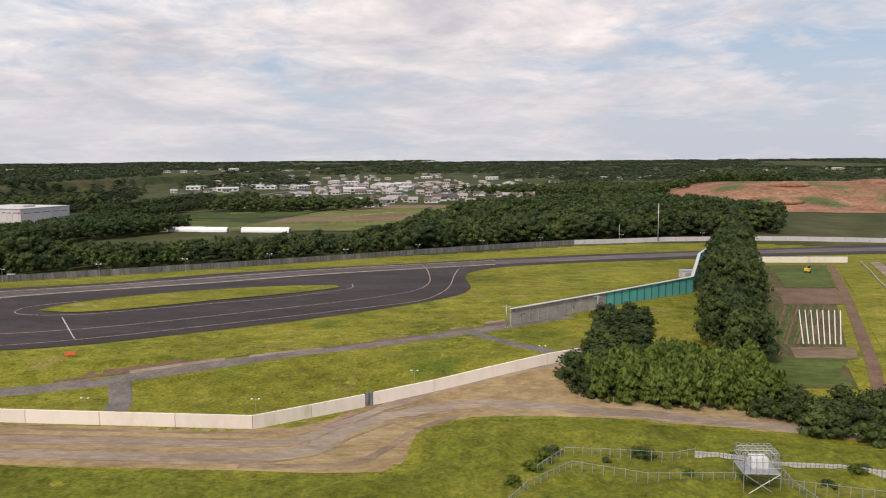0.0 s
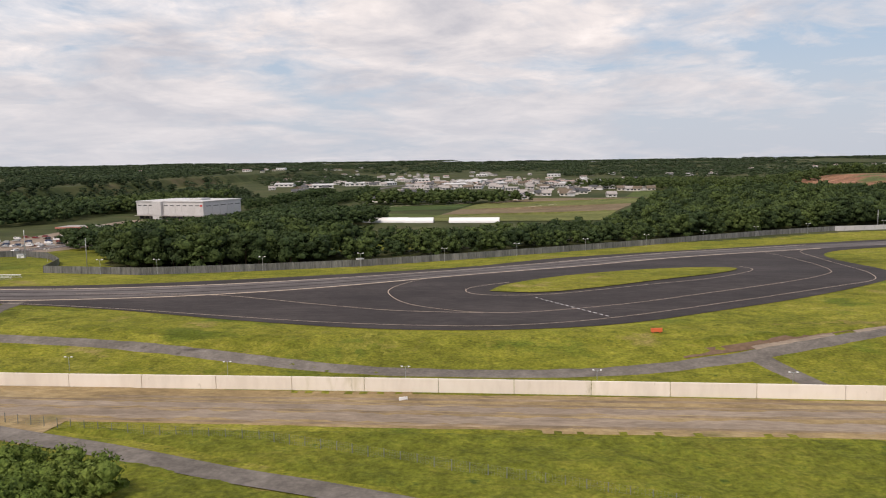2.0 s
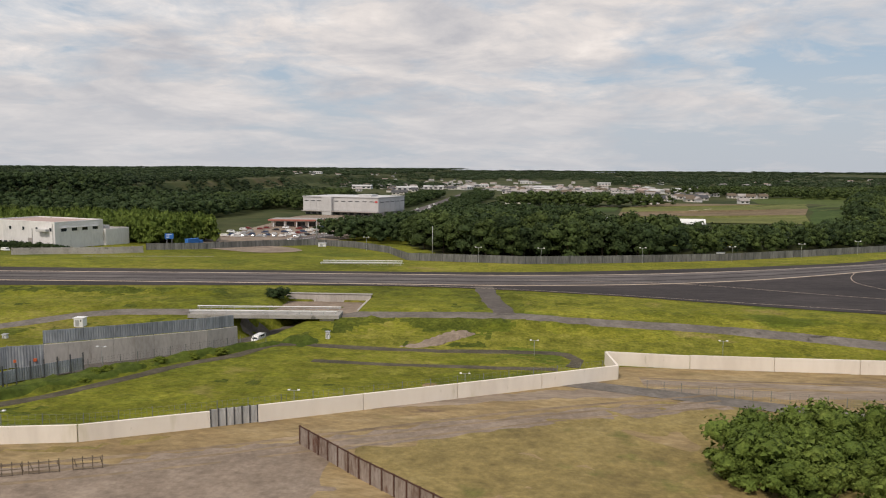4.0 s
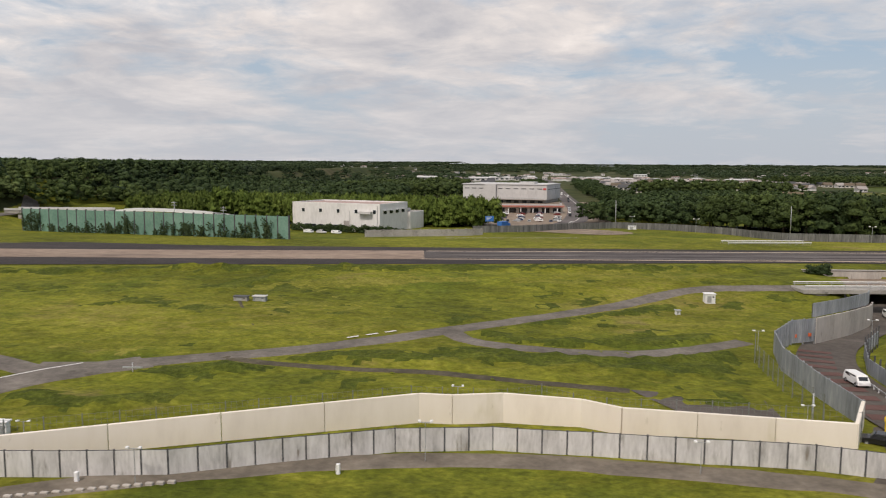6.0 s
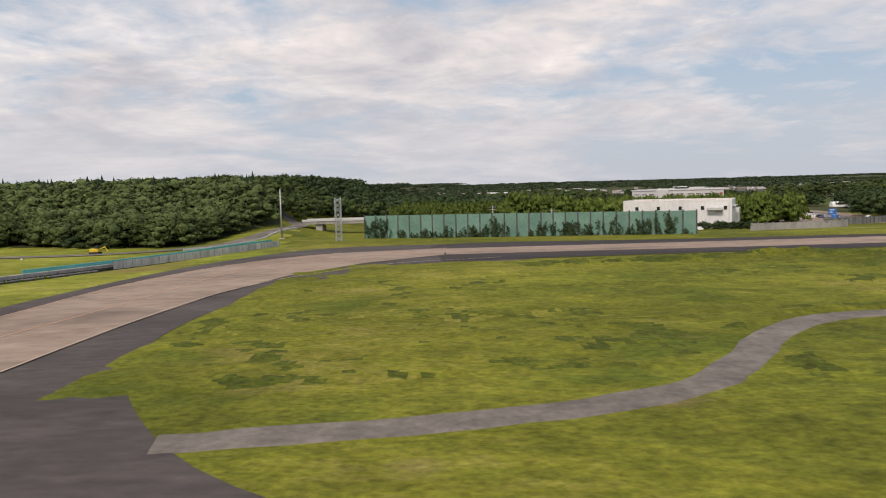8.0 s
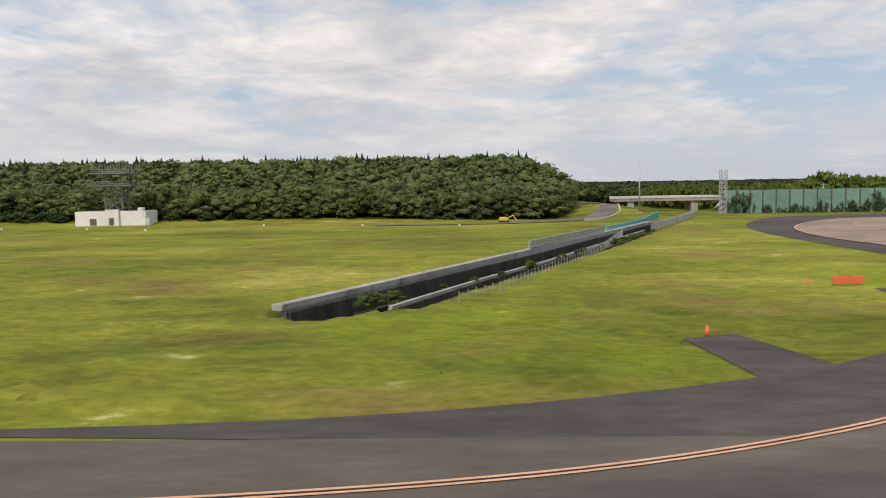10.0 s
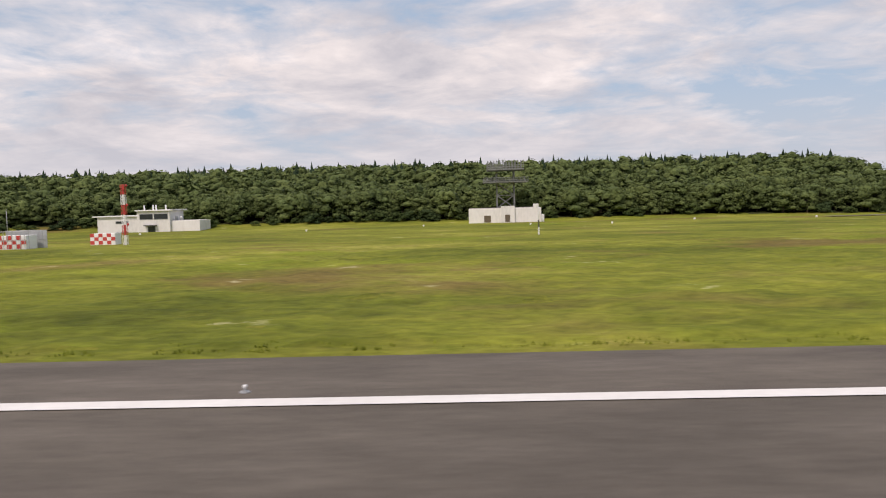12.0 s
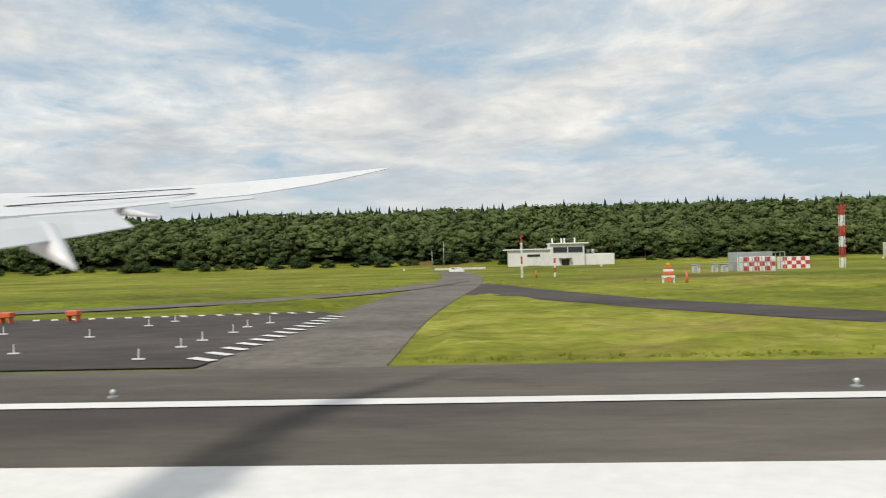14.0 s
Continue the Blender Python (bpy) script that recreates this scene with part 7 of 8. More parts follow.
# fenced compound below the flight path
run("wire_fence", "grey mesh compound fence on pale posts", "fence", [(3.6, 66), (6.4, 70.4), (10.6, 70.2), (16.2, 69.5), (18.5, 70.6)], 1.2, 0.9, WIRE, unit_post(GALV, 0.03), rail=(1.15,), rail_mesh=unit_rail(GALV, 0.018))
run("slatted_fence", "pale slatted panels of the compound fence", "fence", [(18.5, 70.6), (21, 70.2), (25.4, 68.3), (30.7, 67.9), (33.6, 66.8), (46, 63.4)], 0.95, 0.38, unit_panel("pickets", WHGREY), rail=(0.25, 0.75))
run("wire_fence", "grey mesh compound fence on pale posts", "fence", [(0.4, 58), (2.6, 62.5), (6.7, 67.0), (13, 64.6), (20.5, 65), (24.8, 63.6), (34, 61)], 1.25, 0.9, WIRE, unit_post(GALV, 0.03), rail=(1.2,), rail_mesh=unit_rail(GALV, 0.018))
run("wire_fence", "grey mesh compound fence on pale posts", "fence", [(24.9, 68.2), (24.8, 63.6), (26, 58)], 1.25, 0.9, WIRE, unit_post(GALV, 0.03), rail=(1.2,), rail_mesh=unit_rail(GALV, 0.018))
for x, y, s_ in ((5.2, 70.6, 1.3), (4.2, 68.8, 1.5), (3.0, 66.4, 1.4), (1.4, 63.4, 1.3), (13.4, 70.4, 1.4), (14.4, 70.8, 1.1), (31.6, 67.2, 1.3), (32.6, 68, 1.0), (22, 70.6, 0.9), (10, 69, 0.8), (28, 64.4, 1.0), (17, 66.6, 0.9)):
    bush(x, y, s_, rnd.choice((0, 3, 3)), "leafy green shrub grown over the compound fence", "compound shrubs", 1.1)
cage = thing("antenna_cage", "galvanised steel lattice cage with a white cabinet", "cage", Matrix.Translation((22.0, 64.2, gz(22, 64.2))))
edges_ = []
for z in (0.0, 2.0, 3.6):
    edges_ += [((-1.5, -1.4, z), (1.5, -1.4, z)), ((-1.5, 1.4, z), (1.5, 1.4, z)), ((-1.5, -1.4, z), (-1.5, 1.4, z)), ((1.5, -1.4, z), (1.5, 1.4, z))]
for k in range(7):
    edges_ += [((-1.5 + k * 0.5, yy, 2.0), (-1.5 + k * 0.5, yy, 3.6)) for yy in (-1.4, 1.4)] + [((-1.5 + k * 0.5, -1.4, 3.6), (-1.5 + k * 0.5, 1.4, 3.6))]
for k in range(6):
    edges_ += [((-1.5, -1.4 + k * 0.56, 2.0), (-1.5, -1.4 + k * 0.56, 3.6)), ((1.5, -1.4 + k * 0.56, 2.0), (1.5, -1.4 + k * 0.56, 3.6)), ((-1.5, -1.4 + k * 0.56, 3.6), (1.5, -1.4 + k * 0.56, 3.6))]
for z in (2.5, 3.0):
    edges_ += [((-1.5, yy, z), (1.5, yy, z)) for yy in (-1.4, 1.4)] + [((xx, -1.4, z), (xx, 1.4, z)) for xx in (-1.5, 1.5)]
edges_ += [((-1.5, -1.4, 0), (1.5, -1.4, 2.0)), ((1.5, -1.4, 0), (-1.5, -1.4, 2.0))]
rods("frame", GALV, cage, edges_ + [((sx, sy, -0.2), (sx, sy, 3.6)) for sx in (-1.5, 1.5) for sy in (-1.4, 1.4)], 0.032, 4)
box("floor_plate", GALV, cage, -1.5, 1.5, -1.4, 1.4, 1.95, 2.02)
box("cabinet", PLAINWHITE, cage, -0.6, 0.8, -0.5, 0.6, 2.02, 3.0, 0.04)


# ---- runway side: radar house, station, masts ----
TOWERGREY = material("dull_grey_tower_steel", [(0.16, 0.165, 0.165), (0.24, 0.245, 0.24)], 1, 0.6, 0.1, metal=0.2)


def radar_house():
    root = thing("antenna_house", "white flat-roofed equipment house under a grey lattice antenna tower", "building", Matrix.Translation((-454.6, 151, -0.85)))
    box("wall", WHITE, root, -7.1, 7.1, 0, 6, -0.3, 2.8, 0.04)
    box("roof", ROOFGREY, root, -6.9, 6.9, 0.2, 5.8, 2.8, 2.86)
    box("porch", WHITE, root, -0.8, 1.9, -0.5, 0, -0.3, 3.2, 0.03)
    box("door", BROWNDOOR, root, 0.0, 0.95, -0.56, -0.5, 0.1, 1.5)
    box("shutter", BROWNDOOR, root, -4.1, -2.8, -0.07, 0.0, 0.1, 1.4)
    rods("stair_rail", PLAINWHITE, root, [((6.2, -0.1, 3.4), (7.6, -0.1, 0.2)), ((6.2, -0.1, 2.8), (7.6, -0.1, -0.3)), ((6.2, -0.1, 2.8), (6.2, -0.1, 3.4))], 0.06)
    box("stair_head", WHITE, root, 5.6, 6.6, 0, 1.2, 2.8, 3.5, 0.03)
    box("side_wall", WHITE, root, 7.1, 7.7, 0.3, 2, -0.3, 1.4, 0.03)
    legs = []
    for sx in (-1.7, 1.7):
        for sy in (1.2, 4.4):
            legs.append(((sx + 0.3, sy, 2.8), (sx + 0.3, sy, 10.2), 0.13))
    for q in legs:
        rods("tower_leg", TOWERGREY, root, [q], 0.13)
    braces = []
    for sy in (1.2, 4.4):
        for z0, z1 in ((2.8, 5.3), (5.3, 7.8)):
            braces += [((-1.4, sy, z0), (2.0, sy, z1)), ((2.0, sy, z0), (-1.4, sy, z1)), ((-1.4, sy, z1), (2.0, sy, z1))]
    for sx in (-1.4, 2.0):
        braces += [((sx, 1.2, 2.8), (sx, 4.4, 7.8)), ((sx, 4.4, 2.8), (sx, 1.2, 7.8))]
    for q in braces:
        rods("brace", TOWERGREY, root, [q], 0.07, 5)
    for z, w in ((7.8, 4.3), (10.2, 3.5)):
        box("platform", TOWERGREY, root, 0.3 - w, 0.3 + w, -0.6, 6.2, z, z + 0.22, 0.03)
        for yy in (-0.6, 6.2):
            rails = [((0.3 - w, yy, z + h), (0.3 + w, yy, z + h)) for h in (0.5, 0.95)]
            rails += [((0.3 - w + k * 2 * w / 12, yy, z), (0.3 - w + k * 2 * w / 12, yy, z + (0.95 if z < 9 else 1.9))) for k in range(13)]
            rods("platform_rail", TOWERGREY, root, rails, 0.055, 4)
    for k in range(12):
        rods("antenna", TOWERGREY, root, [((0.3 - 3.3 + k * 0.6, 2.8, 10.4), (0.3 - 3.3 + k * 0.6, 2.8, 12.2))], 0.05, 5)
    return root


radar_house()


def station():
    root = thing("station_building", "low white flat-roofed station building with dark strip windows", "building", Matrix.Translation((-535.7, 150.5, -1.25)))
    box("left_block", WHITE, root, 0, 8.2, 0, 7, -0.2, 3.5, 0.04)
    box("left_roof", PLAINWHITE, root, -0.9, 8.2, -0.4, 7.2, 3.5, 3.72, 0.03)
    box("middle_block", WHITE, root, 8.2, 14.8, -0.4, 7, -0.2, 4.5, 0.04)
    box("middle_roof", PLAINWHITE, root, 8.0, 15.6, -0.8, 7.2, 4.5, 4.75, 0.03)
    box("right_block", WHITE, root, 14.8, 20.6, 0.2, 6.5, -0.2, 2.5, 0.04)
    for x0, x1, y, z0, z1 in ((3.8, 6.2, 0, 2.2, 2.6), (3.8, 6.2, 0, 0.1, 0.4), (8.8, 11.4, -0.4, 2.9, 3.9), (11.7, 14.4, -0.4, 2.9, 3.9), (10.4, 11.8, -0.4, 0.1, 1.5)):
        fr = box("window", GALV, root, x0 - 0.08, x1 + 0.08, y - 0.05, y, z0 - 0.08, z1 + 0.08)
        box("pane", GLASS, fr, x0, x1, y - 0.07, y - 0.045, z0, z1)
    box("door_canopy", POSTDARK, root, 9.8, 12.2, -1.2, -0.4, 1.6, 1.75)
    for x in (8.8, 10.6, 11.2, 13.2):
        rods("roof_fitting", PLAINWHITE, root, [((x, 2, 4.7), (x, 2, 5.7))], 0.16, 8)
    for x in (15.6, 16.6):
        bm = bmesh.new()
        rod_bm(bm, (x, 1.2, 2.5), (x, 1.2, 3.4), 0.3, 10)
        part("roof_vent", bm, GALV, root, smooth=True)
    return root


station()


def banded_mast(x, y, tall, r, label, bands, brackets=0, z=None, mats=(RED, PLAINWHITE)):
    root = thing("banded_mast", label, "mast", Matrix.Translation((x, y, gz(x, y) if z is None else z)))
    for k in range(bands):
        mat = mats[k % len(mats)]
        z0, z1 = tall * (1 - (k + 1) / bands), tall * (1 - k / bands)
        runs = [((sx, sy, z0), (sx, sy, z1), r * 0.16) for sx in (-r, r) for sy in (-r, r)]
        runs += [((-r, sy, z0), (r, sy, z1), r * 0.12) for sy in (-r, r)] + [((r, sy, z0), (-r, sy, z1), r * 0.12) for sy in (-r, r)]
        runs += [((-r, sy, (z0 + z1) / 2), (r, sy, (z0 + z1) / 2), r * 0.12) for sy in (-r, r)] + [((0, 0, z0), (0, 0, z1), r * 0.55)]
        for q in runs:
            rods("mast_section" if q is runs[-1] else "strut", mat, root, [q], r * 0.15, 5)
    for k in range(brackets):
        bm = bmesh.new()
        bmesh.ops.create_uvsphere(bm, u_segments=10, v_segments=6, radius=r * 0.7, matrix=Matrix.Translation((r * 1.7, 0, tall * (0.98 - 0.32 * k))))
        part("aerial", bm, RED, root, smooth=True)
    return root


banded_mast(-500.8, 86, 6.9, 0.21, "red and white banded lattice mast", 6, 3)
banded_mast(-535.8, 78, 4.3, 0.09, "slim white aerial mast with a red top", 6, 1, mats=(RED, PLAINWHITE, PLAINWHITE))
banded_mast(-532.5, 78, 1.9, 0.09, "short red and white banded post", 4, 1)
banded_mast(-453.9, 86, 2.5, 0.07, "slim white marker post with a dark band", 3, mats=(PLAINWHITE, POSTDARK))


def checker_box(x, y, w, d, h, mats, label, cage_=False):
    root = thing("equipment_shelter", label, "shelter", Matrix.Translation((x, y, gz(x, y))))
    box("body", mats[1], root, -w / 2, w / 2, -d / 2, d / 2, -0.1, h, 0.03)
    n, m_ = max(4, round(w / 0.5)), 3
    for i in range(n):
        for j in range(m_):
            if (i + j) % 2 == 0:
                box("checker", mats[0], root, -w / 2 + i * w / n, -w / 2 + (i + 1) * w / n, -d / 2 - 0.02, -d / 2, h * (0.05 + 0.95 * j / m_), h * (0.05 + 0.95 * (j + 1) / m_))
    if cage_:
        W_, H_ = w * 0.72, h * 1.3
        for yy in (-d * 0.8, d * 0.8):
            rods("cage_frame", GALV, root, [((-W_ + k * 2 * W_ / 10, yy, 0), (-W_ + k * 2 * W_ / 10, yy, H_)) for k in range(11)] + [((-W_, yy, z), (W_, yy, z)) for z in (H_ * 0.5, H_)], 0.04, 4)
        box("cage_back", GALV, root, -W_, W_, d * 0.8, d * 0.85, 0, H_)
    return root


checker_box(-504.7, 89.4, 3.0, 1.6, 1.35, (RED, PLAINWHITE), "red and white chequered equipment shelter")
checker_box(-511.2, 82.4, 3.2, 2.2, 1.5, (RED, PLAINWHITE), "chequered equipment shelter inside a grey steel cage", True)
for x, w in ((-517.5, 0.8), (-515.6, 0.6), (-514.6, 0.7)):
    cabinet("equipment_box", "pale green-white equipment cabinet on the grass", x, 82, w, 0.5, 0.8, WHGREY)
disc = thing("gravel_disc", "dark gravel disc with a pale concrete ring", "ground", kind="structure")


def ring_mesh(name, x, y, r0, r1, mat, lift_by, parent, sides=48):
    v, f = [], []
    for k in range(sides):
        a = 2 * math.pi * k / sides
        for r in (r0, r1):
            px, py = x + r * math.cos(a), y + r * math.sin(a)
            v.append((px, py, gz(px, py) + lift_by))
    for k in range(sides):
        j = (k + 1) % sides
        f.append((2 * k, 2 * k + 1, 2 * j + 1, 2 * j))
    return mesh_object(name, v, f, mat, parent)


ring_mesh("gravel", -505.3, 55, 0.01, 5.6, DARKASPH, 0.06, disc)
ring_mesh("ring", -505.3, 55, 3.0, 3.4, CONCRETE, 0.08, disc)
beacon = thing("beacon_post", "orange beacon post with a round head", "beacon", Matrix.Translation((-505.3, 55, gz(-505.3, 55))))
rods("post", ORANGE, beacon, [((0, 0, 0), (0, 0, 1.45))], 0.06, 8)
bm = bmesh.new()
bmesh.ops.create_uvsphere(bm, u_segments=12, v_segments=8, radius=0.17, matrix=Matrix.Translation((0, 0, 1.55)))
part("head", bm, ORANGE, beacon, smooth=True)
stand = thing("localiser_stand", "orange and white equipment stand", "equipment", Matrix.Translation((-526.2, 56, gz(-526.2, 56))) @ Matrix.Scale(0.75, 4))
for k in range(4):
    box("shelf", (PLAINWHITE, ORANGE)[k % 2], stand, -0.6 + 0.08 * k, 0.6 - 0.08 * k, -0.3, 0.3, 0.5 + 0.3 * k, 0.72 + 0.3 * k, 0.02)
for sx in (-0.5, 0.5):
    box("leg", PLAINWHITE, stand, sx - 0.06, sx + 0.06, -0.2, 0.2, -0.1, 0.5)
box("front_box", ORANGE, stand, -0.2, 0.2, -0.36, -0.3, 0.1, 0.6)
box("lamp_head", YELLOW, stand, -0.15, 0.15, -0.15, 0.15, 1.72, 1.95, 0.03)
for x, y, h in ((-524.9, 56, 0.8), (-534.4, 78, 0.7), (-375.3, 28.6, 0.34), (-365.4, 42.6, 0.36), (-357.4, 42.6, 0.3)):
    mk = thing("marker_light", "small orange elevated marker light", "light", Matrix.Translation((x, y, gz(x, y))))
    bm = bmesh.new()
    rod_bm(bm, (0, 0, -0.05), (0, 0, h), 0.1, 10, 0.07)
    part("housing", bm, ORANGE, mk, smooth=True)
    bm = bmesh.new()
    bmesh.ops.create_uvsphere(bm, u_segments=8, v_segments=5, radius=0.07, matrix=Matrix.Translation((0, 0, h)))
    part("lens", bm, ORANGE, mk, smooth=True)
board("guidance_sign", "orange guidance sign board on short legs", -363.3, 42.4, 1.75, 0.42, ORANGE, 4, 0.12)
ys = thing("runway_sign", "boxy yellow guidance sign with orange side", "sign", Matrix.Translation((-399, 22.2, gz(-399, 22.2))) @ Matrix.Rotation(radians(-59), 4, "Z"))
box("casing", ORANGE, ys, -0.38, 0.38, -0.07, 0.07, 0.08, 0.6, 0.02)
box("face", YELLOW, ys, -0.355, 0.355, -0.09, -0.07, 0.105, 0.575)
for k in range(2):
    box("text_bar", BLACK, ys, -0.26, 0.22, -0.1, -0.09, 0.2 + 0.19 * k, 0.28 + 0.19 * k)
for sx in (-0.26, 0.26):
    box("leg", GALV, ys, sx - 0.05, sx + 0.05, -0.05, 0.05, -0.1, 0.12)


def edge_light(x, y, label="small white elevated runway edge light"):
    root = thing("edge_light", label, "light", Matrix.Translation((x, y, 0.03)), "runway edge lights")
    bm = bmesh.new()
    rod_bm(bm, (0, 0, 0), (0, 0, 0.02), 0.1, 12)
    part("base_plate", bm, GALV, root)
    bm = bmesh.new()
    rod_bm(bm, (0, 0, 0.02), (0, 0, 0.08), 0.03, 8)
    part("stem", bm, GALV, root)
    bm = bmesh.new()
    bmesh.ops.create_uvsphere(bm, u_segments=10, v_segments=6, radius=0.043, matrix=Matrix.Translation((0, 0, 0.11)))
    part("dome", bm, PLAINWHITE, root, smooth=True)
    return root


el = edge_light(-399.2, 13.82)
for k in range(1, 26):
    copy_thing(el, Matrix.Translation((-399.2 - 13.33 * k, 13.8, 0.03)))

# end road, apron and its lights
ribbon("station_road", [(-543.4, 17), (-543.4, 30), (-542.8, 44), (-542, 60), (-542, 80), (-543.5, 104), (-546, 118)], 4.4, ROADGREY, 0.024, "grey asphalt road to the station building", "road", across=3)
flare = [(-541.6, 60), (-540.4, 46), (-536.4, 39.6), (-532.6, 32.5), (-528.7, 26.7), (-523.7, 21.3), (-520.0, 18.0), (-519.6, 16.4), (-506, 16.4), (-509, 17.6), (-513.7, 18.5), (-517.4, 20.8), (-520.6, 23.9), (-524.0, 27.3), (-531.0, 37.7), (-536.0, 51.8), (-539, 64)]
sheet("station_road", flare, DARKASPH, 0.02, "dark asphalt road sweeping round to the runway", "road", gap=1.5, smooth_outline=False)
LANES.append((np.array([(-540, 58), (-537.6, 47), (-534, 37.6), (-527.6, 28), (-521.6, 22), (-516, 18.6), (-508, 17)]), 4.8))
ribbon("station_road", [(-542.4, 70), (-546, 54), (-552, 44), (-562, 38), (-580, 34)], 3.2, ROADGREY, 0.058, "grey asphalt road", "road", across=3)
sheet("light_apron", [(-600, 17.4), (-545.7, 17.4), (-544.9, 31.4), (-546.4, 33.9), (-556, 33), (-600, 28)], DARKASPH, 0.036, "dark asphalt apron with approach lights", "pavement", gap=2.5, smooth_outline=False)
chev = tagged(new("chevron_marks"), "white diagonal hatch marks on the apron edge", "line", kind="structure")
for k in range(13):
    y0 = 18.6 + k * 1.02
    x0 = -546.0 + 0.065 * (y0 - 18.4)
    ribbon("hatch", [(x0 - 0.4, y0 + 0.3), (x0 + 0.4, y0 - 0.3)], 0.3, LINEWHITE, 0.06, parent=chev, across=1)
for k in range(16):
    x0 = -546.6 - k * 0.78
    ribbon("hatch", [(x0, 33.3 - 0.085 * k - 0.35), (x0 - 0.42, 33.3 - 0.085 * k + 0.35)], 0.26, LINEWHITE, 0.06, parent=chev, across=1)
tl = thing("apron_light", "white T-shaped light on the dark apron", "light", Matrix.Translation((-547.7, 18.8, 0.05)), "apron lights")
box("foot", PLAINWHITE, tl, -0.16, 0.16, -0.04, 0.04, 0, 0.03)
rods("stem", PLAINWHITE, tl, [((0, 0, 0.03), (0, 0, 0.27))], 0.016, 6)
for x, y in ((-547.6, 21.2), (-547.6, 22.8), (-547.4, 25), (-547.5, 26.8), (-547.1, 28.2), (-551.7, 28.1), (-551.4, 29.8), (-552, 24.4), (-552, 20.4), (-556, 22), (-556, 26)):
    copy_thing(tl, Matrix.Translation((x, y, 0.05)))
for x, y in ((-558.9, 30.6), (-556.2, 30.9)):
    ub = thing("approach_light_unit", "orange approach slope light unit on legs", "light", Matrix.Translation((x, y, 0.05)), "approach light units")
    box("housing", ORANGE, ub, -0.26, 0.26, -0.2, 0.2, 0.24, 0.46, 0.03)
    for sx in (-0.3, 0.3):
        box("leg", ORANGE, ub, sx * 0.6 - 0.03, sx * 0.6 + 0.03, -0.14, 0.14, 0, 0.24)

# canal beside the taxiway bend
run("canal_wall", "stained grey concrete canal wall", "wall", [(-393.0, 35.8), (-379.0, 66), (-367.4, 93), (-354, 124)], 2.6, 3.0, CONCSLAB, base=[-2.2, -2.4, -2.6, -2.8], tops=[2.5, 2.5, 2.5, 2.5], kind="structure")
# dark lining: the bank's shade on the lower wall is painted in as colour
run("canal_lining", "damp concrete lining of the canal, darkened with painted shade", "wall", [(-392.7, 35.9), (-378.7, 66.1), (-367.1, 93.1), (-353.7, 124)], 2.2, 3.0, unit_panel("slab", DAMPSHADE), base=[-2.3, -2.5, -2.7, -2.9], tops=[2.2, 2.2, 2.2, 2.2], kind="structure")
run("canal_wall", "low stained concrete canal wall under weeds, its shade painted in", "wall", [(-389.6, 36.4), (-375.6, 66), (-363.8, 93), (-350.2, 124)], 2.6, 3.0, unit_panel("slab", DAMPSHADE), base=[-2.4, -2.6, -2.8, -3.0], tops=[2.1, 2.1, 2.0, 2.0], kind="structure")
run("canal_coping", "pale concrete coping along the canal wall", "wall", [(-393.2, 35.6), (-379.3, 65.8), (-367.8, 92.8), (-354.5, 123.8)], 0.3, 3.0, unit_panel("coping", CONCRETE), base=[0.02, -0.13, -0.35, -0.6], tops=[0.3] * 4, kind="structure")
# ditch sides in the same colour with the shade painted in
for shift, mat_, what in ((-0.62, DAMPSHADE, "damp concrete side of the ditch with shade in its colour"), (0.62, DAMPSHADE, "damp concrete side of the ditch with shade in its colour"), (-0.78, CONCRETE, "worn concrete lip of the ditch")):
    run("ditch_wall", what, "wall", [(x + shift * 0.9, y - shift * 0.42) for x, y in DITCH_AXIS], 1.2, 3.0, unit_panel("slab", mat_), base=[-1.15, -1.2, -1.3, -1.45, -1.75], tops=[1.08 if mat_ is DAMPSHADE else 1.22] * 5, kind="structure")
for k in range(30):
    u = rnd.random() ** 0.6
    x, y = float(np.interp(u, [0, 0.5, 1], [-388.4, -375.0, -361.5])), float(np.interp(u, [0, 0.5, 1], [37.6, 66.5, 96]))
    bush(x + rnd.uniform(-0.1, 0.9), y + rnd.uniform(-0.6, 0.6), rnd.uniform(0.25, 0.55), rnd.choice((0, 3, 4)), "green weeds overhanging the canal", "canal weeds", 1.3)
run("wire_fence", "low wire fence with pale posts beside the canal", "fence", [(-384.6, 37), (-382.4, 41), (-379.9, 48), (-374.7, 61.2), (-371, 72.4), (-364.3, 97)], 0.6, 0.85, None, unit_post(GALV, 0.018), rail=(0.3, 0.6), rail_mesh=unit_rail(WIREGREY, 0.006), post_tall=0.7)
run("canal_railing", "pale steel guard railing on the canal wall", "rail", [(-378.6, 67), (-367.4, 93.4)], 0.8, 1.2, None, unit_post(GALV, 0.06), rail=(0.55, 0.85, 1.12), rail_mesh=unit_rail(GALV, 0.075), post_tall=1.2)
run("steel_fence", "teal green steel fence beside the canal", "fence", [(-366.4, 97), (-356, 122), (-347, 148)], 1.0, 1.6, TEALPANEL, P_GALV)
run("steel_fence", "weathered grey steel fence beside the canal", "fence", [(-358.6, 106), (-352, 119), (-343, 138)], 1.1, 1.6, SHEETGREY, P_GALV)
water = material("canal_water", [(0.03, 0.035, 0.035), (0.05, 0.055, 0.055)], 0.3, 0.04, spec=0.6)
ribbon("canal_water", [(-391.2, 37), (-377.2, 66), (-365.5, 93), (-352, 124)], 2.2, water, 0.0, "still dark water in the canal", "water", surface=lambda x, y: base_height(x, y) - 1.6)
for x, y in ((-388.6, 37.4), (-387.9, 38.4), (-389.2, 36.6)):
    bush(x, y, 0.7, 0, "green bush at the canal's end", "canal bushes", 1.2)
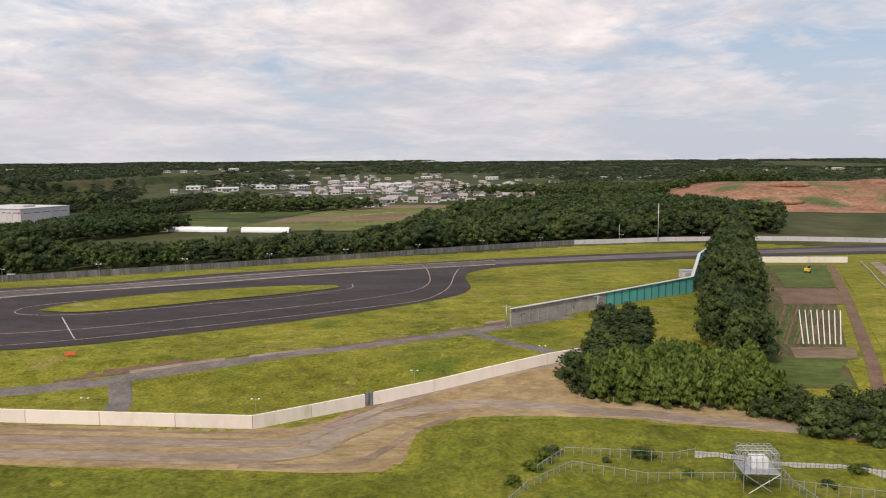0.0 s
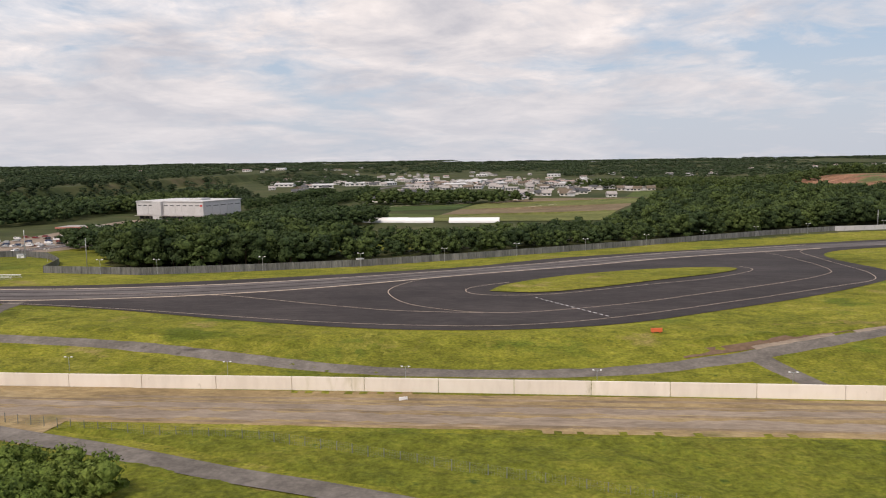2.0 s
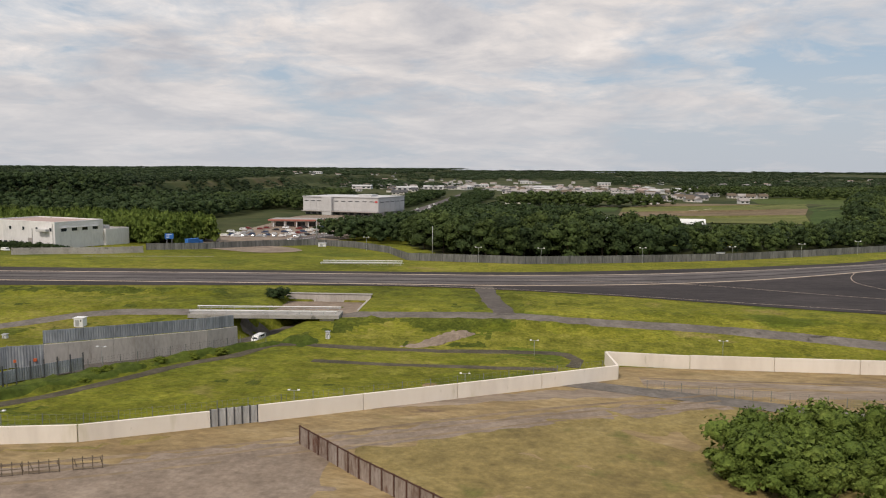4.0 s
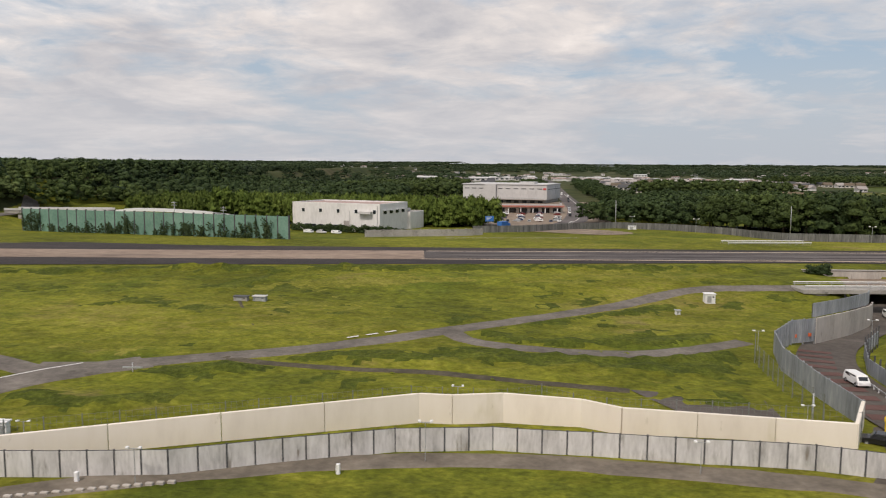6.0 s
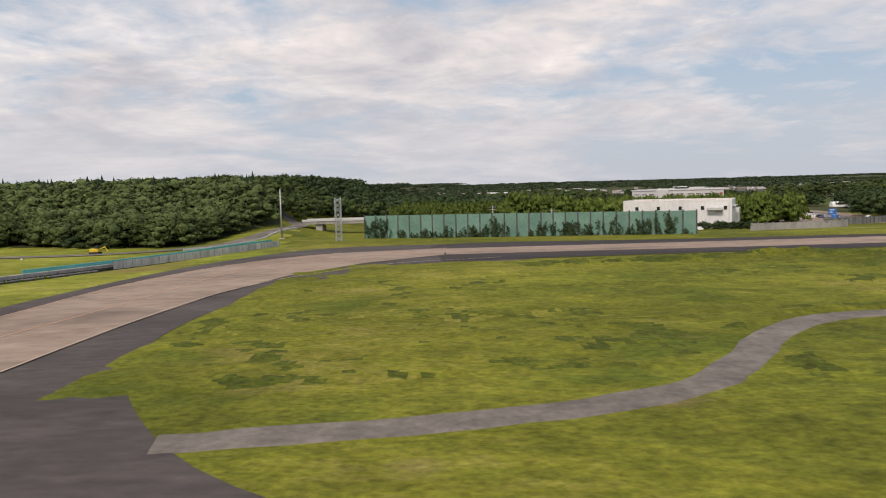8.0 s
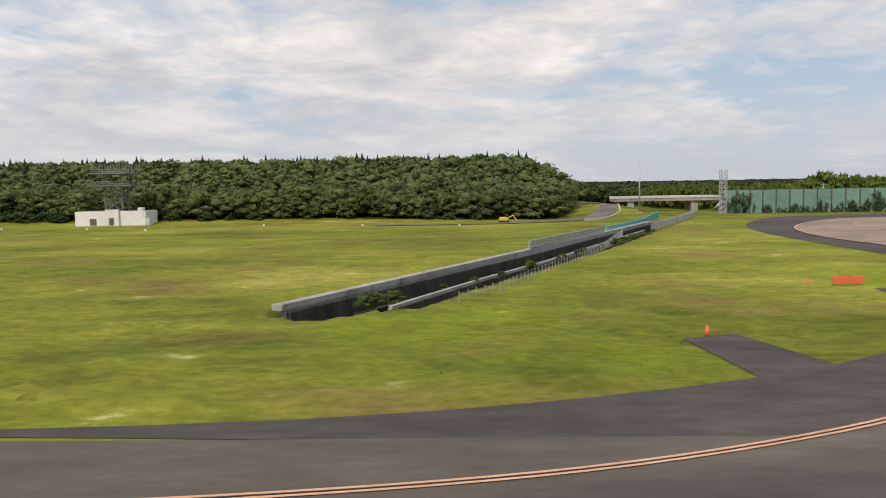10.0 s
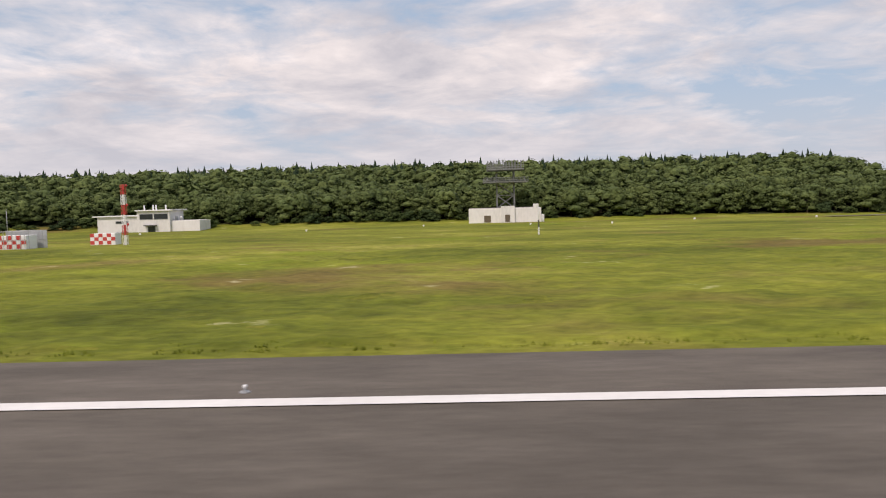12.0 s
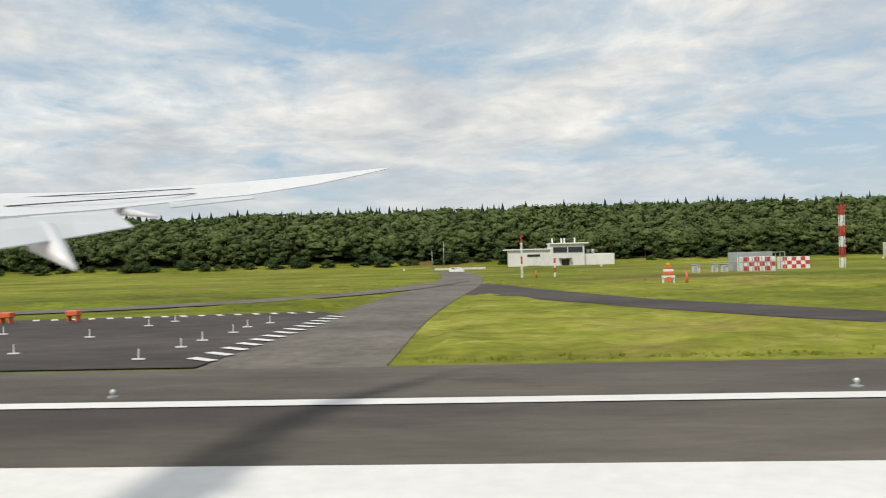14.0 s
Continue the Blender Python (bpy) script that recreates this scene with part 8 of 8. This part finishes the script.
lat = thing("lattice_mast", "grey steel lattice mast", "mast", Matrix.Translation((-334.1, 150, gz(-334.1, 150))))
runs = [((sx, sy, 0), (sx, sy, 8.6), 0.06) for sx in (-0.55, 0.55) for sy in (-0.55, 0.55)]
for k in range(9):
    z = k * 0.95
    runs += [((-0.55, sy, z), (0.55, sy, z + 0.95)) for sy in (-0.55, 0.55)] + [((0.55, sy, z), (-0.55, sy, z + 0.95)) for sy in (-0.55, 0.55)] + [((sx, -0.55, z), (sx, 0.55, z + 0.95)) for sx in (-0.55, 0.55)]
rods("lattice", GALV, lat, runs, 0.04, 4)

# overpass and bank road beyond the canal
over = thing("overpass", "grey concrete overpass with pale parapets", "bridge", Matrix.Translation((-335.6, 186, 2.0)))
box("deck", CONCRETE, over, -13, 12, -3, 3, -0.5, 0.2, 0.04)
for sy in (-3, 3):
    box("parapet", WHGREY, over, -13, 12, sy - 0.12, sy + 0.12, 0.2, 0.7, 0.03)
for sx in (-9, 6):
    box("pier", CONCRETE, over, sx - 0.8, sx + 0.8, -2.6, 2.6, -4, -0.5, 0.04)
ribbon("bank_road", [(-400, 134), (-384, 134), (-372, 137), (-362, 146), (-354, 164), (-350.6, 180), (-352, 196), (-360, 214)], 4, ROADGREY, 0.12, "pale road climbing round the hill", "road", across=2)
run("kerb_rail", "pale guard rail along the bank road", "rail", [(-362, 141.4), (-358, 146), (-351.8, 160), (-348.8, 178)], 0.35, 2.6, unit_panel("slab", WHGREY))
ribbon("bank_road", [(-324, 186), (-318, 186), (-298, 187), (-284, 190), (-270, 197), (-262, 205)], 4, ROADGREY, 0.12, "pale road running down from the overpass", "road", across=2)
for off in (-2.3, 2.3):
    run("guard_rail", "pale steel guard rail along the ramp road", "rail", [(-323.4, 186 + off), (-318, 186 + off), (-298, 187 + off), (-284, 190 + off), (-270, 197 + off)], 0.5, 2.4, unit_panel("slab", PLAINWHITE), base=None)
digger = thing("excavator", "small yellow excavator parked by the wood", "excavator", Matrix.Translation((-377, 138, gz(-377, 138))))
box("body", YELLOW, digger, -0.9, 0.7, -0.6, 0.6, 0.4, 1.0, 0.05)
box("cab", GLASS, digger, 0.1, 0.7, -0.5, 0.1, 1.0, 1.6, 0.04)
box("track", RUBBER, digger, -1.0, 0.9, -0.7, -0.35, 0, 0.4, 0.1)
box("track", RUBBER, digger, -1.0, 0.9, 0.35, 0.7, 0, 0.4, 0.1)
rods("arm", YELLOW, digger, [((0.6, 0.3, 0.8), (1.6, 0.3, 1.3)), ((1.6, 0.3, 1.3), (2.2, 0.3, 0.4))], 0.1, 6)
copy_thing(digger, pose(70, 176, gz(70, 176), 0, 0, 60))
run("low_wall", "low white wall before the station", "wall", [(-549, 136), (-540, 139)], 0.35, 3, unit_panel("slab", WHITE))
copy_thing(car0[0], Matrix.Translation((-544, 112, gz(-544, 112))) @ Matrix.Rotation(radians(5), 4, "Z"))
pole(-547.6, 140, 5.2, 0.08, "slim grey pole by the wood")
pole(-549.6, 138, 3.6, 0.08, "slim grey pole by the wood")
for k, x in enumerate((-385, -402, -421, -438, -451, -470, -489, -520, -555)):
    mk = thing("white_marker", "small white marker block in the grass", "marker", Matrix.Translation((x, 128 + 6 * (k % 3), gz(x, 128 + 6 * (k % 3)))), "white markers")
    bm = bmesh.new()
    box_bm(bm, -0.14, 0.14, -0.12, 0.12, -0.1, 0.3, 0.03)
    part("block", bm, PLAINWHITE, mk)
for k in range(110):
    x = -372 - k * 2.9 + rnd.uniform(-2, 2)
    bush(x, 152 + rnd.uniform(-2, 4) + (8.5 if x < -395 else 1), rnd.uniform(0.9, 2.4), rnd.choice((0, 0, 2)), "small green shrub at the foot of the wood", "wood edge shrubs", 1.5)

# ---- the aircraft's wing, where the aircraft comes to at the end ----
wing = thing("aircraft_wing", "white swept airliner wing with raked tip and lowered flaps", "aircraft wing")
WINGPAINT = material("white_wing_paint", [(0.70, 0.69, 0.69), (0.78, 0.77, 0.77)], 0.5, 0.35, spec=0.5)
WINGGREY = material("pale_grey_wing_panel", [(0.60, 0.60, 0.61), (0.68, 0.68, 0.69)], 0.5, 0.4, spec=0.5)
SECTIONS = [((-543.9, 5.6, 3.06), (-543.1, 5.0, 2.86)), ((-543.79, 7.6, 3.24), (-542.98, 6.5, 2.98)), ((-543.51, 9.0, 3.36), (-542.86, 7.9, 3.11)), ((-542.92, 10.6, 3.57), (-542.6, 9.8, 3.33)), ((-542.42, 11.5, 3.70), (-542.2, 10.8, 3.45)),
            ((-541.9, 12.15, 3.81), (-541.5, 12.0, 3.68)), ((-541.25, 12.95, 3.95), (-540.95, 13.0, 3.91)), ((-540.6, 13.62, 4.08), (-540.57, 13.58, 4.065))]


def lofted(name, sections, thick, mat, parent, round_nose=True):
    bm = bmesh.new()
    rows_ = []
    for k, (a, b) in enumerate(sections):
        a, b = Vector(a), Vector(b)
        t = thick * (1 - 0.9 * k / (len(sections) - 1))
        up = Vector((0, 0, 1))
        rows_.append([bm.verts.new(p) for p in (a, a.lerp(b, 0.12) + up * t * 0.5, a.lerp(b, 0.5) + up * t * 0.6, b + up * 0.006, b - up * 0.006, a.lerp(b, 0.5) - up * t * 0.4, a.lerp(b, 0.1) - up * t * 0.4)])
    for r0, r1 in zip(rows_, rows_[1:]):
        for i in range(7):
            j = (i + 1) % 7
            bm.faces.new((r0[i], r0[j], r1[j], r1[i]))
    bm.faces.new(rows_[0])
    bm.faces.new(rows_[-1][::-1])
    bmesh.ops.recalc_face_normals(bm, faces=bm.faces)
    return part(name, bm, mat, parent, smooth=False)


lofted("wing_box", SECTIONS, 0.16, WINGPAINT, wing)
lofted("flap", [((-543.1, 5.1, 2.86), (-542.7, 4.9, 2.62)), ((-543.0, 6.45, 2.965), (-542.67, 5.9, 2.69)), ((-542.88, 7.3, 3.045), (-542.6, 6.9, 2.80)), ((-542.74, 7.9, 3.09), (-542.44, 7.72, 2.91))], 0.06, WINGGREY, wing)
lofted("aileron", [((-542.62, 9.0, 3.24), (-542.52, 8.85, 3.17)), ((-542.5, 9.9, 3.34), (-542.42, 9.75, 3.27)), ((-542.18, 10.8, 3.445), (-542.1, 10.72, 3.39))], 0.03, WINGGREY, wing)
bm = bmesh.new()
rod_bm(bm, (-542.86, 6.8, 2.80), (-542.28, 6.3, 2.51), 0.16, 10, 0.02)
part("flap_fairing", bm, WINGPAINT, wing, smooth=True)
bm = bmesh.new()
rod_bm(bm, (-542.9, 8.35, 3.12), (-542.35, 8.1, 3.03), 0.05, 8, 0.015)
part("flap_fairing", bm, WINGGREY, wing, smooth=True)
for k, u in enumerate((0.15, 0.5)):
    a, b = Vector(SECTIONS[1][0]).lerp(Vector(SECTIONS[1][1]), 0.3 + u * 0.9), Vector(SECTIONS[3][0]).lerp(Vector(SECTIONS[3][1]), 0.3 + u * 0.9)
    rods("panel_seam", POSTDARK, wing, [(a + Vector((0, 0, 0.075 - 0.05 * u)), b + Vector((0, 0, 0.06 - 0.04 * u)))], 0.006, 4)


# ---- grass blades along the runway side ----
def blades(name, spots, mat, label):
    """Tufts of thin upright blades as one mesh; spots: x, y, height."""
    rb = np.random.default_rng(3)
    verts, faces = [], []
    for x, y, tall in spots:
        z = gz(x, y)
        for k in range(5):
            a, lean = rb.uniform(0, 6.28), rb.uniform(0.1, 0.6) * tall
            px, py = x + rb.uniform(-0.16, 0.16), y + rb.uniform(-0.12, 0.12)
            dx, dy, w = math.cos(a), math.sin(a), 0.03 + 0.05 * tall
            i = len(verts)
            verts += [(px - dy * w, py + dx * w, z - 0.02), (px + dy * w, py - dx * w, z - 0.02), (px + dx * lean, py + dy * lean, z + tall * rb.uniform(0.6, 1.1))]
            faces.append((i, i + 1, i + 2))
    ob = mesh_object(name, verts, faces, mat)
    return tagged(ob, label, "grass", kind="stuff")


rg = random.Random(8)
tufts = []
for k in range(7000):
    y = 17.8 + (rg.random() ** 1.9) * 52
    x = rg.uniform(-560, -338)
    if noise.noise((x / 5.5, y / 2.6, 1.5)) + 0.22 * noise.noise((x / 1.2, y / 0.9, 4.5)) < 0.0:
        continue
    if x > -402 and y < 32 + max(0, (x + 402)) * 0.9 and (inside(x, y, conn) or y < 19.5):
        continue
    if near_line(x, y, CANAL_AXIS)[0] < 2.4 or (x < -541 and y < 36) or near_line(x, y, [(-543, 17), (-542, 60), (-543, 104)])[0] < 2.6 or near_line(x, y, [(-541, 52), (-534.4, 38.5), (-529, 30.4), (-523, 24), (-508, 16)])[0] < 2.0:
        continue
    if x < -545.5 and y < 36:
        continue
    tufts.append((x, y, rg.uniform(0.04, 0.10) * (1.5 if rg.random() < 0.06 else 1)))
for k in range(380):
    tufts.append((rg.uniform(-541, -404), 17.8 + rg.random() ** 2 * 0.7, rg.uniform(0.05, 0.14)))
blades("grass_tufts", tufts, TUSSOCK, "uneven tufts of taller grass beside the runway")
for x, y, s_ in ((-479, 18.5, 0.34), (-477.6, 18.6, 0.16), (-492, 18.6, 0.15)):
    bush(x, y, s_, 0, "small dark weed clump at the runway edge", "runway weeds", 1.4)


# ---- long uneven grass ----
WEST = [(-330, 34), (-300, 40), (-288, 36), (-277, 40), (-268, 46), (-258, 41), (-236, 51), (-228, 50.5), (-211, 48), (-210, 60), (-208, 68), (-201, 75.5), (-191, 88), (-190.4, 91), (-194, 118), (-330, 100)]
EAST = [(-198.6, 57), (-193, 53.6), (-185, 55.2), (-174, 60.4), (-144.6, 77.4), (-144, 83), (-134, 82), (-60, 80.2), (-26, 79.2), (-12, 88), (10, 101), (0, 114), (-5, 140), (-10, 165), (-171, 118), (-171.6, 98), (-180, 86.4), (-190, 74.4)]
BANKS = [([(-196.8, 60), (-193.4, 67), (-188.6, 74), (-184, 80.6), (-178.4, 88), (-171, 94)], 3.4, 0.8), ([(-300, 93), (-252, 101.4), (-237, 104.6), (-219, 105.4), (-205, 107.4), (-194, 107.6)], 3.4, 0.7),
         ([(-228, 74), (-221, 79.4), (-211, 85.4)], 2.6, 0.6), ([(-231.4, 68.6), (-226, 65.8), (-216, 67), (-210, 71)], 2.0, 0.4), ([(-262, 88), (-257, 96), (-251, 103)], 3.4, 0.35), ([(-246, 59), (-238, 59), (-226, 58), (-214, 58.6)], 2.6, 0.5), ([(-60, 93), (-30, 101.4), (-8, 114)], 1.6, 0.3), ([(-254.4, 51.6), (-249.8, 54.6), (-245.6, 55.6)], 2.4, 0.6), ([(-259.6, 45.6), (-255.8, 44.4), (-251, 46.4)], 2.2, 0.55),
         ([(-234, 61.6), (-228, 61), (-221.8, 60.8), (-214, 62.4), (-209.4, 63)], 1.8, 0.55), ([(-179.8, 92.8), (-165.6, 93.8), (-156, 94), (-142.4, 93.2), (-136, 92)], 1.9, 0.8), ([(-271.4, 75.4), (-267, 78.2)], 1.6, 0.4),
         ([(-271, 101), (-264.6, 99.6), (-257.9, 98)], 2.0, 0.6), ([(-135, 99), (-120, 97), (-104, 94.6)], 2.4, 0.5), ([(-290, 51), (-283, 58.6), (-276, 60)], 2.0, 0.3)]
DRYBANDS = [([(-257, 88.3), (-254, 90.8), (-243.2, 93.5), (-235, 95.6), (-226.5, 95.8), (-219.3, 95.4)], 3.4), ([(-172, 88), (-160, 88.4), (-148, 88.6), (-130, 88)], 4.0), ([(-178, 70), (-166, 74), (-152, 79.6)], 3.0), ([(-206, 78), (-212, 75), (-222, 72)], 2.6)]


def clear_of(x, y, lines, room=0.2, ease=1.3):
    a = np.ones(np.shape(x))
    for line, wide in lines:
        line = [tuple(p) for p in np.asarray(line)[::3]] + [tuple(np.asarray(line)[-1])]
        a = a * step(wide / 2 + room, wide / 2 + room + ease, near_line(x, y, line)[0])
    return a


def airfield_grass(x, y):
    a = 0.0
    for poly in (WEST, EAST):
        a = a + np.where(within(x, y, poly), step(0.0, 1.5, near_line(x, y, poly + poly[:1])[0]), 0.0)
    a = a * step(0.6, 2.6, np.interp(x, [p[0] for p in near_edge[:17]], [p[1] for p in near_edge[:17]]) - y)
    b = 0.14 + 0.14 * vnoise(x, y, 0.07, 9)
    for line, wide, tall_ in BANKS:
        b = b + 0.62 * tall_ * step(wide, wide * 0.3, near_line(x, y, line)[0])
    for px, py in ((-161, 88.2), (-162.6, 87), (-158.6, 89.6), (-204.8, 88.6), (-210, 82), (-255, 81.2), (-257, 81), (-174, 87.6), (-57.6, 98)):
        a = a * step(1.2, 2.2, np.hypot(x - px, y - py))
    low = [q for q in LANES if min(p[0] for p in q[0]) < 20 and min(p[1] for p in q[0]) < 130 and max(p[0] for p in q[0]) > -340]
    return a * b * clear_of(x, y, low) * step(4.9, 6.2, near_line(x, y, ROAD_AXIS)[0])


def runway_grass(x, y):
    edge_x, edge_y = [p[0] for p in conn[:13]], [p[1] for p in conn[:13]]
    a = step(17.9, 18.9, y) * np.where(x > -402, step(0.3, 1.6, y - np.interp(x, edge_x, edge_y)), 1.0) * step(72, 60, y)
    a = a * step(2.8, 3.8, near_line(x, y, CANAL_AXIS)[0]) * step(6.5, 7.6, np.hypot(x + 505.3, y - 55)) * np.where((x < -544.5) & (y < 37), 0.0, 1.0)
    for px, py, r in ((-374.6, 25, 4.4), (-359.6, 39.8, 4.6), (-399, 22.2, 1.0), (-526, 56, 2.0)):
        a = a * step(r, r + 1.2, np.hypot(x - px, y - py))
    return a * (0.16 + 0.14 * vnoise(x, y, 0.09, 11)) * clear_of(x, y, [q for q in LANES if max(p[0] for p in q[0]) < -400])


carpet("long_grass", -330, -150, 33, 125, 0.6, airfield_grass, ROUGH, "long uneven meadow grass with rank tussocks", 1, RANK, 0.3, PALEGRASS, DRYBANDS)
carpet("long_grass", -150.6, 12, 70, 160, 0.62, airfield_grass, GRASS, "long uneven yellow-green meadow grass", 1, ROUGH, 0.34, PALEGRASS, DRYBANDS)
carpet("long_grass", -566, -342, 17.8, 72, 0.5, runway_grass, MEADOW, "long uneven yellow-green grass beside the runway", 2, LUSH, 0.62)
SCRUB = [(-6.6, 67.4), (-6.6, 77.6), (-3.6, 80), (5, 80.8), (16, 79.4), (28, 76), (46, 69), (66, 56), (66, 34), (-24, 40), (-22, 60), (-14, 64.4)]
carpet("scrub_grass", -26, 66, 34, 82, 0.5, lambda x, y: np.where(within(x, y, SCRUB), step(0.0, 2.0, near_line(x, y, SCRUB + SCRUB[:1])[0]), 0.0) * (0.5 + 0.7 * vnoise(x, y, 0.12, 3)), LUSH, "tall rank green scrub grass", 3)
carpet("scrub_grass", -130, -24, 44, 67, 0.55, lambda x, y: step(66.4, 65, y + 0.012 * (x + 24)) * step(-130, -126, x) * step(-24, -26, x) * step(44, 46, y) * step(1.6, 2.6, near_line(x, y, [(-150, 74), (-136, 70), (-124, 66), (-106, 60.6), (-87, 53), (-60, 42)])[0]) * (0.25 + 0.4 * vnoise(x, y, 0.1, 4)), LUSH, "rank green grass below the sandy strip", 4)
BANKLINE = [(-197.6, 60.6), (-193.6, 67), (-188.4, 73.6), (-183.4, 79.4), (-177, 86)]
carpet("bank_weeds", -202, -170, 56, 92, 0.36, lambda x, y: step(2.5, 0.9, near_line(x, y, BANKLINE)[0]) * (0.45 + 0.9 * vnoise(x, y, 0.4, 21)) * step(1.0, 1.8, near_line(x, y, [(-196, 58.6), (-192, 63.4), (-186, 74), (-182, 79), (-178, 83.6)])[0]) * step(4.6, 5.2, near_line(x, y, ROAD_AXIS)[0]), WEED, "waist-high green weeds on the road bank", 7, RANK, 0.95)
